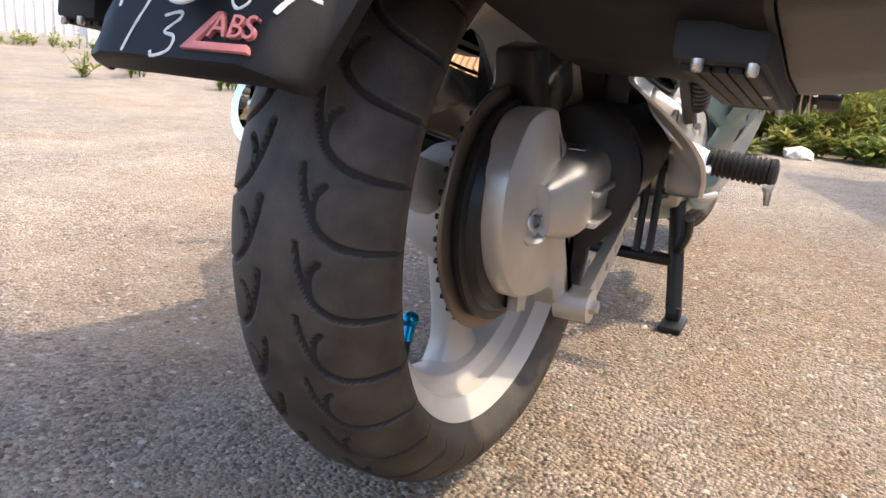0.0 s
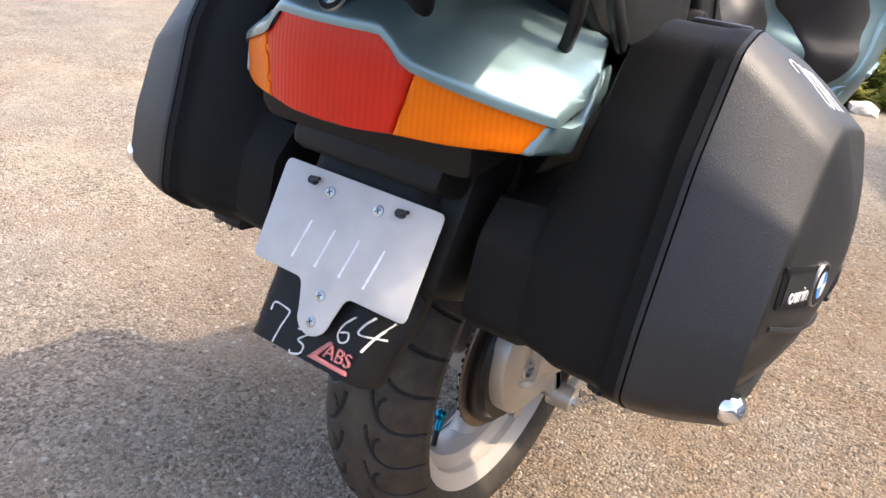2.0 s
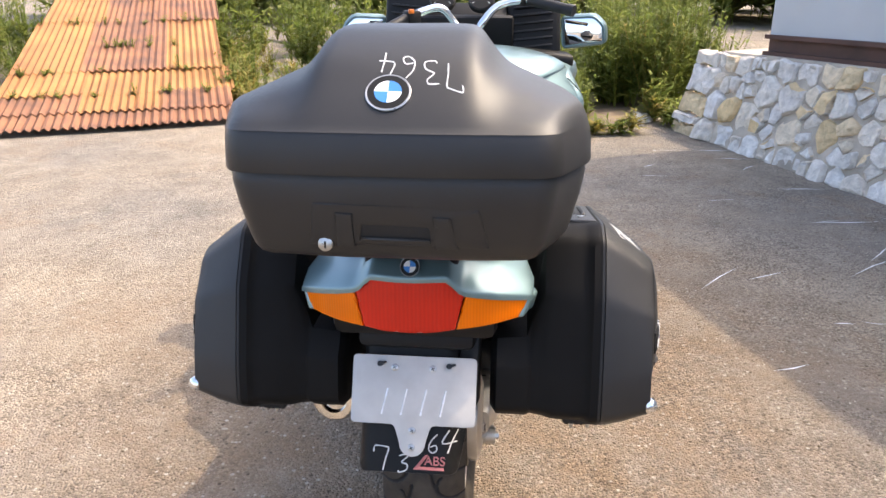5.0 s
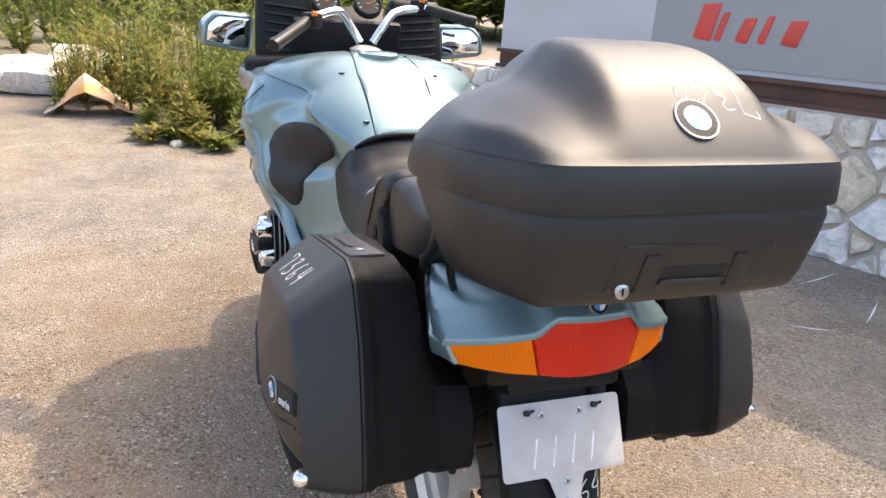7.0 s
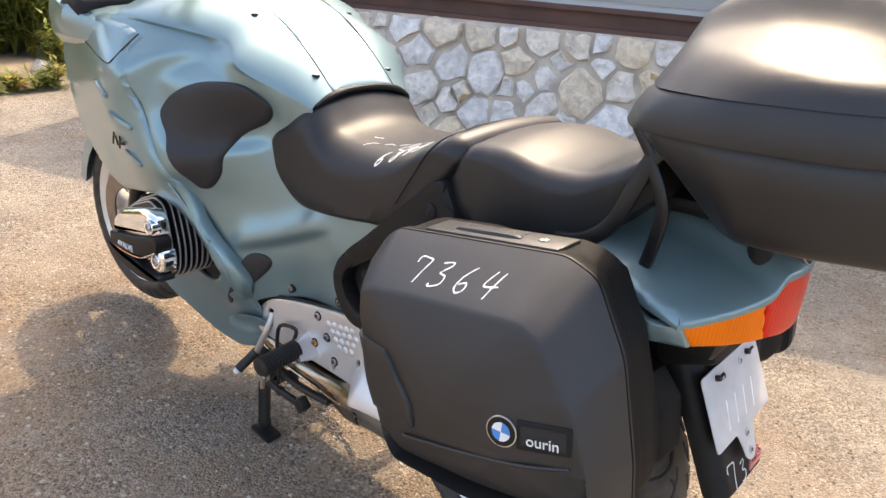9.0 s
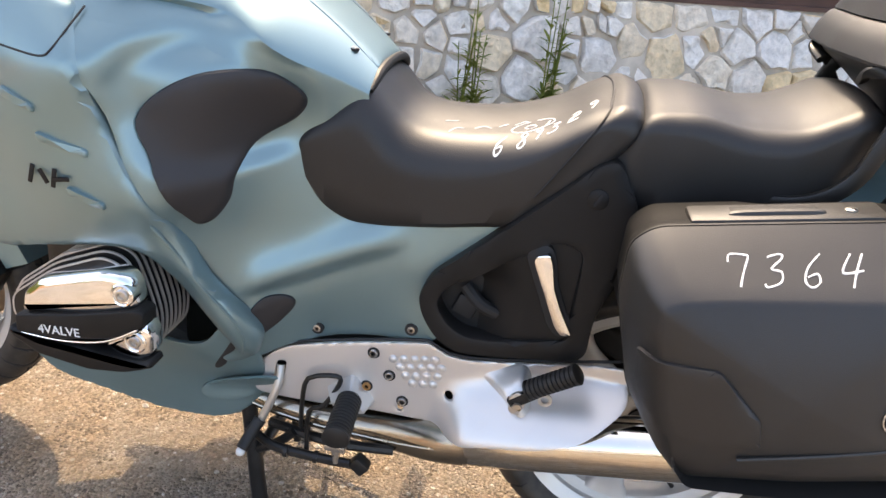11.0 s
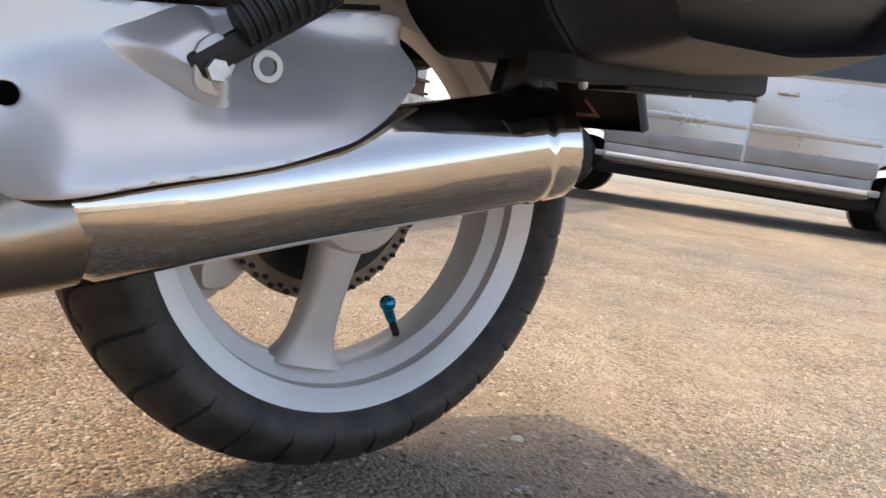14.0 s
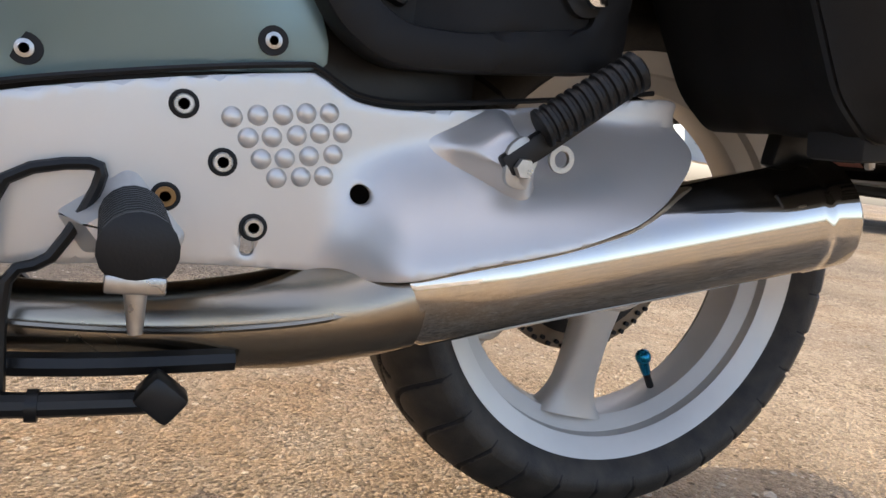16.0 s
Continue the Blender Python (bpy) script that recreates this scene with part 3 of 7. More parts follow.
def along(bm, u0, u1, z0a, z1a, h0, h1, slope=True):
    """A beam along the cabin between heights, following the wall's top."""
    rings = []
    for u in (u0, u1):
        base = wall_h(W0.y + WD.y * u) if slope else 0.0
        rings.append([on_cabin(u, base + z0a, h0), on_cabin(u, base + z1a, h0), on_cabin(u, base + z1a, h1), on_cabin(u, base + z0a, h1)])
    return loft(bm, rings)


for name, z0a, z1a, h0, h1 in (("beam_web", 0.03, 0.145, 0.0, -0.04), ("beam_flange", 0.00, 0.03, 0.05, -0.1), ("beam_flange", 0.125, 0.155, 0.05, -0.1)):
    bm = bmesh.new()
    along(bm, 0.45, WL, z0a, z1a, h0, h1)
    part(name, bm, BEAM, cabin, flat=True)
for k, (u0, u1, m_) in enumerate(((0.45, 1.95, PANEL_GREY), (1.955, 5.2, PANEL_GREY), (5.205, WL, PANEL_GREY))):
    bm = bmesh.new()
    along(bm, u0, u1, 0.155, 2.35, 0.0, -0.06)
    part("panel", bm, m_, cabin, flat=True)
bm = bmesh.new()
along(bm, 0.45, WL, 2.352, 2.42, 0.08, -2.2)
part("roof", bm, PANEL_GREY, cabin, flat=True)
bm = bmesh.new()
along(bm, 0.45, 0.51, 0.155, 2.35, -0.062, -2.2)
part("end_wall", bm, PANEL_GREY, cabin, flat=True)
bm = bmesh.new()
along(bm, 1.92, 7.5, 0.19, 1.0, 0.012, 0.003)
poster = part("sign_board", bm, PANEL_DARK, cabin, "grey printed sign board", flat=True)
# red slanted lettering and a pale mark, drawn as plain bars
rd = surface("sign_red", (0.62, 0.06, 0.04), 0.5, vary=0.1, scale=6, grain=60, bump=0.05)
for k, (w_, hgt) in enumerate(((0.17, 0.23), (0.06, 0.18), (0.11, 0.15), (0.06, 0.17), (0.14, 0.15))):
    u = 2.24 + k * 0.150
    base = wall_h(W0.y + WD.y * u) + 0.36
    bm = bmesh.new()
    o = fillet([(u, base), (u + w_ * 0.75, base - 0.015), (u + w_ * 0.75 + 0.045, base + hgt), (u + 0.045, base + hgt - 0.01)], 0.015, 3)
    slab(bm, o, lambda a, z, h: on_cabin(a, z, 0.018 + h), 0.008, 0.001)
    part("red_bar", bm, rd, cabin)
for k in range(2):
    u = 3.52 + k * 0.26
    base = wall_h(W0.y + WD.y * u) + 0.28
    for j in range(4):
        bm = bmesh.new()
        slab(bm, fillet([(u, base + 0.06 * j), (u + 0.22, base + 0.06 * j), (u + 0.235, base + 0.06 * j + 0.028), (u + 0.015, base + 0.06 * j + 0.028)], 0.008, 2), lambda a, z, h: on_cabin(a, z, 0.018 + h), 0.008, 0.001)
        part("pale_bar", bm, WHITE, cabin)
for k in range(5):
    u = 4.10 + k * 0.17
    base = wall_h(W0.y + WD.y * u) + 0.30
    bm = bmesh.new()
    slab(bm, fillet([(u, base), (u + 0.10, base), (u + 0.135, base + 0.15), (u + 0.035, base + 0.15)], 0.01, 2), lambda a, z, h: on_cabin(a, z, 0.018 + h), 0.008, 0.001)
    part("pale_bar", bm, WHITE, cabin)

# ---- rusty corrugated sheets laid as a ramp ----
ramp = tagged(new("ramp"), "ramp of rusty overlapping corrugated steel sheets", "ramp", kind="structure")
R0 = Vector((-2.55, 5.16))
RU = Vector((-2.15, -0.92)).normalized()
RV = Vector((-RU.y, RU.x))
if RV.y < 0:
    RV = -RV


def on_ramp(u, v, h):
    p = R0 + RU * u + RV * v
    return Vector((p.x, p.y, 0.02 + v * 0.20 + h))


rng = random.Random(3)
v0_ = 0.0
for row in range(5):
    depth = (0.36, 0.46, 0.72, 1.95, 2.5)[row]
    for col in range(3):
        u0, u1 = col * 0.68 - 0.1 + rng.uniform(-0.05, 0.05), (col + 1) * 0.68 + rng.uniform(-0.03, 0.04)
        n = 44
        rowsv = []
        tilt = rng.uniform(-0.004, 0.02)
        for j in range(3):
            vv = v0_ + (depth + 0.09) * j / 2 + rng.uniform(-0.015, 0.015)
            rowsv.append([on_ramp(u0 + (u1 - u0) * i / n, vv, 0.015 * math.sin(math.tau * (u0 + (u1 - u0) * i / n) / 0.076) + 0.02 * (7 - row) * 0.1 + tilt + (0.012 if j == 0 else 0)) for i in range(n + 1)])
        bm = bmesh.new()
        loft(bm, rowsv, closed=False)
        bmesh.ops.solidify(bm, geom=bm.faces[:], thickness=0.003)
        part("corrugated_sheet", bm, RUST_DARK if row == 0 or (row == 1 and col != 1) or rng.random() < 0.2 else RUST, ramp)
    v0_ += depth

# ---- far fence ----
fence = thing("sheet_fence", "white ribbed sheet metal fence far across the yard", "fence", "structure")
bm = bmesh.new()
n = 300
fa, fb = Vector((-21.0, 4.0)), Vector((-12.5, 16.0))
fd = (fb - fa).normalized()
fn_ = Vector((-fd.y, fd.x))
rows = []
for z in (0.25, 2.6):
    rows.append([Vector((*(fa.lerp(fb, i / n) + fn_ * (0.035 if i % 4 < 2 else -0.035)), z)) for i in range(n + 1)])
loft(bm, rows, closed=False)
bmesh.ops.solidify(bm, geom=bm.faces[:], thickness=0.01)
part("sheet", bm, FENCE, fence, flat=True)
for k in range(6):
    p = fa.lerp(fb, k / 5)
    bm = bmesh.new()
    block(bm, (0.1, 0.1, 2.7), pose(p.x + 0.12, p.y - 0.1, 1.33), 0.01)
    part("post", bm, PANEL_GREY, fence)

# ---- weeds ----


def blade(vs, fs, base, tip, w, droop, r):
    """A narrow leaf of three quads that bends over."""
    o = len(vs)
    d = tip - base
    sidev = Vector((-d.y, d.x, 0.0))
    if sidev.length < 1e-4:
        sidev = Vector((1, 0, 0))
    sidev.normalize()
    for t, ww in ((0, 0.6), (0.4, 1.0), (0.75, 0.7), (1.0, 0.08)):
        p = base + d * t + Vector((0, 0, -droop * t * t))
        vs.append(p + sidev * w * ww)
        vs.append(p - sidev * w * ww)
    for k in range(3):
        fs.append((o + 2 * k, o + 2 * k + 1, o + 2 * k + 3, o + 2 * k + 2))


def stem(vs, fs, a, b, r):
    o = len(vs)
    for p, q in ((a, r), (b, r * 0.4)):
        for k in range(3):
            vs.append(p + Vector((q * math.cos(2.1 * k), q * math.sin(2.1 * k), 0)))
    for k in range(3):
        j = (k + 1) % 3
        fs.append((o + k, o + j, o + 3 + j, o + 3 + k))


def weed(vs, fs, base, h, spread, leaf, rr, count):
    for k in range(count):
        a = rr.random() * math.tau
        lean = rr.random() ** 1.3 * spread
        top = base + Vector((math.cos(a) * lean, math.sin(a) * lean, h * rr.uniform(0.55, 1.05)))
        stem(vs, fs, base, top, 0.004 + 0.003 * h)
        for j in range(int(8 + 14 * h)):
            t = rr.uniform(0.15, 1.0)
            p = base.lerp(top, t)
            b = rr.random() * math.tau
            L = leaf * rr.uniform(0.5, 1.3) * (1.25 - 0.7 * t)
            blade(vs, fs, p, p + Vector((math.cos(b) * L, math.sin(b) * L, L * rr.uniform(0.1, 0.9))), L * 0.11, L * 0.3, rr)


def weed_patch(name, label, spots, material, seed):
    vs, fs = [], []
    rr = random.Random(seed)
    for x, y, z, h, sp, leaf, c in spots:
        weed(vs, fs, Vector((x, y, z)), h, sp, leaf, rr, c)
    me = bpy.data.meshes.new(name)
    me.from_pydata([v[:] for v in vs], [], fs)
    me.materials.append(material)
    ob = new(name, me)
    return tagged(ob, label, "weeds", kind="stuff")


rng = random.Random(21)
green, dry = [], []
for k in range(330):
    x = rng.uniform(-1.5, 1.75)
    edge_y = interp(x, [-1.5, -0.8, -0.3, 0.1, 0.6, 1.05, 1.7], [5.3, 4.95, 4.55, 4.85, 4.85, 5.0, 5.35])
    y = edge_y + rng.random() ** 1.3 * 3.9
    if 0.85 < x < 1.42 and 5.15 < y < 6.4:
        continue
    front = step01((y - edge_y) / 1.2)
    if x < -0.8 and y < 6.1:
        continue
    h = (0.16 + 0.62 * front) * rng.uniform(0.5, 1.3)
    (dry if rng.random() < 0.2 + (0.3 if x < -0.3 else 0) else green).append((x, y, 0.0, h, h * 0.45, 0.10 + 0.05 * rng.random(), 7))
for k in range(90):
    x, y = rng.uniform(1.0, 2.3), rng.uniform(6.2, 8.5)
    green.append((x, y, 0.0, rng.uniform(0.6, 1.3), 0.4, 0.14, 8))
for k in range(150):
    x, y = rng.uniform(-9.5, 2.5), rng.uniform(9.0, 14.0)
    green.append((x, y, 0.0, rng.uniform(0.5, 1.6), 0.5, 0.2, 7))
for k in range(36):
    p = on_ramp(rng.uniform(0.1, 2.4), rng.choice((0.82, 1.54, 1.54, 2.4, 3.4)) + rng.uniform(-0.05, 0.05), 0.01)
    green.append((p.x, p.y, p.z, rng.uniform(0.06, 0.16), 0.10, 0.06, 5))
for k in range(80):
    p = on_ramp(rng.choice((rng.uniform(-1.0, -0.05), rng.uniform(-0.5, -0.05), rng.uniform(3.6, 4.4))), rng.uniform(0.4, 6.5), -0.03)
    (dry if rng.random() < 0.45 else green).append((p.x, p.y, 0.0, rng.uniform(0.2, 0.55), 0.3, 0.11, 7))
for k in range(8):
    u = rng.uniform(0.1, 6.0)
    p = on_wall(u, 0.0, 0.06)
    green.append((p.x, p.y, 0.0, rng.uniform(0.08, 0.2), 0.12, 0.10, 4))
for u in (4.42, 4.5, 4.95, 5.0):
    p = on_wall(u, 0.0, 0.10)
    green.append((p.x, p.y, 0.0, 0.95, 0.13, 0.11, 4))
for k in range(160):
    t = rng.random()
    p = fa.lerp(fb, t) + Vector((rng.uniform(0.3, 1.6), rng.uniform(-1.4, 0.2)))
    green.append((p.x, p.y, 0.0, rng.uniform(0.15, 0.5), 0.3, 0.16, 4))
for k in range(40):
    green.append((rng.uniform(-8.0, -6.0), rng.uniform(7.0, 10.0), 0, rng.uniform(0.2, 0.7), 0.35, 0.13, 7))
for k in range(16):
    p = R0 + RU * (2.12 + 0.38 * rng.random()) + RV * (0.35 + 2.4 * rng.random())
    green.append((p.x, p.y, 0.0, rng.uniform(0.18, 0.46), rng.uniform(0.06, 0.14), rng.uniform(0.04, 0.07), 10))
weed_patch("weeds", "green weeds and tall grass along the yard edge", green, LEAF, 5)
weed_patch("dry_weeds", "yellowed weeds among the green growth", dry, LEAF_DRY, 6)

# backdrop of woods that closes the yard
vs, fs = [], []
rr = random.Random(31)
for k in range(520):
    a = rr.uniform(radians(20), radians(127))
    d = rr.uniform(17, 26)
    base = Vector((math.cos(a) * d, 2 + math.sin(a) * d, 0))
    weed(vs, fs, base, rr.uniform(1.5, 4.5), 1.2, 0.9, rr, 2)
me = bpy.data.meshes.new("far_bushes")
me.from_pydata([v[:] for v in vs], [], fs)
me.materials.append(LEAF)
tagged(new("far_bushes", me), "far green bushes behind the yard", "bushes", kind="stuff")

# muddy hollow between the weeds, pale rubble
bm = bmesh.new()
o = catmull([(0.86, 5.30), (1.08, 5.22), (1.32, 5.5), (1.40, 6.1), (1.22, 6.8), (0.92, 6.5), (0.82, 5.8)], 4, True)
slab(bm, o, lambda u, v, h: Vector((u, v, 0.010 + h)), 0.012, 0.006)
tagged(part("mud_hollow", bm, DIRT), "brown muddy hollow between the weeds", "mud", kind="structure")


def rubble(x, y, size, seed, label="pale lump of rubble among the weeds"):
    r = random.Random(seed)
    bm = bmesh.new()
    bmesh.ops.create_icosphere(bm, subdivisions=2, radius=1)
    off = Vector((seed * 3.1, 0, 0))
    for v in bm.verts:
        v.co *= 1 + 0.45 * noise.noise(v.co * 1.3 + off) + 0.2 * noise.noise(v.co * 3 + off)
        v.co = Vector((v.co.x * size * 1.2, v.co.y * size, max(-0.3, v.co.z) * size * 0.75))
    ob = part("rubble", bm, STONE)
    ob.location = (x, y, 0.28 * size)
    return tagged(ob, label, "rubble", group="rubble by the weeds")


for k, (x, y, sz) in enumerate(((0.12, 4.76, 0.085), (-0.52, 4.80, 0.05), (1.33, 5.62, 0.09), (1.46, 5.7, 0.06), (-1.75, 7.4, 0.34), (-1.45, 7.8, 0.40), (-2.0, 8.0, 0.32))):
    rubble(x, y, sz, k + 1)
bm = bmesh.new()
rows = []
for i in range(9):
    rows.append([Vector((-1.60 + 0.085 * j, 6.0 + 0.06 * i + 0.02 * math.sin(j), 0.03 + 0.32 * step01(j / 4) * step01((9 - j) / 5) * (0.6 + 0.4 * math.sin(i * 0.8)) + 0.03 * noise.noise(Vector((i * 0.7, j * 0.7, 3))))) for j in range(11)])
loft(bm, rows, closed=False)
bmesh.ops.solidify(bm, geom=bm.faces[:], thickness=0.006)
tagged(part("plastic_sheet", bm, PLASTIC_BAG), "crumpled orange and white plastic sheet lying by the weeds", "plastic sheet")

# ---- silver car parked behind ----
car = thing("parked_car", "silver estate car with a side step bar, parked across the yard", "car")
CAR_M = pose(3.064, -5.423, 0.290, 0, 0, -147.8)
CAR_S = CAR_M @ Matrix.Translation((0.12, 0, 0)) @ Matrix.Diagonal((1.12, 1.0, 1.0, 1.0))
# local x runs along the car, local y away from its near side, z up
def car_ring(outline, y):
    return [CAR_S @ Vector((p[0], y, p[1])) for p in outline]


lower = fillet([(-2.2, 0.34), (-1.75, 0.32), (-1.70, 0.62), (-1.36, 0.72), (-1.03, 0.62), (-0.98, 0.32), (0.98, 0.32), (1.03, 0.62), (1.36, 0.72), (1.70, 0.62), (1.75, 0.34), (2.25, 0.38), (2.3, 0.85), (2.2, 1.16), (1.2, 1.30), (-1.2, 1.30), (-2.15, 1.24), (-2.28, 0.8)], 0.06, 3)
bm = bmesh.new()
loft(bm, [car_ring(inset(lower, 0.05), 0.0), car_ring(inset(lower, 0.015), -0.03 + 0.02), car_ring(lower, 0.03), car_ring(lower, 1.67), car_ring(inset(lower, 0.04), 1.72)])
part("body", bm, CAR, car, "silver painted body")
cabin_o = fillet([(-1.9, 1.26), (1.25, 1.26), (0.75, 1.74), (-1.7, 1.80)], 0.12, 4)
bm = bmesh.new()
loft(bm, [car_ring(inset(cabin_o, 0.03), 0.10), car_ring(cabin_o, 0.14), car_ring(cabin_o, 1.55), car_ring(inset(cabin_o, 0.03), 1.6)])
part("greenhouse", bm, GLASS_DARK, car)
for a, b in ((-1.02, 0.075), (0.085, 1.02)):
    bm = bmesh.new()
    o = fillet([(a, 0.50), (b, 0.50), (b, 1.26), (a, 1.26)], 0.03, 3)
    slab(bm, o, lambda u, v, h: CAR_S @ Vector((u, -0.022 + 0.03 * abs(v - 0.85) - h, v)), 0.03, 0.006)
    d = part("door", bm, CAR, car)
    bm = bmesh.new()
    slab(bm, fillet([(a + 0.01, 0.505), (b - 0.01, 0.505), (b - 0.01, 0.64), (a + 0.01, 0.64)], 0.01, 2), lambda u, v, h: CAR_S @ Vector((u, -0.030 - h, v)), 0.03, 0.004)
    part("lower_cladding", bm, CAR_LOW, d, "grey lower door cladding")
    bm = bmesh.new()
    slab(bm, fillet([(a + 0.01, 0.775), (b - 0.01, 0.775), (b - 0.01, 0.835), (a + 0.01, 0.835)], 0.01, 2), lambda u, v, h: CAR_S @ Vector((u, -0.032 - h, v)), 0.03, 0.008)
    part("moulding", bm, CAR, d)
    bm = bmesh.new()
    block(bm, (0.16, 0.03, 0.03), CAR_S @ Matrix.Translation(((a + b) / 2 - 0.25, -0.04, 1.12)), 0.01)
    part("door_handle", bm, CAR, d)
bm = bmesh.new()
block(bm, (2.0, 0.12, 0.17), CAR_S @ Matrix.Translation((0.0, 0.02, 0.415)), 0.03)
part("sill", bm, CAR_LOW, car)
bm = bmesh.new()
block(bm, (1.98, 0.10, 0.045), CAR_S @ Matrix.Translation((0.0, -0.10, 0.385)), 0.015)
part("step_bar", bm, PLATE, car, "brushed metal side step bar")
for e in (-1.0, 1.0):
    bm = bmesh.new()
    block(bm, (0.09, 0.11, 0.055), CAR_S @ Matrix.Translation((e, -0.10, 0.385)), 0.015)
    part("step_end", bm, CAR_LOW, car)
bm = bmesh.new()
block(bm, (3.9, 1.3, 0.12), CAR_S @ Matrix.Translation((0, 0.86, 0.30)), 0.03)
part("underside", bm, DARK, car)
for ex2 in (-1.36, 1.36):
    for ey2, sg in ((0.10, -1), (1.60, 1)):
        wh = new("wheel")
        wh.parent = car
        m_ = CAR_M @ Matrix.Translation((ex2 * 1.12 + 0.12, ey2, 0.32)) @ pose(0, 0, 0, 90, 0, 0)
        bm = bmesh.new()
        lathe(bm, [(0.20, -0.10), (0.29, -0.105), (0.318, -0.09), (0.32, 0.0), (0.318, 0.09), (0.29, 0.105), (0.20, 0.10)], m_, 40)
        part("tyre", bm, RUBBER, wh)
        bm = bmesh.new()
        lathe(bm, [(0.215, -0.107 * -sg * -1), (0.20, 0.112 * -sg), (0.17, 0.09 * -sg), (0.05, 0.10 * -sg), (0.0, 0.105 * -sg)], m_, 40)
        rimc = part("rim", bm, WHEEL, wh)
        for k in range(8):
            bm = bmesh.new()
            block(bm, (0.045, 0.11, 0.012), m_ @ pose(0, 0, 0, 0, 0, 45 * k) @ Matrix.Translation((0, 0.125, 0.094 * -sg)), 0.006)
            part("spoke", bm, WHEEL, wh)


# ---- the motorcycle ----
bike = thing("motorcycle", "teal touring motorcycle with black luggage cases, standing on its centre stand", "motorcycle")
REAR, FRONT = (0.004, 0.036, 0.343), (0.0, 1.605, 0.350)


def sub(name, parent=None):
    ob = new(name)
    ob.parent = parent or bike
    return ob


# wheels
def tread_tyre(c, r_out, r_rim, half, lip, rows, per, parent, label, turn):
    """A tyre whose curved grooves are cut into its tread: one tile of the pattern, repeated round the wheel."""
    h, pitch = half, math.tau * r_out / rows
    lines = [([(0.22, 0.026), (0.26, 0.008), (0.36, -0.014), (0.52, -0.030), (0.74, -0.038), (0.985, -0.040)], 0.0040),
             ([(0.40, -0.020), (0.37, -0.006), (0.40, 0.006), (0.46, 0.012)], 0.0036)]
    nv = 96
    xs = np.linspace(-h, h, nv + 1)
    ar = np.arange(per) * pitch / per
    depth = np.zeros((per, nv + 1))
    for s in (-1, 1):
        for pts, wd in lines:
            q = catmull([(x * h, y, 0) for x, y in pts], 6)
            for a, b in zip(q, q[1:]):
                for sh in range(-2, 3):
                    off = sh * pitch + (0.5 * pitch if s < 0 else 0.0)
                    ax, ay, bx, by = s * a.x, a.y + off, s * b.x, b.y + off
                    dx, dy = bx - ax, by - ay
                    X, Y = np.meshgrid(xs, ar)
                    t = np.clip(((X - ax) * dx + (Y - ay) * dy) / (dx * dx + dy * dy + 1e-12), 0, 1)
                    d = np.hypot(X - ax - t * dx, Y - ay - t * dy)
                    depth = np.maximum(depth, np.clip((wd - d) / 0.0020, 0, 1))
    prof = [(-lip, r_rim - 0.004), (-lip - 0.006, r_rim + 0.004), (-h * 0.985, r_rim + (r_out - r_rim) * 0.20)]
    crown = r_out - (r_out - r_rim) * 0.60 * np.abs(xs / h) ** 3.2
    radii = np.r_[[p[1] for p in prof], crown, [p[1] for p in prof[::-1]]]
    cols = np.r_[[p[0] for p in prof], xs, [-p[0] for p in prof[::-1]]]
    nu, nc = rows * per, len(cols)
    full = np.zeros((nu, nc))
    full[:, 3:3 + nv + 1] = np.tile(depth, (rows, 1))
    ang = np.arange(nu) * math.tau / nu + turn
    R = radii[None] - 0.0042 * full
    V = np.stack([np.broadcast_to(cols[None], R.shape) + c.x, c.y - R * np.sin(ang)[:, None], c.z - R * np.cos(ang)[:, None]], -1).reshape(-1, 3)
    i, j = np.meshgrid(np.arange(nu), np.arange(nc - 1), indexing="ij")
    i2 = (i + 1) % nu
    Fq = np.stack([i * nc + j, i * nc + j + 1, i2 * nc + j + 1, i2 * nc + j], -1).reshape(-1, 4)
    me = bpy.data.meshes.new("tyre")
    me.from_pydata(V.tolist(), [], Fq.tolist())
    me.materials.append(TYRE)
    me.materials.append(GROOVE_SHADE)
    # deeply cut faces take the darker rubber that paints groove shade
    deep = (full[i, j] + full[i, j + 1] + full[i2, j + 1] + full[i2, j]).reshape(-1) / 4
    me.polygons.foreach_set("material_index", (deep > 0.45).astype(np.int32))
    me.polygons.foreach_set("use_smooth", np.ones(len(Fq), dtype=bool))
    ob = new("tyre", me)
    ob.parent = parent
    return tagged(ob, label)


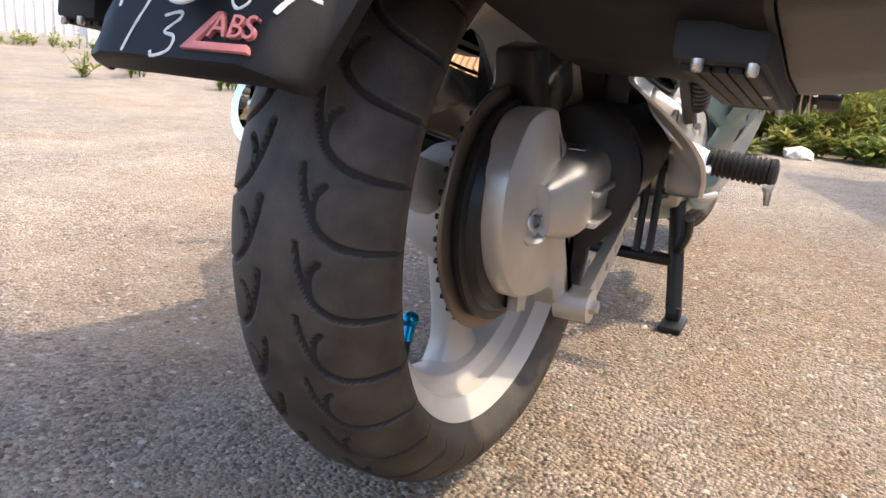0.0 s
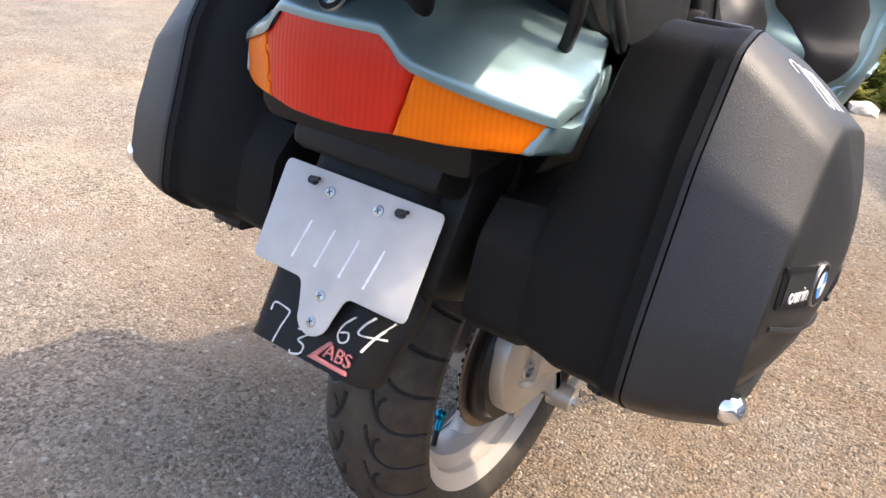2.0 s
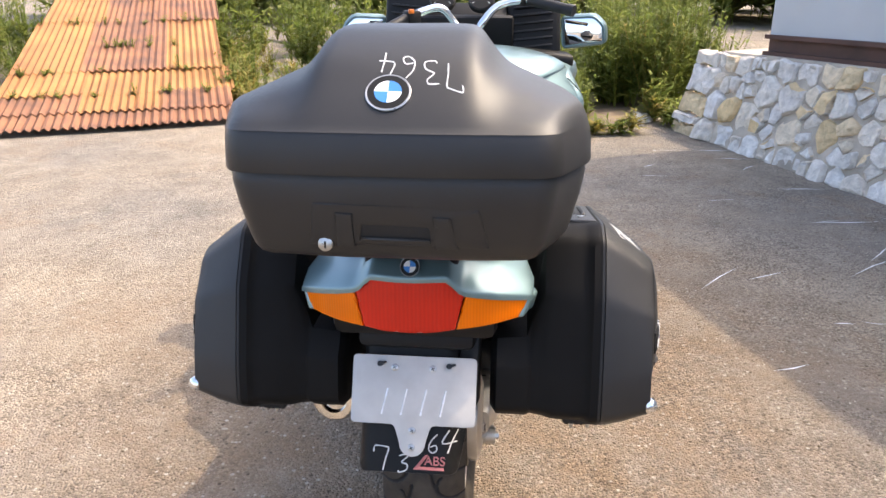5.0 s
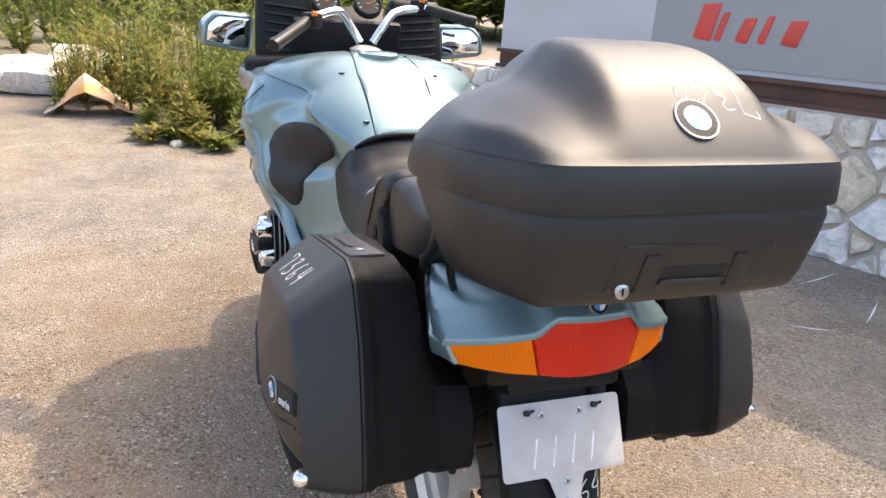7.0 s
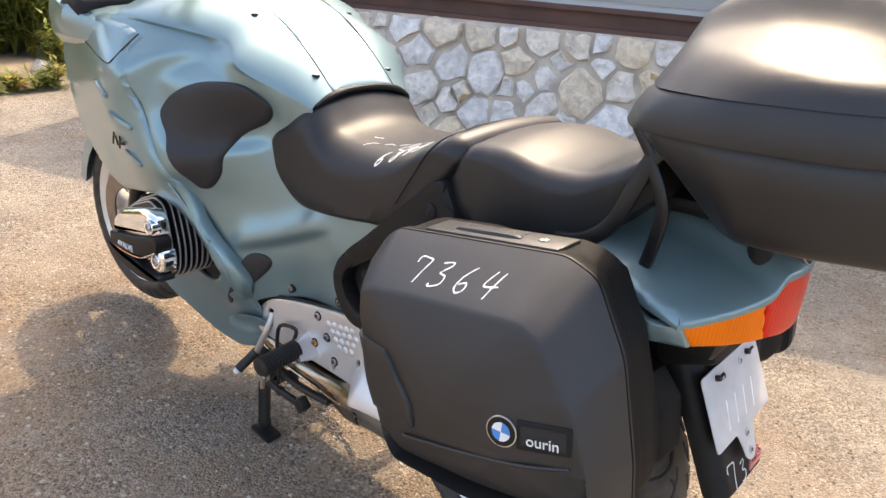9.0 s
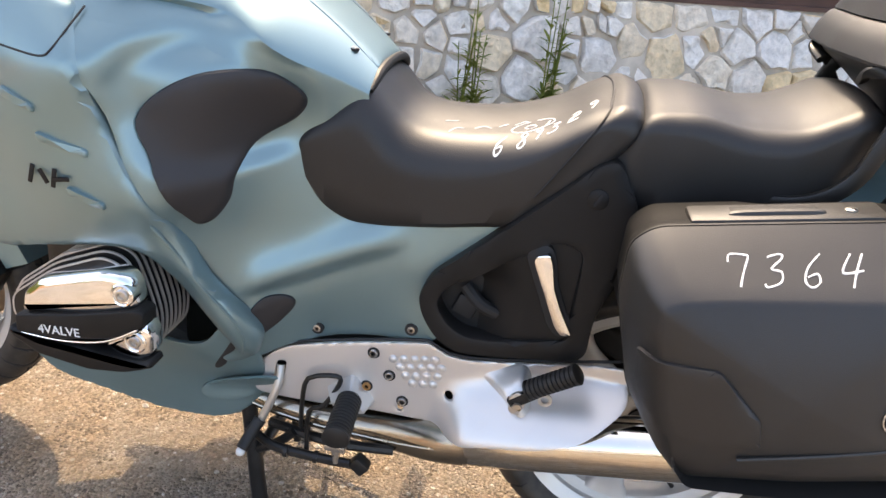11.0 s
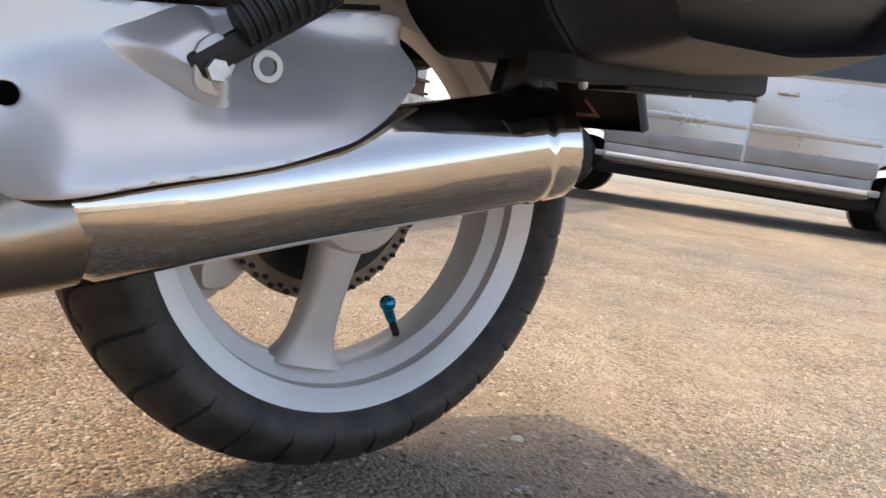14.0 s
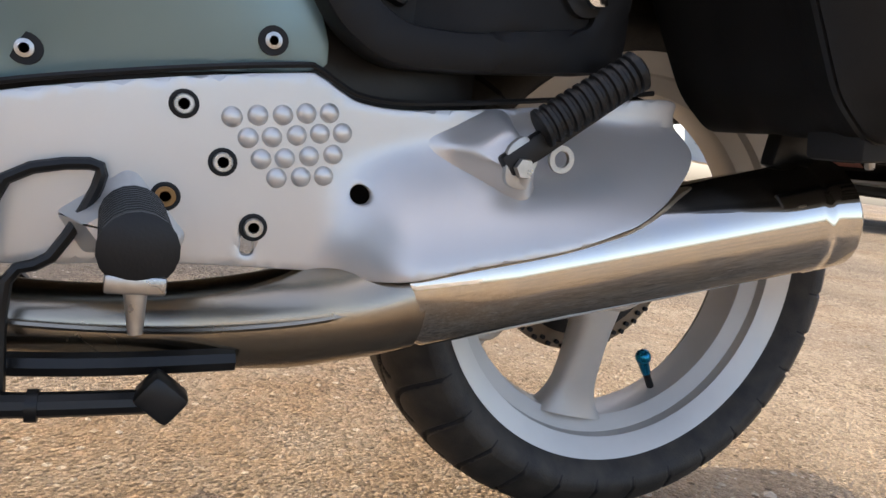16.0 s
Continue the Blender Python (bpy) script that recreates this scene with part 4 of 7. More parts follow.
def wheel(centre, r_out, r_rim, half, lip, n_spokes, turn, name, label):
    c = Vector(centre)
    w = sub(name)
    axis = Matrix.Translation(c) @ pose(0, 0, 0, 0, 90, 0)
    rows = 32
    tread_tyre(c, r_out, r_rim, half, lip, rows, 52 if half > 0.07 else 26, w, label, turn)
    # rim: barrel, polished lips, hub, spokes
    rim = sub("rim", w)
    bm = bmesh.new()
    half_prof = [(r_rim - 0.004, lip - 0.003), (r_rim - 0.013, lip - 0.007), (r_rim - 0.022, lip - 0.013), (r_rim - 0.0235, lip - 0.020), (r_rim - 0.025, lip - 0.026), (r_rim - 0.036, lip - 0.032), (r_rim - 0.043, lip - 0.037), (r_rim - 0.045, lip * 0.25)]
    prof = [(r, -x) for r, x in half_prof] + [(r_rim - 0.046, 0)] + half_prof[::-1] + [(r_rim - 0.012, 0)]
    lathe(bm, prof + prof[:1], axis, 96, cap=False)
    part("barrel", bm, WHEEL, rim)
    for s in (-1, 1):
        bm = bmesh.new()
        lathe(bm, [(r_rim - 0.024, s * (lip - 0.013)), (r_rim - 0.008, s * (lip - 0.001)), (r_rim - 0.001, s * (lip + 0.003)), (r_rim + 0.001, s * (lip - 0.002))], axis, 96, cap=False)
        part("rim_lip", bm, RIMLIP, rim, "bare machined aluminium lip")
    bm = bmesh.new()
    lathe(bm, [(0.028, -0.045), (0.060, -0.042), (0.066, -0.034), (0.070, -0.02), (0.070, 0.03), (0.055, 0.05), (0.0285, 0.05)], axis, 48)
    part("hub", bm, WHEEL, rim)
    bm = bmesh.new()
    lathe(bm, [(0.030, -0.052), (0.030, -0.045)], axis, 32)
    part("axle_cap", bm, DARK, rim)
    for k in range(n_spokes):
        a0 = math.tau * k / n_spokes + turn
        bm = bmesh.new()
        rings = []
        for i in range(15):
            t = i / 14
            rad = 0.055 + (r_rim - 0.043 - 0.055) * t
            wd = 0.031 - 0.006 * math.sin(math.pi * min(1.0, t * 1.1)) + 0.020 * max(0.0, (t - 0.66) / 0.34) ** 2.6
            dp = 0.025 - 0.005 * t + 0.006 * max(0.0, (t - 0.75) / 0.25) ** 2
            sec = []
            for q in range(20):
                an = math.tau * q / 20
                u, v = (math.copysign(abs(f(an)) ** 0.55, f(an)) for f in (math.cos, math.sin))
                sec.append(c + pose(0, 0, 0, math.degrees(a0), 0, 0).to_3x3() @ Vector((-0.012 + v * dp * (1.0 - 0.25 * abs(u) ** 3), u * wd, -rad)))
            rings.append(sec)
        part("spoke", loft(bm, rings), WHEEL, rim)
    return w


rear_wheel = wheel(REAR, 0.322, 0.246, 0.086, 0.062, 3, radians(9), "rear_wheel", "worn dusty rear tyre with curved grooves")
front_wheel = wheel(FRONT, 0.298, 0.226, 0.060, 0.048, 5, radians(20), "front_wheel", "dusty front tyre")
# valve with a blue anodised cap
bm = bmesh.new()
v0 = Vector((0.000, -0.066, 0.171))
v1 = Vector((-0.008, -0.042, 0.205))
tube(bm, [v0, v0.lerp(v1, 0.5), v1], 0.005, 10)
valve = part("valve", bm, RUBBER, rear_wheel)
bm = bmesh.new()
bmesh.ops.create_uvsphere(bm, u_segments=16, v_segments=10, radius=0.0105, matrix=Matrix.Translation(v1 + Vector((-0.001, 0.003, 0.009))))
cyl(bm, v0.lerp(v1, 0.6), v1 + Vector((0, 0.002, 0.004)), 0.0062, 0.0072, 14)
part("valve_cap", bm, VALVE, valve, "bright blue round valve cap")

# rear brake disc and final drive on the right
DX = Matrix.Translation(Vector(REAR)) @ pose(0, 0, 0, 0, 90, 0)
brake = sub("rear_brake_disc")
bm = bmesh.new()
lathe(bm, [(0.095, 0.048), (0.139, 0.048), (0.140, 0.0505), (0.139, 0.053), (0.095, 0.053)], DX, 72, cap=False)
part("disc", bm, DISC, brake)
bm = bmesh.new()
lathe(bm, [(0.050, 0.040), (0.116, 0.040), (0.116, 0.058), (0.126, 0.060), (0.126, 0.066), (0.116, 0.068), (0.112, 0.078), (0.06, 0.08)], DX, 72)
part("carrier", bm, BLACK_STEEL, brake)
hole = None
for ringr, cnt, off in ((0.1305, 36, 0.0), (0.1355, 36, 0.087)):
    for k in range(cnt):
        a = math.tau * k / cnt + off
        p = Vector((0.0535, REAR[1] + ringr * math.cos(a), REAR[2] + ringr * math.sin(a)))
        if hole is None:
            bm = bmesh.new()
            cyl(bm, (-0.0062, 0, 0), (0.0003, 0, 0), 0.0032, seg=8)
            hole = part("drilled_hole", bm, DARK, brake)
            hole.location = p
        else:
            q = hole.copy()
            scene.collection.objects.link(q)
            q.location = p

drive = sub("final_drive")
bm = bmesh.new()
F0 = Vector((0.0, 0.045, 0.345))
outline = fillet([(-0.045, 0.425), (-0.022, 0.452), (0.012, 0.462), (0.062, 0.462), (0.078, 0.436), (0.115, 0.412), (0.160, 0.405), (0.165, 0.34), (0.148, 0.292), (0.176, 0.238), (0.172, 0.206), (0.142, 0.205), (0.105, 0.245), (0.045, 0.246), (-0.012, 0.258), (-0.052, 0.295), (-0.070, 0.345), (-0.066, 0.395)], 0.022, 5)
rings = []
for x, d in ((0.070, 0.004), (0.073, 0.0), (0.100, 0.0), (0.1045, 0.002), (0.1065, 0.006), (0.112, 0.020), (0.1145, 0.030)):
    rings.append([Vector((x, p[0], p[1])) for p in inset(outline, d)])
part("housing", loft(bm, rings), CAST, drive, "cast aluminium final drive housing")
bm = bmesh.new()
rings = []
for t in range(13):
    f = t / 12
    g = step01(f * 2.2)
    rz, rx = 0.030 + 0.016 * g, 0.052 * (0.62 + 0.38 * g)
    cz = 0.356 + 0.016 * f
    sec = []
    for k in range(28):
        a = math.tau * k / 28
        e = 0.50
        sec.append(Vector((0.098 + rx * math.copysign(abs(math.cos(a)) ** e, math.cos(a)), 0.000 + 0.146 * f, cz + rz * math.copysign(abs(math.sin(a)) ** e, math.sin(a)))))
    rings.append(sec)
part("pinion_housing", loft(bm, rings), CAST, drive)
for zz in (0.337, 0.372):
    bm = bmesh.new()
    block(bm, (0.018, 0.070, 0.008), pose(0.148, 0.112, zz, 6, 0, 0), 0.003)
    part("rib", bm, CAST, drive)
bm = bmesh.new()
block(bm, (0.030, 0.026, 0.0015), pose(0.112, 0.105, 0.4165, 5, 0, 10), 0.0006)
part("casting_mark", bm, BOLT, drive)
bm = bmesh.new()
block(bm, (0.008, 0.034, 0.026), pose(0.100, 0.030, 0.440, 0, -18, 0), 0.003)
part("horn_rib", bm, CAST, drive)
mb = Matrix.Translation((0.1165, -0.010, 0.347)) @ pose(0, 0, 0, 0, 78, -18)
bm = bmesh.new()
lathe(bm, [(0.027, -0.012), (0.0265, 0.0), (0.024, 0.0022), (0.021, 0.0008), (0.0165, -0.004), (0.0, -0.005)], mb, 32)
part("filler_boss", bm, CAST, drive)
bm = bmesh.new()
lathe(bm, [(0.013, -0.005), (0.013, 0.002), (0.0115, 0.0035), (0.0075, 0.0035), (0.0068, -0.001), (0.0, -0.001)], mb, 20)
lathe(bm, [(0.0155, -0.005), (0.0155, -0.001), (0.013, -0.001)], mb, 6)
part("filler_plug", bm, BOLT, drive)
bm = bmesh.new()
cyl(bm, (0.092, 0.025, 0.234), (0.092, 0.025, 0.252), 0.0115, seg=6)
part("drain_plug", bm, BOLT, drive)
bm = bmesh.new()
cyl(bm, (0.098, 0.158, 0.212), (0.142, 0.158, 0.212), 0.0235, 0.022, 24)
part("torque_arm_lug", bm, CAST, drive)
bm = bmesh.new()
cyl(bm, (0.138, 0.158, 0.212), (0.151, 0.158, 0.212), 0.010, 0.0095, 6)
part("torque_arm_bolt", bm, BOLT, drive)
arm = sub("torque_arm")
bm = bmesh.new()
ho = [ring_outline(0.20 + k * 0.034, 0.2285 + k * 0.0185, 0.0062, 12) for k in range(5)]
shell(bm, fillet([(0.15, 0.220), (0.36, 0.333), (0.372, 0.312), (0.166, 0.190), (0.140, 0.196)], 0.010), lambda u, v, h: Vector((0.136 + h, u, v)), 0.02, 0.014, 0.002, ho)
part("arm", bm, CAST, arm, "drilled aluminium torque arm")
bm = bmesh.new()
rings = []
for i in range(13):
    f = i / 12
    r = 0.082 + (0.008 if i % 3 == 1 else -0.006) - 0.006 * f
    rings.append([Vector((0.10 + r * 0.86 * math.cos(a), 0.140 + 0.080 * f, 0.372 + 0.012 * f + r * math.sin(a))) for a in (math.tau * k / 28 for k in range(28))])
part("rubber_boot", loft(bm, rings), RUBBER, drive, "ribbed black rubber boot")
swing = sub("swingarm")
bm = bmesh.new()
tube(bm, [(0.10, 0.205, 0.383), (0.10, 0.34, 0.40), (0.085, 0.46, 0.42), (0.05, 0.56, 0.42)], lambda t: 0.073 - 0.012 * t, 24)
part("arm", bm, BLACK_STEEL, swing)
caliper = sub("rear_brake_caliper")
bm = bmesh.new()
block(bm, (0.07, 0.11, 0.06), pose(0.045, 0.125, 0.475, 28, 0, 0), 0.012, 3)
part("body", bm, BLACK_STEEL, caliper)
bm = bmesh.new()
block(bm, (0.05, 0.05, 0.075), pose(0.06, 0.055, 0.49, 10, 0, 0), 0.008, 2)
part("bracket", bm, BLACK_STEEL, caliper)
bm = bmesh.new()
tube(bm, [(0.07, 0.13, 0.50), (0.09, 0.17, 0.54), (0.10, 0.24, 0.56), (0.09, 0.32, 0.54)], 0.006, 8)
part("brake_hose", bm, RUBBER, caliper)
mono = sub("rear_shock")
bm = bmesh.new()
tube(bm, [(0.0 + 0.034 * math.cos(a), 0.43 + 0.034 * math.sin(a), 0.42 + 0.19 * a / 44) for a in np.linspace(0, 44, 150)], 0.005, 6, 0)
part("spring", bm, BLACK_STEEL, mono)
# inner rear mudguard, dark, over the tyre
guard = sub("rear_mudguard")
bm = bmesh.new()
rings = []
for i in range(15):
    a = radians(-28 + 118 * i / 14)
    r = 0.375
    y, z = REAR[1] + r * math.sin(-a) * -1.0, REAR[2] + r * math.cos(a)
    sec = [(-0.115, -0.05), (-0.10, 0.0), (0, 0.012), (0.10, 0.0), (0.115, -0.05), (0.10, -0.045), (0.09, -0.006), (0, 0.006), (-0.09, -0.006), (-0.10, -0.045)]
    rings.append([Vector((u, y + math.sin(a) * v, z + math.cos(a) * v)) for u, v in sec])
part("inner_guard", loft(bm, rings), PLASTIC, guard)

# plate carrier, mud flap and plate
PLATE_TOP, PLATE_BOT = Vector((0, -0.297, 0.692)), Vector((0, -0.353, 0.580))
PD = (PLATE_BOT - PLATE_TOP).normalized()
PN = Vector((0, PD.z, -PD.y))
if PN.y > 0:
    PN = -PN


def on_plate(u, v, h):
    """u across, v down from the plate's top edge, h out of it."""
    return PLATE_TOP + Vector((u, 0, 0)) + PD * v + PN * h


FLAP_T, FLAP_B = on_plate(0, -0.06, -0.018), Vector((0, -0.381, 0.493))
FD = (FLAP_B - FLAP_T).normalized()
FL = (FLAP_B - FLAP_T).length
FN = Vector((0, FD.z, -FD.y))
if FN.y > 0:
    FN = -FN


def on_flap(u, v, h):
    back = 0.035 * step01((abs(u) - 0.070) / 0.035) if abs(u) > 0.070 else 0.0
    return FLAP_T + Vector((u - 0.011, 0, 0)) + FD * v + FN * (h - back)


flap = sub("mud_flap")
bm = bmesh.new()
shell(bm, fillet([(-0.090, 0.0), (0.118, 0.0), (0.112, FL * 0.62), (0.094, FL), (-0.090, FL)], 0.012), on_flap, 0.014, 0.012, 0.004)
part("flap", bm, PLASTIC, flap, "black plastic mud flap with chalk marks")
for sz_, at_ in (((0.040, 0.09, 0.20), (0.098, -0.225, 0.665)), ((0.030, 0.08, 0.18), (-0.075, -0.225, 0.67))):
    bm = bmesh.new()
    block(bm, sz_, pose(*at_, -27, 0, 0), 0.012)
    part("side_wall", bm, PLASTIC, flap)
bm = bmesh.new()
block(bm, (0.215, 0.10, 0.085), pose(0.003, -0.250, 0.735, -24, 0, 0), 0.014)
part("upper_carrier", bm, PLASTIC, flap)

plate = sub("number_plate_blank")
bm = bmesh.new()
W2 = 0.115
tab = [(W2, 0), (W2, 0.125), (0.034, 0.125)] + [(0.024 * math.cos(a) + 0.001, 0.158 + 0.024 * math.sin(a)) for a in np.linspace(0.0, math.pi, 13)] + [(-0.034, 0.125), (-W2, 0.125), (-W2, 0)]
slab(bm, fillet(tab, 0.009, 3), on_plate, 0.002, 0.0008)
part("plate", bm, ALU_PLATE, plate, "blank bare metal plate")
for u, v in ((-0.037, 0.022), (0.034, 0.022), (0.0, 0.135), (0.0, 0.166)):
    bm = bmesh.new()
    lathe(bm, [(0.0068, 0.0), (0.0066, 0.0014), (0.004, 0.0024), (0.0005, 0.0027)], Matrix.Translation(on_plate(u, v, 0)) @ PN.to_track_quat("Z", "Y").to_matrix().to_4x4(), 18)
    s = part("screw", bm, BOLT, plate)
    for a in (30, 120):
        bm = bmesh.new()
        block(bm, (0.0075, 0.0014, 0.0008), Matrix.Translation(on_plate(u, v, 0.0024)) @ PN.to_track_quat("Z", "Y").to_matrix().to_4x4() @ pose(0, 0, 0, 0, 0, a), 0)
        part("slot", bm, DARK, s)
for u, v in ((-0.064, 0.016), (0.064, 0.016)):
    bm = bmesh.new()
    cyl(bm, on_plate(u, v, -0.002), on_plate(u, v, 0.008), 0.0055, 0.005, 10)
    cyl(bm, on_plate(u, v, 0.005), on_plate(u + 0.012, v - 0.004, 0.009), 0.003, 0.0022, 8)
    part("retaining_clip", bm, BLACK_STEEL, plate)


def write(digits, place, u0, v0, dirs, size, parent, gap=0.72, r=0.0018, sizes=None):
    """Chalk digits along dirs[0], their up along dirs[1]."""
    (ax, ay), (bx, by) = dirs
    u, v = u0, v0
    for i, d in enumerate(digits):
        s = size * (sizes[i] if sizes else 1)
        for st in DIGITS[d]:
            part("chalk_stroke", chalk([(u + (x * ax + y * bx) * s, v + (x * ay + y * by) * s) for x, y in st], place, r), CHALK, parent)
        u, v = u + ax * size * gap, v + ay * size * gap


# rubbed-out number on the bare plate, as plain bars
for u in (-0.058, -0.022, 0.014, 0.050):
    part("rubbed_bar", chalk([(u + 0.010, 0.060), (u + 0.005, 0.084), (u, 0.108)], on_plate, 0.0022), CHALK_FAINT, plate)
write("7", on_flap, -0.060, FL - 0.004, ((1, 0), (0, -1)), 0.044, flap, r=0.0016)
write("3", on_flap, -0.014, FL - 0.0025, ((1, 0), (0, -1)), 0.033, flap, r=0.0016)
write("6", on_flap, 0.040, FL - 0.040, ((1, 0), (0, -1)), 0.034, flap, r=0.0016)
write("4", on_flap, 0.064, FL - 0.040, ((1, 0), (0.1, -1)), 0.042, flap, r=0.0016)


def letters(name, text, size, material, parent, m, depth=0.0015):
    cu = bpy.data.curves.new(name, "FONT")
    cu.body, cu.size, cu.extrude, cu.align_x, cu.align_y = text, size, depth, "CENTER", "CENTER"
    tmp = bpy.data.objects.new(name, cu)
    scene.collection.objects.link(tmp)
    bpy.context.view_layer.update()
    me = bpy.data.meshes.new_from_object(tmp.evaluated_get(bpy.context.evaluated_depsgraph_get()))
    bpy.data.objects.remove(tmp)
    bpy.data.curves.remove(cu)
    me.transform(m)
    me.materials.clear()
    me.materials.append(material)
    ob = new(name, me)
    ob.parent = parent
    return ob


badge = sub("abs_badge", flap)
fm = Matrix((Vector((1, 0, 0)), -FD, FN)).transposed().to_4x4()
bm = bmesh.new()
slab(bm, fillet([(0.014, FL - 0.009), (0.072, FL - 0.009), (0.070, FL - 0.0145), (0.026, FL - 0.0145), (0.042, FL - 0.036), (0.036, FL - 0.036)], 0.001, 2), lambda u, v, h: on_flap(u, v, h + 0.003), 0.004, 0.0006)
part("bar", bm, RED, badge)
letters("lettering", "ABS", 0.023, RED, badge, Matrix.Translation(on_flap(0.054, FL - 0.025, 0.002)) @ fm, 0.0018)

# roundels: plain quartered discs
def roundel(parent, at, normal, r, up=Vector((0, 0, 1))):
    q = normal.normalized()
    x = up.cross(q).normalized()
    y = q.cross(x)
    m = Matrix((x, y, q)).transposed().to_4x4()
    m.translation = at
    o = sub("roundel", parent)
    bm = bmesh.new()
    lathe(bm, [(r, -0.001), (r, 0.0014), (r * 0.97, 0.0022), (r * 0.92, 0.0020)], m, 40)
    part("rim", bm, BOLT, o)
    bm = bmesh.new()
    lathe(bm, [(r * 0.91, 0.0), (r * 0.91, 0.0023), (r * 0.6, 0.0026)], m, 40)
    part("field", bm, PLASTIC, o, "black enamel ring")
    for k in range(4):
        bm = bmesh.new()
        pts = [Vector((0, 0))] + [Vector((r * 0.60 * math.cos(a), r * 0.60 * math.sin(a))) for a in np.linspace(k * math.pi / 2, (k + 1) * math.pi / 2, 9)]
        loft(bm, [[m @ Vector((p.x, p.y, h)) for p in pts] for h in (0.001, 0.0031)])
        part("quarter", bm, BLUE if k % 2 == 0 else WHITE, o)
    return o


# tail cowl and lights
def tail_y(x, z):
    return -0.374 + 0.098 * (abs(x) / 0.207) ** 2.0 + 0.10 * max(0.0, z - 0.84)


def on_tail(u, v, h):
    return Vector((u, tail_y(u, v) - h, v))


def light_top(x):
    a = abs(x)
    return 0.878 - 0.029 * step01((a - 0.060) / 0.036) - 0.036 * max(0, a - 0.096) / 0.111


tail = sub("tail_section")
light = sub("tail_light", tail)
def tail_lens(name, outline, material, label):
    pts = []
    for p, q in zip(outline, outline[1:] + outline[:1]):
        n_ = max(1, int(math.hypot(q[0] - p[0], q[1] - p[1]) / 0.012))
        pts += [Vector(p).lerp(Vector(q), k / n_) for k in range(n_)]
    bm = bmesh.new()
    shell(bm, pts, on_tail, 0.008, 0.02, 0.004)
    return part(name, bm, material, light, label)


tail_lens("red_lens", [(-0.079, 0.7805), (-0.04, 0.778), (0.04, 0.778), (0.079, 0.7805), (0.0955, 0.849), (0.078, 0.858), (0.064, 0.877), (-0.064, 0.877), (-0.078, 0.858), (-0.0955, 0.849)], LENS_RED, "red tail light lens")
for s in (-1, 1):
    tail_lens("amber_lens", [(s * 0.081, 0.7805), (s * 0.13, 0.778), (s * 0.186, 0.777), (s * 0.197, 0.792), (s * 0.207, 0.813), (s * 0.0975, 0.848)][::s], AMBER, "amber indicator lens")


def cowl_place(u, v, h):
    """u across, v forward from the light's top edge."""
    x = u
    rear = tail_y(x, light_top(x))
    rise = interp(v, [0, 0.03, 0.08, 0.16, 0.30], [0.0, 0.020, 0.040, 0.052, 0.058])
    crown = 1 - 0.55 * (abs(x) / 0.22) ** 2
    return Vector((x, rear - 0.004 + v * (1 - 0.15 * abs(x) / 0.2), light_top(x) + 0.004 + rise * crown + h))


bm = bmesh.new()
xs = np.linspace(-0.212, 0.212, 41)
o = [(x, 0.0) for x in xs] + [(0.214, 0.06), (0.20, 0.14), (0.17, 0.26), (-0.17, 0.26), (-0.20, 0.14), (-0.214, 0.06)]
shell(bm, o, cowl_place, 0.012, 0.006, 0.004)
part("cowl", bm, PAINT, tail, "teal painted tail cowl")
for s in (-1, 1):
    bm = bmesh.new()
    shell(bm, fillet([(-0.278, 0.809), (-0.232, 0.806), (-0.10, 0.835), (-0.03, 0.83), (-0.03, 0.79), (-0.12, 0.772), (-0.24, 0.772), (-0.292, 0.776)], 0.006), lambda u, v, h: Vector((s * (0.206 + 0.35 * (u + 0.278) * (1 if u < -0.235 else 0) + (0.015 - 0.30 * (u + 0.235) if u >= -0.235 else 0.0) - 0.25 * max(0.0, 0.80 - v) + h), u, v)), 0.02, 0.01, 0.004)
    part("cowl_side", bm, PAINT, tail)
    bm = bmesh.new()
    cyl(bm, (s * 0.062, -0.315, 0.885), (s * 0.062, -0.31, 0.985), 0.020, 0.018, 16)
    part("case_mount", bm, PLASTIC, tail)
roundel(tail, Vector((0.004, -0.363, 0.897)), Vector((0, -0.86, 0.5)), 0.017)
bm = bmesh.new()
block(bm, (0.30, 0.30, 0.10), pose(0, -0.17, 0.80, 6, 0, 0), 0.02)
part("under_tray", bm, PLASTIC, tail)

# luggage rack with grab rails
rack = sub("luggage_rack")
bm = bmesh.new()
block(bm, (0.24, 0.36, 0.025), pose(0.006, -0.28, 0.955, -4, 0, 0), 0.008)
part("rack_plate", bm, PLASTIC, rack)
for s in (-1, 1):
    bm = bmesh.new()
    flat_bar(bm, [(s * 0.150, 0.00, 0.852), (s * 0.176, -0.06, 0.862), (s * 0.185, -0.105, 0.884), (s * 0.186, -0.137, 0.920), (s * 0.184, -0.155, 0.970), (s * 0.178, -0.176, 1.030), (s * 0.165, -0.205, 1.050), (s * 0.12, -0.230, 1.040)], 0.026, 0.013)
    flat_bar(bm, [(s * 0.180, -0.172, 1.020), (s * 0.184, -0.196, 0.985), (s * 0.183, -0.206, 0.950), (s * 0.176, -0.198, 0.895), (s * 0.160, -0.185, 0.850)], 0.020, 0.012)
    flat_bar(bm, [(s * 0.180, -0.172, 1.028), (s * 0.172, -0.140, 1.062), (s * 0.14, -0.122, 1.060), (s * 0.10, -0.13, 1.045)], 0.018, 0.012)
    part("grab_rail", bm, BLACK_STEEL, rack)

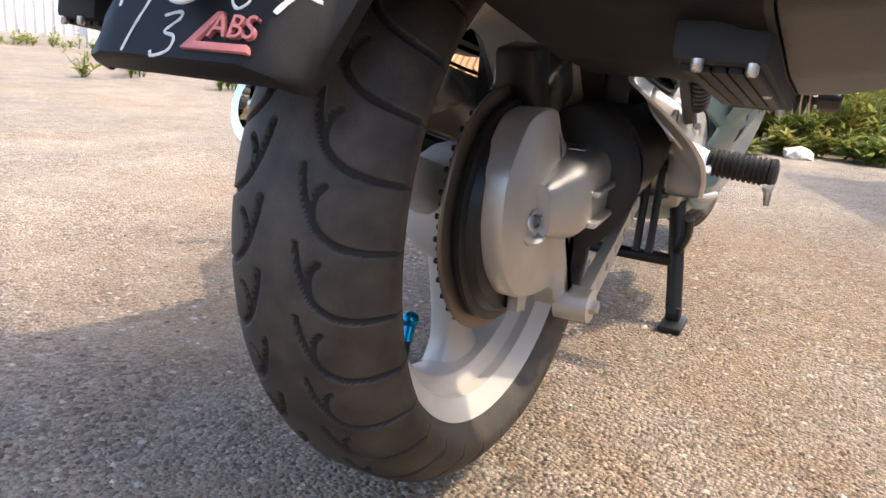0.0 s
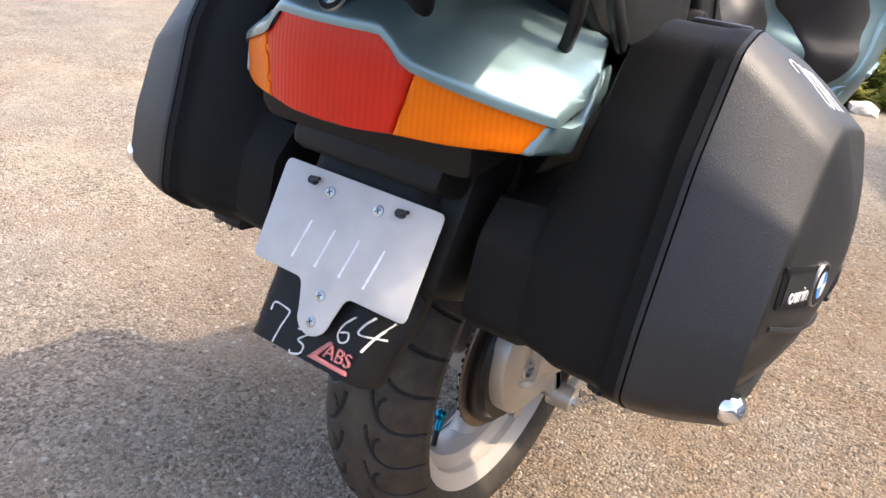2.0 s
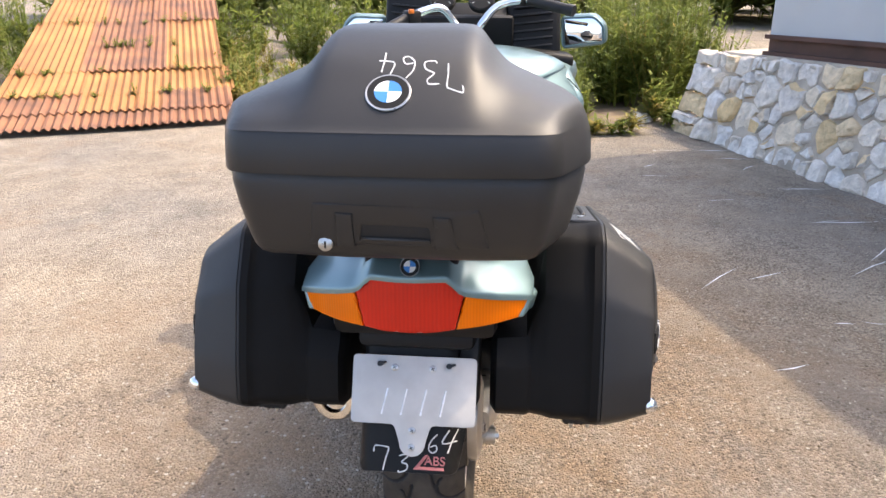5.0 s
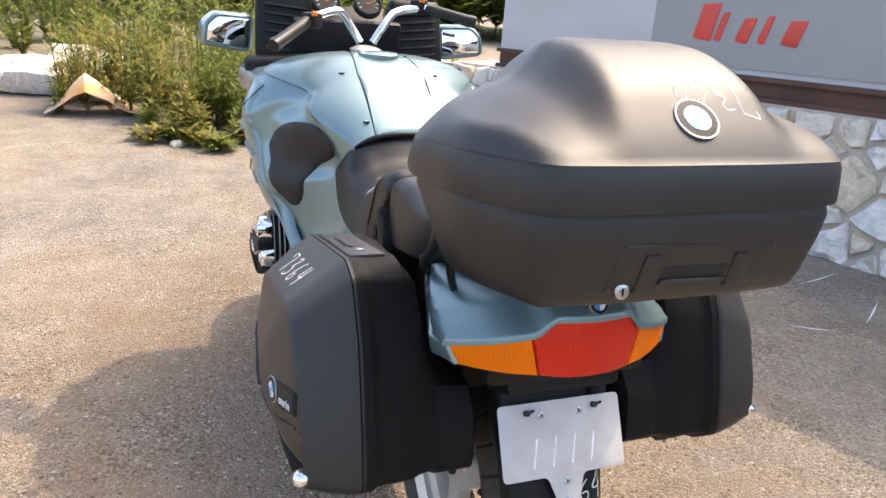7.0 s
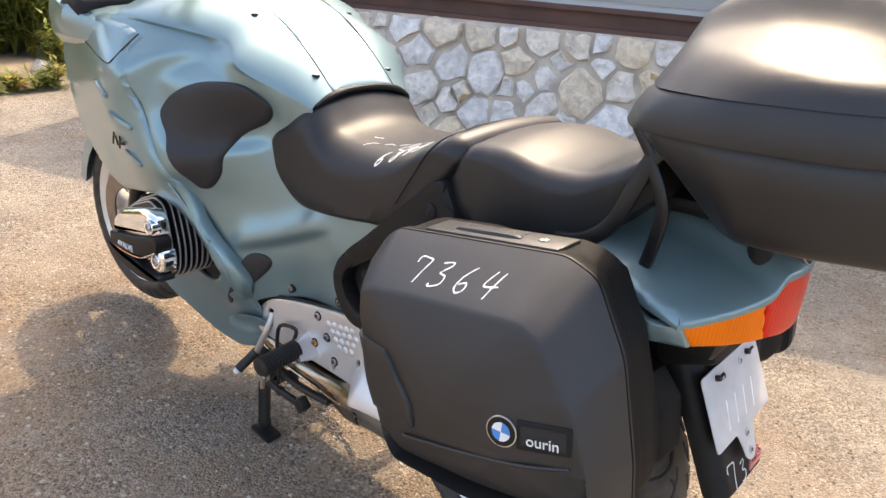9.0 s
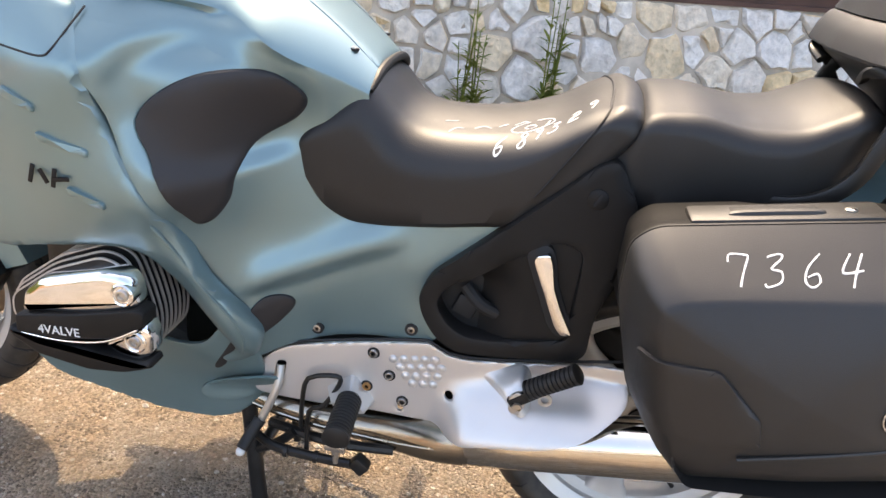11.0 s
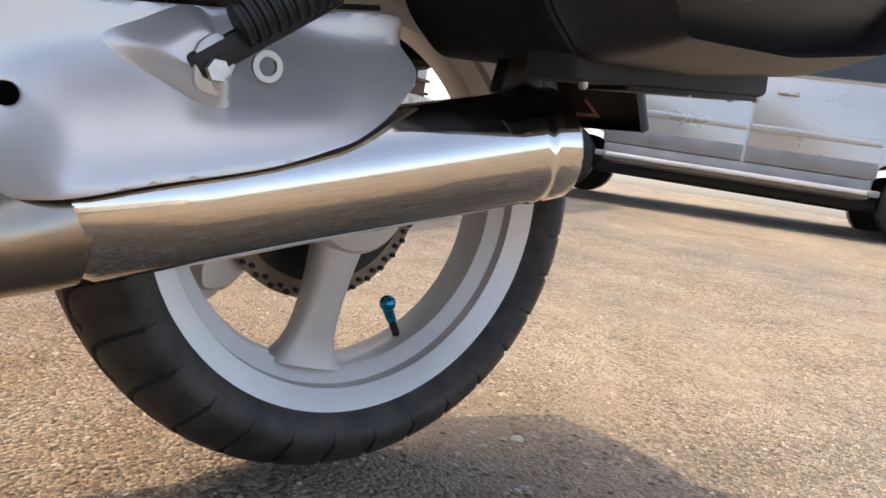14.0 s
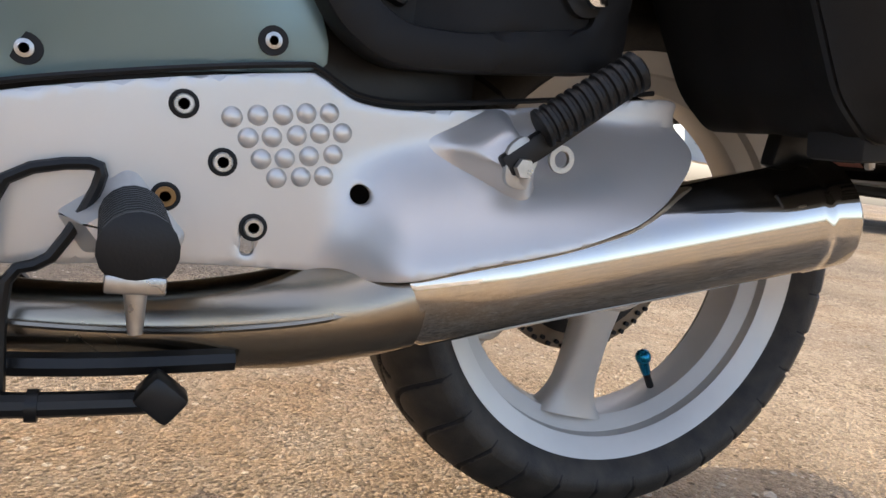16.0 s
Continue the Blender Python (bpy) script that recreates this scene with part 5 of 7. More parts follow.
# ---- top case ----
CX = 0.006
case = sub("top_case")
half_plan = [(0.222, -0.550), (0.279, -0.41), (0.287, -0.27), (0.258, -0.165), (0.182, -0.118)]
PLAN = fillet([(0.10, -0.562)] + half_plan + [(0.0, -0.104)] + [(-x, y) for x, y in half_plan[::-1]] + [(-0.10, -0.562)], 0.034, 6)


def case_ring(d, z, slope=0.075, squeeze=0.0, front=0.0):
    """One level of the case: its plan moved in by d, narrowed by squeeze, its front drawn back."""
    return [Vector((CX + p[0] * (1 - squeeze - 0.6 * front * step01((p[1] + 0.42) / 0.3)), p[1] + squeeze * 0.25 - front * step01((p[1] + 0.40) / 0.30), z - slope * (p[1] + 0.55))) for p in inset(PLAN, d)]


bm = bmesh.new()
loft(bm, [case_ring(0.050, 0.972, 0.05, 0.03, 0.155), case_ring(0.040, 0.9735, 0.05, 0.025, 0.15), case_ring(0.031, 0.979, 0.05, 0.02, 0.14), case_ring(0.025, 0.989, 0.05, 0.015, 0.13), case_ring(0.020, 1.008, 0.055, 0.010, 0.11), case_ring(0.012, 1.055, 0.065, 0.0, 0.060), case_ring(0.007, 1.088, 0.075, 0.0, 0.024), case_ring(0.010, 1.097, 0.075, 0.0, 0.014), case_ring(0.012, 1.104, 0.075, 0.0, 0.012)])
body_tree = BVHTree.FromBMesh(bm)
part("case_body", bm, CASE, case, "black plastic lower shell")
bm = bmesh.new()
loft(bm, [case_ring(0.012, 1.104, 0.075, 0.0, 0.012), case_ring(0.001, 1.104), case_ring(0.0, 1.107), case_ring(0.0015, 1.130, 0.075, 0.0, 0.006), case_ring(0.004, 1.152, 0.078, 0.0, 0.016), case_ring(0.008, 1.1605, 0.08, 0.0, 0.024)], caps=False)
lid_wall = part("lid_edge", bm, CASE, case)


LID_C = Vector((CX, -0.30))
LID_RIM = [Vector((p.x, p.y)) for p in case_ring(0.0065, 1.16, 0.08, 0.0, 0.022)]
PROF_REAR = smooth_table([0.0, 0.28, 0.58, 0.79, 0.935, 1.0], [1.0, 0.92, 0.68, 0.35, 0.08, 0.0])
PROF_FRONT = smooth_table([0.0, 0.16, 0.57, 0.82, 0.95, 1.0], [1.0, 0.97, 0.78, 0.50, 0.22, 0.06])
HUMP = smooth_table([0.0, 0.07, 0.106, 0.130, 0.152, 0.19, 0.225, 0.262, 0.30], [1.0, 1.0, 0.965, 0.76, 0.60, 0.47, 0.355, 0.24, 0.15])


def lid_point(rim, k):
    """A point of the lid on the line from its middle to a point of the rim: a hump along the middle, lower wings beside it."""
    q = LID_C.lerp(rim, k)
    y = q.y + 0.30
    a = interp(-y / 0.262, *PROF_REAR) if y < 0 else interp(y / 0.182, *PROF_FRONT)
    e = 1 - (1 - min(1.0, (1 - k) / (0.07 + 0.16 * step01((y + 0.10) / 0.2)))) ** 2.4
    return Vector((q.x, q.y, 1.1605 - 0.08 * (q.y + 0.55) + 0.141 * a * interp(abs(q.x - CX), *HUMP) * e))


rim_fine = []
for p, q in zip(LID_RIM, LID_RIM[1:] + LID_RIM[:1]):
    m_ = max(1, int((q - p).length / 0.008))
    rim_fine += [p.lerp(q, j / m_) for j in range(m_)]
bm = bmesh.new()
ks = [1.0, 0.985, 0.96] + [0.93 - 0.035 * j for j in range(26)] + [0.012]
loft(bm, [[lid_point(p, k) for p in rim_fine] for k in ks])
lid_tree = BVHTree.FromBMesh(bm)
lid = part("lid", bm, CASE, case, "black domed lid with chalk digits")


def lid_z(x, y):
    hit_ = lid_tree.ray_cast(Vector((x, y, 2.0)), Vector((0, 0, -1)))[0]
    return hit_.z if hit_ else 1.157


def on_lid(u, v, h):
    return Vector((u, v, lid_z(u, v) + h))


def lid_normal(u, v):
    e = 0.004
    return Vector((-(lid_z(u + e, v) - lid_z(u - e, v)) / (2 * e), -(lid_z(u, v + e) - lid_z(u, v - e)) / (2 * e), 1)).normalized()


roundel(lid, on_lid(0.002, -0.508, 0.0005), lid_normal(0.002, -0.508), 0.031, Vector((0, 1, 0.2)))
write("7364", on_lid, 0.094, -0.470, ((-1, 0.22), (0.25, -1)), 0.036, lid, 0.86, 0.0013)
# catch panel on the rear of the case


def case_back(u, v, h):
    """u across, v height; the rear wall of the lower shell."""
    at, no = body_tree.ray_cast(Vector((u, -1.0, v)), Vector((0, 1, 0)))[:2]
    return at + Vector((0, -h, 0))


catch = sub("catch", case)
CATCH = [(-0.100, 1.064), (0.128, 1.058), (0.142, 0.996), (-0.112, 0.998)]
GRIP = [(-0.034, 1.0325), (0.0595, 1.0305), (0.0615, 1.0055), (-0.039, 1.0065)]
bm = bmesh.new()
shell(bm, fillet(CATCH, 0.004), lambda u, v, h: case_back(u, v, h + 0.0018), 0.012, 0.003, 0.0012, [fillet(GRIP, 0.003)])
part("panel", bm, CASE, catch)
for o_ in ([(-0.068, 1.050), (-0.046, 1.049), (-0.046, 0.996), (-0.071, 0.996)], [(0.066, 1.047), (0.088, 1.046), (0.098, 0.996), (0.068, 0.996)]):
    bm = bmesh.new()
    shell(bm, fillet(o_, 0.003), lambda u, v, h: case_back(u, v, h + 0.0048), 0.012, 0.004, 0.0012)
    part("strap", bm, CASE, catch)
    # near-black sheet round the strap, painting the shade of its gap
    bm = bmesh.new()
    shell(bm, fillet([(p[0] * 1.0, p[1]) for p in inset(o_, -0.0022)], 0.003), lambda u, v, h: case_back(u, v, h + 0.0023), 0.02, 0.003, 0.0004)
    part("strap_gap_shade", bm, DARK, catch)
# thin near-black sheet on the wall paints the shade under the grip
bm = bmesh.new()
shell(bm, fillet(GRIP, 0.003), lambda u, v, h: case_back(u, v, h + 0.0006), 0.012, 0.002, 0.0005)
part("grip_recess_shade", bm, DARK, catch)
bm = bmesh.new()
shell(bm, fillet([(-0.036, 1.013), (0.060, 1.0115), (0.0615, 1.004), (-0.039, 1.005)], 0.002), lambda u, v, h: case_back(u, v, h + 0.0045), 0.012, 0.004, 0.0015)
part("grip_lip", bm, CASE, catch)
bm = bmesh.new()
lathe(bm, [(0.0105, -0.004), (0.0105, 0.003), (0.0085, 0.0042), (0.0, 0.0042)], Matrix.Translation(case_back(-0.088, 1.000, 0.002)) @ pose(0, 0, 0, 80, 0, 0), 20)
lock = part("lock", bm, BOLT, catch)
bm = bmesh.new()
block(bm, (0.0025, 0.002, 0.010), Matrix.Translation(case_back(-0.088, 1.000, 0.0062)), 0)
part("keyhole", bm, DARK, lock)

# ---- side cases ----
SEAM = [(0.150, 0.852), (0.05, 0.872), (-0.155, 0.912), (-0.205, 0.897), (-0.262, 0.805), (-0.306, 0.66), (-0.319, 0.585), (-0.275, 0.548), (-0.10, 0.513), (0.045, 0.497), (0.088, 0.528), (0.140, 0.610), (0.178, 0.745), (0.178, 0.825)]


def pannier(s):
    pan = sub("side_case")
    out = fillet(SEAM, 0.016, 4)

    def ring(x, top, rear, front, low, d=0.0):
        res = []
        for p in inset(out, d):
            fz = step01((p[1] - 0.70) / 0.2)
            fy = step01((-0.10 - p[0]) / 0.18)
            ff = step01((p[0] - 0.02) / 0.14)
            fl = step01((0.66 - p[1]) / 0.10)
            res.append(Vector((s * x, p[0] + rear * fy - front * ff, p[1] - top * fz + low * fl)))
        return res
    bm = bmesh.new()
    def low_in(r):
        return [Vector((s * (abs(p.x) - 0.42 * max(0.0, 0.588 - 0.32 * (p.y - 0.02) - p.z)), p.y, p.z)) for p in r]
    outer_ring = low_in(ring(0.4385, 0.0755, 0.0310, 0.0545, 0.0235))

    def inner(t):
        """The outer face: rises from the ridge to a flat middle."""
        x = 0.4385 + 0.0300 * (1 - (1 - t) ** 1.7)
        return [Vector((s * (x - abs(0.4385 - abs(p.x)) * (1 - t) ** 5), p.y + (-0.06 - p.y) * t, p.z + (0.695 - p.z) * t)) for p in outer_ring]
    loft(bm, [ring(0.341, 0, 0, 0, 0, 0.003), ring(0.343, 0, 0, 0, 0), ring(0.350, 0.005, 0.0, 0.001, 0), ring(0.385, 0.030, 0.006, 0.012, 0.005), ring(0.415, 0.054, 0.014, 0.030, 0.012), ring(0.4315, 0.0655, 0.018, 0.042, 0.016), low_in(ring(0.4365, 0.0705, 0.0225, 0.0475, 0.019)),
              outer_ring] + [inner(t) for t in (0.03, 0.08, 0.16, 0.28, 0.45, 0.65, 0.97)])
    tree = BVHTree.FromBMesh(bm)

    def on_case(u, v, h):
        at, no = tree.ray_cast(Vector((s * 0.8, u, v)), Vector((-s, 0, 0)))[:2]
        if at is None:
            at, no = tree.find_nearest(Vector((s * 0.44, u, v)))[:2]
        no = no if no.x * s > 0 else -no
        return at + no * h

    def on_shoulder(u, v, h):
        """u along the bike, v the distance out over the top."""
        at, no = tree.ray_cast(Vector((s * v, u, 1.5)), Vector((0, 0, -1)))[:2]
        if at is None:
            at, no = tree.find_nearest(Vector((s * v, u, 0.86)))[:2]
        no = no if no.z > 0 else -no
        return at + no * h
    shell_part = part("lid", bm, CASE, pan, "black outer lid with chalk digits")
    bm = bmesh.new()
    loft(bm, [ring(0.336, 0, 0, 0, 0, -0.001), ring(0.341, 0, 0, 0, 0, -0.001), ring(0.341, 0, 0, 0, 0, 0.003)], caps=False)
    part("seal", bm, RUBBER, pan)
    # inner half, cut away towards the tail
    bm = bmesh.new()
    rings = []
    for x, top, rear, d in ((0.337, 0.0, 0.0, 0.0), (0.322, 0.0, 0.0, 0.0), (0.314, 0.003, 0.005, 0.002), (0.306, 0.004, 0.006, 0.003), (0.296, 0.004, 0.006, 0.003), (0.255, 0.006, 0.010, 0.002), (0.236, 0.030, 0.016, 0.004), (0.214, 0.120, 0.018, 0.006), (0.205, 0.150, 0.014, 0.004), (0.150, 0.155, 0.014, 0.004), (0.138, 0.165, 0.03, 0.012)):
        res = []
        for p in inset(out, d):
            fy = step01((-0.02 - p[0]) / 0.16)
            zlim = 0.912 - top - (0.045 if x < 0.23 else 0.0)
            z = min(p[1], zlim + max(0.0, p[0] + 0.02) * -0.1)
            res.append(Vector((s * x, p[0] + rear * fy, z)))
        rings.append(res)
    # darker shaded copy of the lid plastic on the inner half
    body = part("body", loft(bm, rings), CASE_INNER, pan)
    # handle bridge on top
    tz = lambda y: 0.872 - 0.195 * (y - 0.05)
    hm = pose(s * 0.300, -0.015, tz(-0.015) - 0.003, -11, 0, 0)
    bm = bmesh.new()
    block(bm, (0.062, 0.245, 0.014), hm, 0.005)
    part("top_bridge", bm, CASE, pan)
    # near-black block paints the shade of the handle opening
    bm = bmesh.new()
    block(bm, (0.034, 0.110, 0.005), hm @ Matrix.Translation((0, 0.012, 0.0058)), 0.002)
    part("handle_recess_shade", bm, DARK, pan)
    bm = bmesh.new()
    tube(bm, [hm @ Vector((s * 0.010, -0.047, 0.004)), hm @ Vector((s * 0.012, -0.03, 0.007)), hm @ Vector((s * 0.012, 0.05, 0.007)), hm @ Vector((s * 0.010, 0.07, 0.004))], 0.006, 8)
    part("handle", bm, CASE, pan)
    bm = bmesh.new()
    lathe(bm, [(0.008, 0), (0.008, 0.003), (0.006, 0.004), (0.0, 0.004)], hm @ Matrix.Translation((s * 0.004, -0.082, 0.006)), 16)
    part("lock", bm, BOLT, pan)
    # badge plate and roundel
    bm = bmesh.new()
    bo = fillet([(-0.192, 0.682), (-0.262, 0.699), (-0.255, 0.738), (-0.184, 0.723)], 0.003, 2)
    shell(bm, bo, lambda u, v, h: on_case(u, v, h + 0.0025), 0.012, 0.004, 0.001)
    bp_ = part("badge_plate", bm, PLASTIC, pan)
    bm = bmesh.new()
    shell(bm, inset(bo, 0.0065), lambda u, v, h: on_case(u, v, h + 0.0034), 0.012, 0.002, 0.0005)
    part("badge_field", bm, DARK, bp_)
    at_ = on_case(-0.223, 0.710, 0.0040)
    nn = (at_ - on_case(-0.223, 0.710, 0.0)).normalized()
    fwd = Vector((0, s, 0)) + Vector((0, 0, -0.20 * s))
    fwd = (fwd - nn * fwd.dot(nn)).normalized()
    upv = nn.cross(fwd)
    rot_ = Matrix((fwd, upv, nn)).transposed().to_4x4()
    letters("lettering", "ourin", 0.021, WHITE, bp_, Matrix.Translation(at_ - upv * 0.006) @ rot_, 0.0006)
    roundel(pan, on_case(-0.168, 0.698, 0.001), (on_case(-0.168, 0.698, 0.01) - on_case(-0.168, 0.698, 0.0)).normalized(), 0.0225)
    # raised scuff panel on the lower front, lower rear skid
    for o_ in ([(0.146, 0.706), (0.050, 0.718), (-0.012, 0.662), (-0.022, 0.622), (0.100, 0.592), (0.132, 0.640)],):
        bm = bmesh.new()
        shell(bm, fillet(o_, 0.006), lambda u, v, h: on_case(u, v, h + 0.0060), 0.012, 0.006, 0.0030)
        part("scuff_panel", bm, CASE, pan)
    bm = bmesh.new()
    lathe(bm, [(0.014, 0.0), (0.015, 0.010), (0.011, 0.018), (0.004, 0.021)], Matrix.Translation((s * 0.430, -0.282, 0.604)) @ pose(0, 0, 0, 60, s * 40, 0), 16)
    part("bump_stop", bm, CHROME, pan)
    fm_ = pose(s * 0.310, -0.09, 0.516, -7.5, 0, 0)
    bm = bmesh.new()
    block(bm, (0.060, 0.28, 0.034), fm_, 0.006)
    foot = part("mounting_foot", bm, DARK, pan)
    for k in range(5):
        bm = bmesh.new()
        block(bm, (0.009, 0.20, 0.006), fm_ @ Matrix.Translation((s * (-0.020 + 0.010 * k), -0.03, -0.0185)), 0.0015)
        part("slat", bm, PLASTIC, foot)
    for x_, y_ in ((0.034, -0.135), (0.034, -0.02), (0.034, 0.12), (-0.02, -0.140)):
        bm = bmesh.new()
        lathe(bm, [(0.0040, 0), (0.0040, 0.006), (0.0028, 0.008), (0.0, 0.008)], fm_ @ Matrix.Translation((s * x_ * 0.6, y_, -0.0150)) @ pose(0, 0, 0, 180, 0, 0), 12)
        part("bolt", bm, BOLT, foot)
    bm = bmesh.new()
    tube(bm, [(s * 0.4375, -0.262, 0.680), (s * 0.4545, -0.20, 0.659), (s * 0.4605, -0.10, 0.627), (s * 0.4585, 0.0, 0.595)], 0.0030, 6)
    part("moulded_edge", bm, CASE, pan)
    return shell_part, on_shoulder


left_lid, left_top = pannier(-1)
right_lid, right_top = pannier(1)
write("7364", lambda u, v, h: left_top(u, 0.418 - v, h), 0.062, 0.0, ((-1, 0), (0, 1)), 0.038, left_lid, 1.15, 0.0016)
write("7364", lambda u, v, h: right_top(u, 0.416 - v, h), -0.155, 0.0, ((1, 0), (0, 1)), 0.044, right_lid, 0.95, 0.0012)

# ---- seats ----


def seat_rings(rows, n=64, crown=0.014):
    """Rings from (top y, top z, bottom y, bottom z, half width, corner radius) rows, smoothed along the seat."""
    c = [catmull([(r[a], r[b], r[d]) for r in rows], 8) for a, b, d in ((0, 1, 4), (2, 3, 5))]
    rings = []
    for p, q in zip(*c):
        top, low, w, rad = Vector((0, p.x, p.y)), Vector((0, q.x, q.y)), p.z, q.z
        up = top - low
        h = up.length
        up.normalize()
        rad = min(rad, h * 0.8, w * 0.8)
        half = [(w * 0.93, 0.0), (w * 0.975, h * 0.06)]
        half += [(w * (1 - 0.02 * (1 - k)), 0.10 * h + (h - rad - crown - 0.10 * h) * k) for k in (0.25, 0.6, 1.0)]
        half += [(w - rad * (1 - math.cos(a)), h - rad - crown + rad * math.sin(a)) for a in np.linspace(0.16, math.pi / 2, 9)]
        x1 = w - rad
        half += [(x1 * (1 - k), h - crown * (1 - k) ** 2) for k in (0.2, 0.4, 0.6, 0.8)]
        sec = [(x, z) for x, z in half] + [(0.0, h)] + [(-x, z) for x, z in half[::-1]]
        rings.append([low + up * z + Vector((x, 0, 0)) for x, z in sec])
    return rings


def seat(name, label, rows, crown):
    o = sub(name)
    bm = bmesh.new()
    rings = seat_rings(rows, crown=crown)
    loft(bm, rings)
    tree = BVHTree.FromBMesh(bm)
    part("seat_cover", bm, VINYL, o, label)
    return o, rings, tree


RIDER_ROWS = (
    (0.724, 0.846, 0.719, 0.832, 0.160, 0.010), (0.700, 0.874, 0.700, 0.786, 0.174, 0.030), (0.660, 0.912, 0.668, 0.738, 0.174, 0.050),
    (0.606, 0.952, 0.622, 0.712, 0.172, 0.075), (0.548, 0.903, 0.575, 0.710, 0.172, 0.075), (0.485, 0.890, 0.525, 0.716, 0.175, 0.075),
    (0.385, 0.900, 0.455, 0.728, 0.179, 0.075), (0.300, 0.926, 0.400, 0.740, 0.182, 0.070), (0.245, 0.957, 0.366, 0.746, 0.183, 0.062),
    (0.219, 0.969, 0.352, 0.750, 0.183, 0.056), (0.196, 0.978, 0.322, 0.775, 0.181, 0.045), (0.174, 0.972, 0.286, 0.802, 0.180, 0.040), (0.161, 0.952, 0.255, 0.826, 0.176, 0.036), (0.166, 0.930, 0.235, 0.842, 0.160, 0.020))
rider, RIDER_RINGS, RIDER_TREE = seat("rider_seat", "black vinyl rider seat with chalk scribbles", RIDER_ROWS, 0.012)
bm = bmesh.new()
seam = RIDER_RINGS[9 * 8 + 1][2:-2]
tube(bm, [p + Vector((0.0006 * (1 if p.x > 0 else -1), 0, 0.0005)) for p in seam], 0.0021, 6, 0)
part("piping", bm, RUBBER, rider)
passenger, PASS_RINGS, PASS_TREE = seat("passenger_seat", "black vinyl passenger seat", (
    (0.180, 0.940, 0.212, 0.880, 0.162, 0.020), (0.160, 0.972, 0.190, 0.832, 0.173, 0.030), (0.120, 0.982, 0.148, 0.812, 0.175, 0.034), (0.080, 0.984, 0.105, 0.820, 0.177, 0.036),
    (0.014, 0.975, 0.02, 0.838, 0.177, 0.038), (-0.055, 0.982, -0.045, 0.854, 0.175, 0.038), (-0.105, 1.005, -0.085, 0.866, 0.167, 0.036), (-0.136, 1.022, -0.112, 0.884, 0.165, 0.034),
    (-0.160, 1.021, -0.135, 0.910, 0.160, 0.030), (-0.180, 1.004, -0.162, 0.942, 0.150, 0.026), (-0.192, 0.978, -0.186, 0.960, 0.125, 0.014)), 0.014)


def on_seat(u, v, h):
    """u across, v along; the top of the rider seat."""
    p = RIDER_TREE.ray_cast(Vector((u, v, 1.2)), Vector((0, 0, -1)))[0]
    return Vector((u, v, (p.z if p else 0.9) + h + 0.0004))


# chalk number, a ringed mark over it and a fainter row of strokes
SEAT_NUMBER = (("6", -0.167, 0.392, 0.032), ("8", -0.164, 0.356, 0.030), ("9", -0.156, 0.334, 0.030), ("3", -0.150, 0.312, 0.030), ("2", -0.138, 0.283, 0.032), ("9", -0.116, 0.258, 0.034))
for ch, u, v, size in SEAT_NUMBER:
    for stroke in DIGITS[ch]:
        part("chalk_stroke", chalk([(u + b * size, v - a * size * 0.75 - 0.2 * b * size) for a, b in stroke], on_seat, 0.0019), CHALK, rider)
for stroke in ([(-0.108 + 0.022 * math.cos(a), 0.336 + 0.032 * math.sin(a) - 0.008 * math.cos(a)) for a in np.linspace(0.4, 6.4, 14)], [(-0.120, 0.341), (-0.112, 0.348), (-0.103, 0.342), (-0.106, 0.332), (-0.116, 0.332), (-0.120, 0.339)], [(-0.122, 0.318), (-0.100, 0.310)],
               [(-0.128, 0.282), (-0.116, 0.272)], [(-0.120, 0.470), (-0.100, 0.462), (-0.098, 0.448)], [(-0.098, 0.430), (-0.090, 0.416), (-0.098, 0.402)], [(-0.094, 0.392), (-0.084, 0.376)], [(-0.076, 0.484), (-0.070, 0.462)], [(-0.092, 0.366), (-0.082, 0.350), (-0.090, 0.344)]):
    part("chalk_stroke", chalk(stroke, on_seat, 0.0016), CHALK, rider)

# ---- body panels: one smooth side surface for both sides ----
side_x = rbf([
    (0.30, 0.50, 0.145), (0.30, 0.80, 0.155), (0.49, 0.515, 0.147), (0.46, 0.60, 0.150), (0.50, 0.645, 0.160), (0.36, 0.74, 0.158), (0.62, 0.69, 0.150), (0.668, 0.479, 0.141), (0.80, 0.33, 0.145),
    (0.70, 0.83, 0.178), (0.61, 0.93, 0.152), (0.692, 0.911, 0.205), (0.763, 0.965, 0.282), (0.74, 0.80, 0.225), (0.715, 0.65, 0.185), (0.825, 0.725, 0.287), (0.892, 0.882, 0.340), (0.745, 0.52, 0.205),
    (0.84, 0.74, 0.315), (0.93, 0.96, 0.372), (0.80, 1.03, 0.222), (0.90, 1.05, 0.275), (1.10, 0.95, 0.356), (1.10, 0.75, 0.320), (1.17, 0.69, 0.300), (1.40, 0.85, 0.27), (0.834, 0.24, 0.142), (0.80, 0.40, 0.195), (0.95, 0.45, 0.215), (1.05, 0.35, 0.17)])


def ledge(u, v):
    """The shelf under the seat: full above, cut back sharply below."""
    d = v - 0.608 - 0.48 * (0.66 - u)
    return 0.019 * step01((d + 0.012) / 0.030) * math.exp(-(max(0.0, d - 0.02) / 0.045) ** 2) * step01((u - 0.49) / 0.10) * step01((0.78 - u) / 0.05)


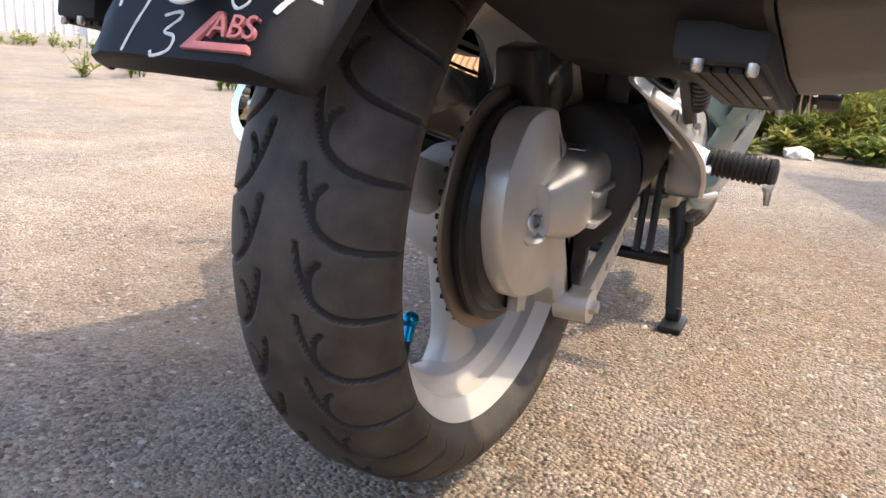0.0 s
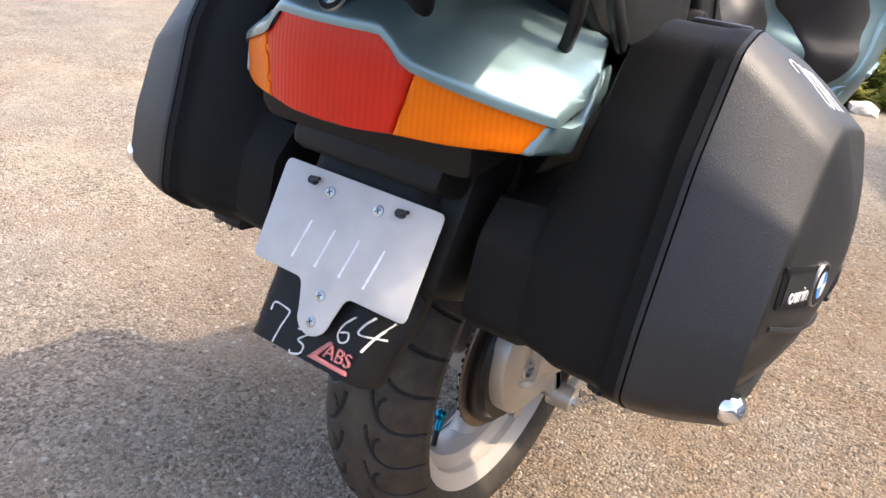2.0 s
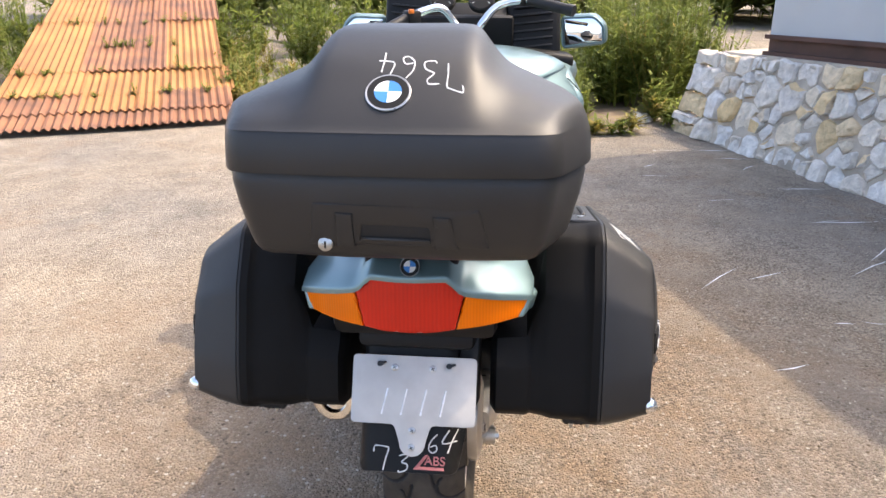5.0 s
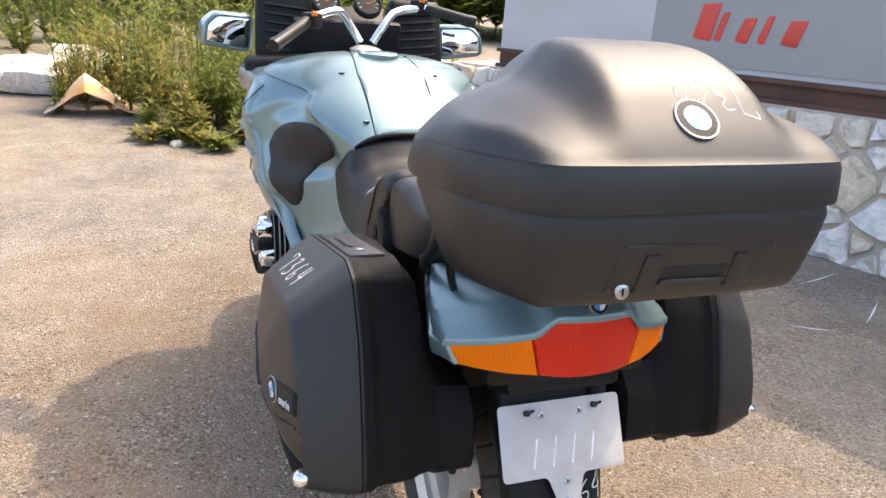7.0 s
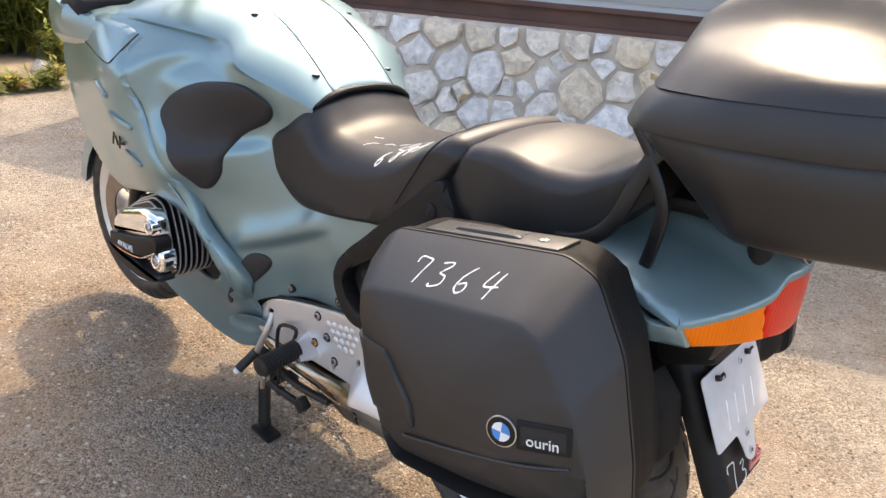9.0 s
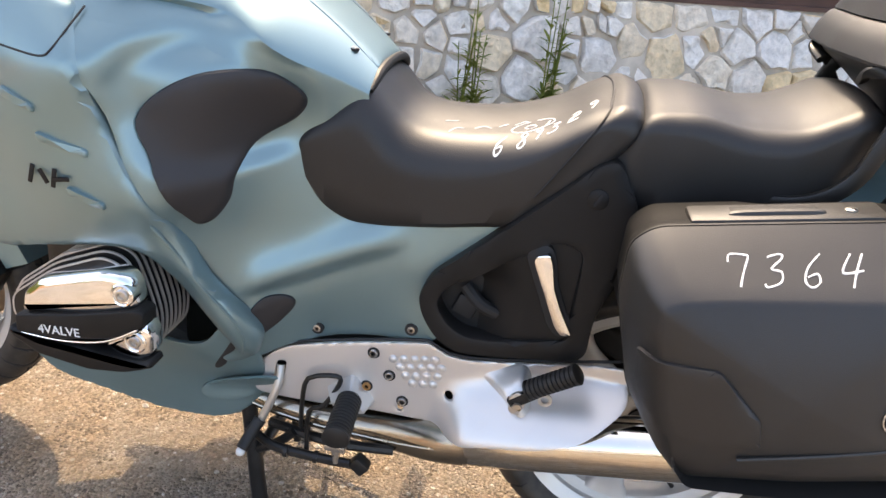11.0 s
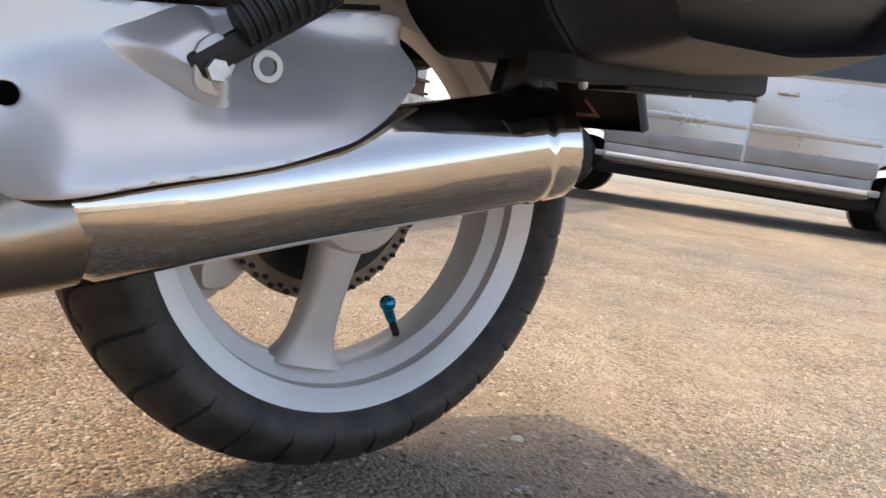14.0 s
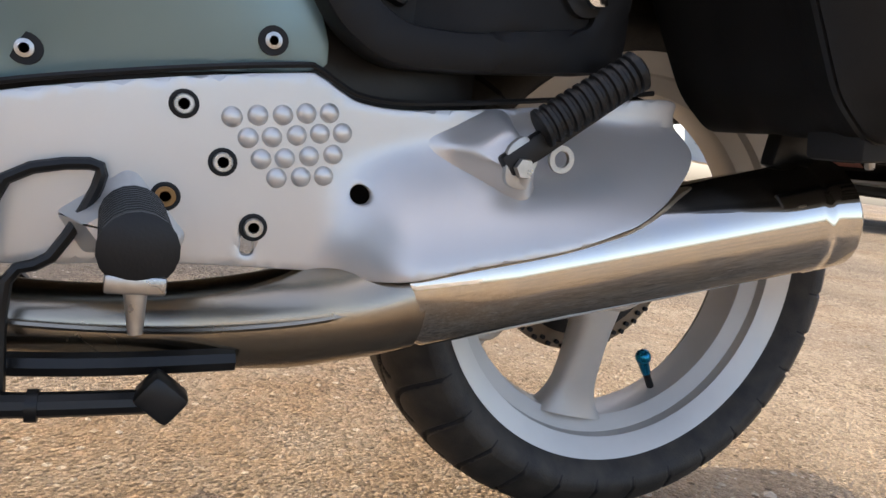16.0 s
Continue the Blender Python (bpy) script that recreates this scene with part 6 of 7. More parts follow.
def side(s, lift=0.0):
    def f(u, v, h):
        d = math.hypot((u - 0.805) / 0.130, (v - 0.900) / 0.105)
        x = side_x(u, v) + lift + h - 0.026 * step01((1.15 - d) / 0.40) * step01((interp(v, (0.60, 0.72, 0.79, 0.868, 0.93, 1.0), (0.785, 0.842, 0.872, 0.906, 0.930, 0.94)) - 0.004 - u) / 0.045) + ledge(u, v)
        return Vector((s * x, u + 0.022 * step01((u - 0.66) / 0.10), v))
    return f


fairing = sub("fairing")
KNEE = [(0.879, 0.878), (0.848, 0.922), (0.793, 0.951), (0.728, 0.957), (0.693, 0.930), (0.686, 0.906), (0.702, 0.876), (0.744, 0.836), (0.760, 0.785), (0.769, 0.748), (0.792, 0.713), (0.813, 0.707), (0.830, 0.742), (0.856, 0.815)]
for s in (-1, 1):
    # panel behind the ridge: knee hollow down to the foot plate
    o = catmull([(0.955, 0.985), (0.955, 1.058), (0.90, 1.050), (0.80, 1.028), (0.70, 0.973), (0.64, 0.943), (0.598, 0.918), (0.54, 0.86), (0.36, 0.80), (0.30, 0.785), (0.37, 0.706), (0.448, 0.634), (0.462, 0.60), (0.456, 0.55), (0.446, 0.515), (0.46, 0.496), (0.57, 0.478), (0.69, 0.448), (0.745, 0.415), (0.77, 0.40), (0.80, 0.53), (0.838, 0.68), (0.885, 0.80), (0.915, 0.91)], 4, True)
    bm = bmesh.new()
    shell(bm, o, side(s), 0.008, 0.008, 0.0015)
    part("knee_panel", bm, PAINT, fairing, "glossy teal body panel")
    # outer fairing with the leg that runs down behind the cylinder
    o = catmull([(0.930, 0.966), (0.948, 1.010), (0.972, 1.040), (1.15, 1.05), (1.38, 1.02), (1.47, 0.90), (1.42, 0.74), (1.30, 0.66), (1.181, 0.612), (1.05, 0.638), (0.945, 0.662), (0.895, 0.654), (0.862, 0.612), (0.836, 0.568), (0.806, 0.515), (0.779, 0.468), (0.778, 0.446), (0.802, 0.424), (0.790, 0.408), (0.756, 0.420), (0.738, 0.448), (0.733, 0.492), (0.750, 0.535), (0.798, 0.610), (0.845, 0.722), (0.876, 0.790), (0.910, 0.875)], 4, True)
    bm = bmesh.new()
    leg = side(s, 0.009)

    def leg_place(u, v, h, leg=leg):
        return leg(u, v, h + 0.030 * math.exp(-((u - 0.785 - 0.45 * (v - 0.56)) / 0.034) ** 2) * step01((0.72 - v) / 0.10) * step01((v - 0.385) / 0.08))
    shell(bm, o, leg_place, 0.009, 0.016, 0.010)
    part("side_fairing", bm, PAINT, fairing, "glossy teal side fairing")
    for zz, yy, ln in ((0.897, 1.015, 0.05), (0.836, 0.963, 0.07), (0.753, 0.942, 0.055)):
        bm = bmesh.new()
        o = fillet([(yy - ln / 2, zz), (yy + ln / 2, zz + 0.022), (yy + ln / 2, zz + 0.006), (yy - ln / 2, zz - 0.012)], 0.008)
        shell(bm, o, side(s, 0.016), 0.015, 0.006, 0.004)
        part("vent_fin", bm, PAINT, fairing)
    # rolled edge of the leg beside the cylinder
    bm = bmesh.new()
    tube(bm, [leg_place(u, v, -0.0012) for u, v in ((0.862, 0.715), (0.832, 0.655), (0.806, 0.600), (0.768, 0.540), (0.752, 0.500), (0.752, 0.465), (0.762, 0.442))], 0.0030, 8)
    part("rolled_edge", bm, PAINT, fairing)
    # joint of the upper fairing
    bm = bmesh.new()
    tube(bm, [side(s, 0.0092)(u, v, 0) for u, v in ((1.20, 0.985), (1.10, 0.978), (1.014, 0.969), (0.972, 0.966), (0.958, 0.976), (0.946, 1.004), (0.938, 1.03))], 0.0016, 6)
    part("panel_joint", bm, DARK, fairing)
    # belly panel
    o = catmull([(1.22, 0.40), (1.19, 0.29), (1.08, 0.252), (0.95, 0.232), (0.836, 0.236), (0.785, 0.262), (0.752, 0.312), (0.744, 0.385), (0.752, 0.470), (0.778, 0.505), (0.800, 0.492), (0.826, 0.460), (0.870, 0.446), (0.95, 0.45), (1.08, 0.46)], 4, True)
    bm = bmesh.new()
    shell(bm, o, lambda u, v, h, s=s: Vector((s * (side_x(u, v) + 0.004 + h), u + 0.022 * step01((u - 0.66) / 0.10), v)), 0.007, 0.006, 0.003)
    part("belly_panel", bm, PAINT, fairing)
    bm = bmesh.new()
    rings = []
    for k in range(13):
        t = k / 12
        y = 0.755 + 0.42 * t
        z = interp(y, [0.755, 0.84, 1.0, 1.175], [0.300, 0.238, 0.236, 0.29])
        w = interp(y, [0.755, 0.84, 1.0, 1.175], [0.128, 0.140, 0.142, 0.158])
        rings.append([Vector((s * w * 0.97, y, z + 0.045)), Vector((s * w * 0.96, y, z + 0.02)), Vector((s * w * 0.90, y, z - 0.006)), Vector((s * w * 0.75, y, z - 0.025)), Vector((s * w * 0.4, y, z - 0.038)), Vector((0, y, z - 0.042))])
    part("belly_pan", loft(bm, rings, closed=False), PAINT, fairing)
    # scooped fin at the foot of the leg
    bm = bmesh.new()
    shell(bm, catmull([(0.862, 0.318), (0.812, 0.350), (0.760, 0.366), (0.716, 0.364), (0.735, 0.334), (0.768, 0.304), (0.806, 0.289), (0.855, 0.292)], 4, True), lambda u, v, h, s=s: Vector((s * (side_x(u, v) + 0.012 + 0.25 * abs(v - 0.325) + h), u + 0.022 * step01((u - 0.66) / 0.10), v)), 0.010, 0.005, 0.003)
    part("belly_fin", bm, PAINT, fairing)
    # knee pad
    bm = bmesh.new()
    shell(bm, catmull(KNEE, 4, True), side(s, 0.011), 0.014, 0.008, 0.009)
    part("knee_pad", bm, PAD, fairing, "black rubber knee pad")
    # dark rubber insert by the foot well
    bm = bmesh.new()
    shell(bm, catmull([(0.737, 0.550), (0.715, 0.560), (0.698, 0.553), (0.696, 0.535), (0.712, 0.505), (0.738, 0.470), (0.776, 0.428), (0.815, 0.385), (0.822, 0.395), (0.79, 0.450), (0.762, 0.505)], 4, True), side(s, 0.006), 0.012, 0.006, 0.004)
    part("rubber_insert", bm, PAD, fairing)
    # recessed screws: a near-black disc paints the shade of each recess
    for u, v in ((0.492, 0.515), (0.668, 0.479)):
        n = Vector((s, 0, 0))
        p = side(s)(u, v, 0)
        bm = bmesh.new()
        cyl(bm, p - n * 0.004, p + n * 0.0030, 0.0120, 0.0120, 20)
        cup = part("screw_cup_shade", bm, DARK, fairing)
        bm = bmesh.new()
        lathe(bm, [(0.0068, 0), (0.0068, 0.004), (0.0038, 0.0045), (0.0036, 0.002), (0.0, 0.002)], Matrix.Translation(p + n * 0.001) @ pose(0, 0, 0, 0, 90 * s, 0), 16)
        part("screw", bm, BOLT, cup)
    # model mark, drawn as plain bars
    if s < 0:
        for k, (dy, ln, an) in enumerate(((0.0, 0.030, 15), (-0.022, 0.024, -30), (-0.040, 0.030, 10), (-0.052, 0.026, 80))):
            bm = bmesh.new()
            p = side(s, 0.0145)(1.025 + dy, 0.785, 0)
            block(bm, (0.002, 0.007, ln), Matrix.Translation(p) @ pose(0, 0, 0, an, 0, 0), 0.0008)
            part("mark_bar", bm, PLASTIC, fairing)

# tank cover between the two shoulders
T_Y = [0.595, 0.64, 0.70, 0.80, 0.90, 1.0, 1.06]
T_ZS = smooth_table(T_Y, [0.922, 0.945, 0.975, 1.03, 1.05, 1.06, 1.06])
T_XS = (T_ZS[0], [side_x(y, z) + 0.001 for y, z in zip(*T_ZS)])
T_ZT = smooth_table(T_Y, [0.962, 0.998, 1.040, 1.096, 1.125, 1.130, 1.125])


def tank_z(x, y):
    xs, zs, zt = (float(np.interp(y, t[0], t[1])) for t in (T_XS, T_ZS, T_ZT))
    return zs + (zt - zs) * max(0.0, 1 - (min(abs(x), xs) / xs) ** 2.6) ** 0.75


def on_tank(u, v, h):
    return Vector((u, v, tank_z(u, v) + h))


tank = sub("tank_cover")
bm = bmesh.new()
shell(bm, fillet([(-0.090, 0.600), (0.090, 0.600), (0.096, 0.80), (0.077, 0.985), (-0.077, 0.985), (-0.096, 0.80)], 0.01), on_tank, 0.012, 0.006, 0.0018)
part("centre_panel", bm, PAINT, tank, "glossy teal tank cover")
for s in (-1, 1):
    bm = bmesh.new()
    rows = []
    for y in np.linspace(0.600, 1.055, 48):
        w, zs, zt = (float(np.interp(y, t[0], t[1])) for t in (T_XS, T_ZS, T_ZT))
        x0 = abs(interp(y, [0.6, 0.8, 0.985, 1.06], [0.0925, 0.0985, 0.0795, 0.075]))
        row = []
        for k in range(19):
            x = x0 + (w - x0) * math.sin(math.pi / 2 * k / 18)
            row.append(Vector((s * x, y, tank_z(s * x, y))))
        for dz, proud in ((0.005, 0.0012), (0.012, 0.0012), (0.022, 0.001), (0.035, 0.0005), (0.050, -0.0005), (0.065, -0.003)):
            row.append(side(s)(y, zs - dz, proud))
        rows.append(row)
    part("shoulder_panel", loft(bm, rows, closed=False), PAINT, tank)
    for x, y in ((0.107, 0.640), (0.136, 0.815)):
        # near-black disc in place of the shade round the screw
        bm = bmesh.new()
        cyl(bm, on_tank(s * x, y, -0.003), on_tank(s * x, y, 0.0012), 0.0085, 0.0085, 16)
        cup = part("screw_cup_shade", bm, DARK, tank)
        bm = bmesh.new()
        cyl(bm, on_tank(s * x, y, 0), on_tank(s * x, y, 0.003), 0.0052, 0.0048, 12)
        part("screw", bm, BOLT, cup)
bm = bmesh.new()


def on_edge(x):
    return Vector((x, 0.5975 + 0.35 * max(0.0, abs(x) - 0.135), tank_z(x, 0.60 + 0.35 * max(0.0, abs(x) - 0.135)) - 0.006))


# added black tube in place of the shade in the teal edge's fold
tube(bm, [on_edge(x) for x in np.linspace(-0.140, 0.140, 15)], lambda t: 0.0080 * min(1.0, 0.5 + 4 * min(t, 1 - t)), 10, 2)
part("edge_fold_shade", bm, PLASTIC, tank)
bm = bmesh.new()
lathe(bm, [(0.060, -0.01), (0.060, 0.004), (0.054, 0.008), (0.0, 0.009)], Matrix.Translation(on_tank(0.0, 0.935, 0.0)), 32)
part("filler_cap", bm, PAINT, tank)

# inner frame, engine block and an added dark block for shade behind the panels
frame_grp = sub("engine_and_frame")
bm = bmesh.new()
block(bm, (0.25, 0.66, 0.30), pose(0, 0.62, 0.50, 0, 0, 0), 0.03)
part("gearbox", bm, BLACK_STEEL, frame_grp)
bm = bmesh.new()
block(bm, (0.26, 0.42, 0.30), pose(0, 1.02, 0.60, 0, 0, 0), 0.03)
part("crankcase", bm, BLACK_STEEL, frame_grp)
bm = bmesh.new()
block(bm, (0.24, 0.36, 0.09), pose(0, 0.93, 0.345, 22, 0, 0), 0.02)
part("sump", bm, CAST, frame_grp)
bm = bmesh.new()
block(bm, (0.25, 0.62, 0.16), pose(0, 0.15, 0.745, 6, 0, 0), 0.02)
part("rear_frame", bm, PLASTIC, frame_grp)
# unseen filler block; its near-black stands in for the shaded fairing hollow
bm = bmesh.new()
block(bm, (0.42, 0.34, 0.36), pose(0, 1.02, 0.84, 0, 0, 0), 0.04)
part("fairing_hollow_shade", bm, DARK, frame_grp)

# ---- cylinder heads ----
HEAD = fillet([(1.105, 0.575), (1.025, 0.637), (0.935, 0.676), (0.900, 0.668), (0.880, 0.61), (0.868, 0.56), (0.872, 0.515), (0.895, 0.486), (0.95, 0.474), (1.06, 0.492), (1.105, 0.53)], 0.022, 5)
POD = fillet([(1.066, 0.562), (1.060, 0.600), (1.025, 0.630), (0.92, 0.663), (0.882, 0.664), (0.866, 0.648), (0.860, 0.606), (0.905, 0.588), (0.965, 0.575)], 0.012, 5)
BAND = fillet([(1.072, 0.560), (0.966, 0.580), (0.858, 0.609), (0.846, 0.604), (0.848, 0.580), (0.912, 0.546), (0.989, 0.530), (1.072, 0.529)], 0.006, 4)
LOW_POD = fillet([(0.925, 0.530), (0.912, 0.545), (0.852, 0.580), (0.842, 0.560), (0.843, 0.520), (0.866, 0.507), (0.905, 0.512)], 0.012, 5)
GUARD = fillet([(1.086, 0.538), (1.03, 0.521), (0.95, 0.521), (0.905, 0.511), (0.862, 0.511), (0.840, 0.520), (0.836, 0.506), (0.885, 0.487), (0.95, 0.479), (1.04, 0.491), (1.088, 0.520)], 0.012, 4)


def cylinder(s):
    head = sub("cylinder_head")

    def pod(name, o, face, material, dome, label="", parent=head):
        bm = bmesh.new()
        rg = [[Vector((s * x, p[0], p[1])) for p in inset(o, d)] for x, d in ((face - 0.040, 0.0), (face - dome, 0.0), (face - dome * 0.5, dome * 0.14), (face - dome * 0.18, dome * 0.42), (face, dome * 0.95))]
        return part(name, loft(bm, rg), material, parent, label)
    pod("rocker_cover", POD, 0.372, CHROME, 0.017, "polished chrome rocker cover")
    pod("lower_cover", LOW_POD, 0.368, CHROME, 0.012, "polished chrome lower cover")
    pod("band", BAND, 0.376, PLASTIC, 0.003, "black band with white lettering")
    pod("guard", GUARD, 0.378, PLASTIC, 0.009, "black plastic crash guard")
    bm = bmesh.new()
    tube(bm, [(s * 0.3735, 1.068, 0.5275), (s * 0.375, 0.989, 0.5275), (s * 0.375, 0.916, 0.5415), (s * 0.372, 0.86, 0.572)], 0.0022, 8)
    part("bright_edge", bm, CHROME, head)
    for y, z, x0 in ((0.882, 0.630, 0.3715), (0.868, 0.546, 0.3675)):
        mb = Matrix.Translation((s * x0, y, z)) @ pose(0, 0, 0, 0, 90 * s, 0)
        bm = bmesh.new()
        lathe(bm, [(0.020, -0.02), (0.0195, 0.001), (0.0175, 0.003), (0.015, 0.002), (0.013, -0.004)], mb, 28, cap=False)
        part("bolt_collar", bm, CHROME, head)
        # near-black floor puts the shade of the bolt socket into colour
        bm = bmesh.new()
        lathe(bm, [(0.0145, -0.004), (0.0, -0.0035)], mb, 24)
        part("bolt_well_shade", bm, DARK, head)
        bm = bmesh.new()
        lathe(bm, [(0.0105, -0.006), (0.0105, 0.003), (0.009, 0.0045), (0.006, 0.0045), (0.0055, 0.001), (0.0, 0.001)], mb, 20)
        part("cover_bolt", bm, BOLT, head)
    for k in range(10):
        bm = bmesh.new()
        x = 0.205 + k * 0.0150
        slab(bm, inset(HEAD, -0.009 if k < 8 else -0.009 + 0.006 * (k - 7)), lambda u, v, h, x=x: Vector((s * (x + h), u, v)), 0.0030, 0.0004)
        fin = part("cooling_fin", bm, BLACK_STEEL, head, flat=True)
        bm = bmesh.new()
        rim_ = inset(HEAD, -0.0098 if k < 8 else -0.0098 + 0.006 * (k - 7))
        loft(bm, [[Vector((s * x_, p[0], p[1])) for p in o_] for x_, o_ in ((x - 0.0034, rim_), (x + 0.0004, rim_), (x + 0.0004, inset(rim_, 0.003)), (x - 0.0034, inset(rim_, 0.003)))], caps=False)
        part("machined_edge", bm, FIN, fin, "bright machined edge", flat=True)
    # barrel in near-black, so the shade between the fins is in its colour
    bm = bmesh.new()
    rg = [[Vector((s * x, p[0], p[1])) for p in inset(HEAD, 0.016)] for x in (0.10, 0.335)]
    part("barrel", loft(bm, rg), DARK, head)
    rot = Matrix(((0, 0, s), (-1 * -s, 0, 0), (0, 1, 0))).to_4x4()
    o = letters("lettering", "4VALVE", 0.022, WHITE, head, Matrix.Translation((s * 0.3765, 0.995, 0.545)) @ rot @ pose(0, 0, 0, 0, 0, -4 * s), 0.0006)
    bm = bmesh.new()
    tube(bm, [(s * 0.20, 1.04, 0.52), (s * 0.17, 1.10, 0.44), (s * 0.11, 1.06, 0.36), (s * 0.08, 0.90, 0.31)], 0.021, 12)
    part("exhaust_header", bm, BURNT, head)
    return head


for s in (-1, 1):
    cylinder(s).location = (-s * 0.014, 0.036, -0.026)

# ---- lower side plates, side covers, foot rests ----


def plate_x(u, v):
    t = (0.365 - u) / 0.415
    axis_x, axis_z = 0.160 + 0.068 * t, 0.316 + 0.120 * t
    rise = step01((0.450 - u) / 0.085) * (1 - step01((v - axis_z - 0.020) / 0.115))
    return 0.150 + max((axis_x - 0.088) * rise, 0.022 * step01((0.22 - u) / 0.15))


FOOT = [(0.785, 0.332), (0.790, 0.352), (0.775, 0.388), (0.735, 0.425), (0.679, 0.447), (0.567, 0.474), (0.470, 0.493), (0.452, 0.493), (0.432, 0.483), (0.410, 0.476), (0.358, 0.478), (0.23, 0.500), (0.118, 0.523), (0.106, 0.505), (0.102, 0.475), (0.136, 0.440), (0.174, 0.410), (0.200, 0.396), (0.249, 0.375), (0.320, 0.354), (0.384, 0.334), (0.42, 0.328), (0.456, 0.328), (0.56, 0.327), (0.673, 0.319), (0.765, 0.320)]
dimples = [(0.519, 0.450), (0.499, 0.454), (0.479, 0.457), (0.460, 0.461), (0.441, 0.464), (0.505, 0.435), (0.486, 0.438), (0.466, 0.442), (0.447, 0.446), (0.428, 0.449), (0.493, 0.419), (0.474, 0.422), (0.454, 0.426), (0.434, 0.430), (0.479, 0.405), (0.459, 0.408), (0.440, 0.411)]


def foot_side(s):
    fp = sub("foot_plate")
    on = lambda u, v, h: Vector((s * (plate_x(u, v) + 0.003 + h), u, v))
    holes = [ring_outline(0.408, 0.399, 0.0085, 16), fillet([(0.492, 0.366), (0.503, 0.366), (0.503, 0.338), (0.492, 0.338)], 0.005, 3), fillet([(0.722, 0.402), (0.742, 0.398), (0.748, 0.345), (0.728, 0.345)], 0.008, 3)]
    bm = bmesh.new()
    shell(bm, catmull(FOOT, 8, True), on, 0.007, 0.005, 0.002, holes)
    plate_ = part("plate", bm, PLATE, fp, "satin silver foot plate")
    bm = bmesh.new()
    tube(bm, [(s * 0.151, u + 0.002, v + 0.006) for u, v in FOOT[2:13]], 0.0028, 6)
    part("edge_seal", bm, RUBBER, fp)
    first = None
    for u, v in dimples:
        if first is None:
            bm = bmesh.new()
            lathe(bm, [(0.0088, -0.001), (0.0082, 0.0012), (0.0062, 0.0030), (0.0034, 0.0040), (0.0008, 0.0043)], pose(0, 0, 0, 0, 90 * s, 0), 16)
            first = part("dimple", bm, PLATE, plate_)
            q = first
        else:
            q = first.copy()
            scene.collection.objects.link(q)
        q.location = on(u, v, 0)
    for u, v, rust in ((0.556, 0.455, 0), (0.523, 0.413, 0), (0.494, 0.362, 0), (0.564, 0.381, 1)):
        p = on(u, v, 0)
        # near-black ring paints the shade round the sunk bolt head
        bm = bmesh.new()
        lathe(bm, [(0.0116, -0.002), (0.0116, 0.0008), (0.0100, 0.0014), (0.0085, 0.0010)], Matrix.Translation(p) @ pose(0, 0, 0, 0, 90 * s, 0), 20)
        cup = part("bolt_recess_shade", bm, DARK, plate_)
        bm = bmesh.new()
        lathe(bm, [(0.0080, -0.002), (0.0080, 0.0045), (0.0072, 0.0055), (0.0046, 0.0055), (0.0042, 0.001), (0.0, 0.001)], Matrix.Translation(p) @ pose(0, 0, 0, 0, 90 * s, 0), 20)
        part("bolt", bm, RUST if rust else BOLT, cup, "rusty bolt head" if rust else "")
    # raised front field
    bm = bmesh.new()
    shell(bm, fillet([(0.776, 0.352), (0.752, 0.400), (0.70, 0.437), (0.613, 0.455), (0.598, 0.450), (0.583, 0.428), (0.615, 0.388), (0.66, 0.345), (0.70, 0.328), (0.765, 0.332)], 0.012), lambda u, v, h: Vector((s * (plate_x(u, v) + 0.0025 + h), u, v)), 0.02, 0.002, 0.003, [fillet([(0.720, 0.404), (0.744, 0.400), (0.750, 0.343), (0.726, 0.343)], 0.008, 3)])
    part("raised_field", bm, PLATE, fp)
    # black side cover above
    cover = sub("side_cover")
    outer = fillet([(0.482, 0.600), (0.466, 0.642), (0.38, 0.725), (0.222, 0.882), (0.196, 0.890), (0.150, 0.815), (0.150, 0.72), (0.185, 0.62), (0.185, 0.535), (0.342, 0.512), (0.405, 0.507), (0.445, 0.528), (0.472, 0.565)], 0.028, 5)
    hole = fillet([(0.448, 0.596), (0.436, 0.626), (0.33, 0.700), (0.265, 0.745), (0.222, 0.735), (0.225, 0.60), (0.222, 0.570), (0.340, 0.545), (0.395, 0.543), (0.430, 0.565)], 0.02, 4)
    bm = bmesh.new()
    shell(bm, outer, lambda u, v, h: Vector((s * (0.190 - 0.10 * max(0, u - 0.42) + h), u, v)), 0.014, 0.035, 0.006, [hole])
    part("cover", bm, PLASTIC, cover, "black plastic side cover")
    bm = bmesh.new()
    shell(bm, inset(hole, -0.006), lambda u, v, h: Vector((s * (0.182 - 0.040 * step01((u - 0.30) / 0.10) * step01((0.70 - v) / 0.06) + h), u, v)), 0.012, 0.004, 0.002)
    part("recess", bm, PLASTIC, cover)
    # added near-black slab that stands in for shade behind the cover
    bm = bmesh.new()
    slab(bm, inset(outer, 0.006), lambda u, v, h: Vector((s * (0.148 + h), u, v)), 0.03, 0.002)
    part("shade_backing", bm, DARK, cover)
    bm = bmesh.new()
    tube(bm, [(s * 0.155, 0.405, 0.625), (s * 0.165, 0.375, 0.600), (s * 0.160, 0.345, 0.585)], 0.012, 10)
    block(bm, (0.03, 0.04, 0.04), pose(s * 0.145, 0.40, 0.585, 20, 0, 0), 0.006)
    part("lock_barrel", bm, DARK, cover)
    bm = bmesh.new()
    lv = fillet([(0.299, 0.713), (0.294, 0.724), (0.274, 0.729), (0.266, 0.712), (0.258, 0.672), (0.240, 0.630), (0.216, 0.588), (0.234, 0.584), (0.248, 0.600), (0.272, 0.655)], 0.006, 3)
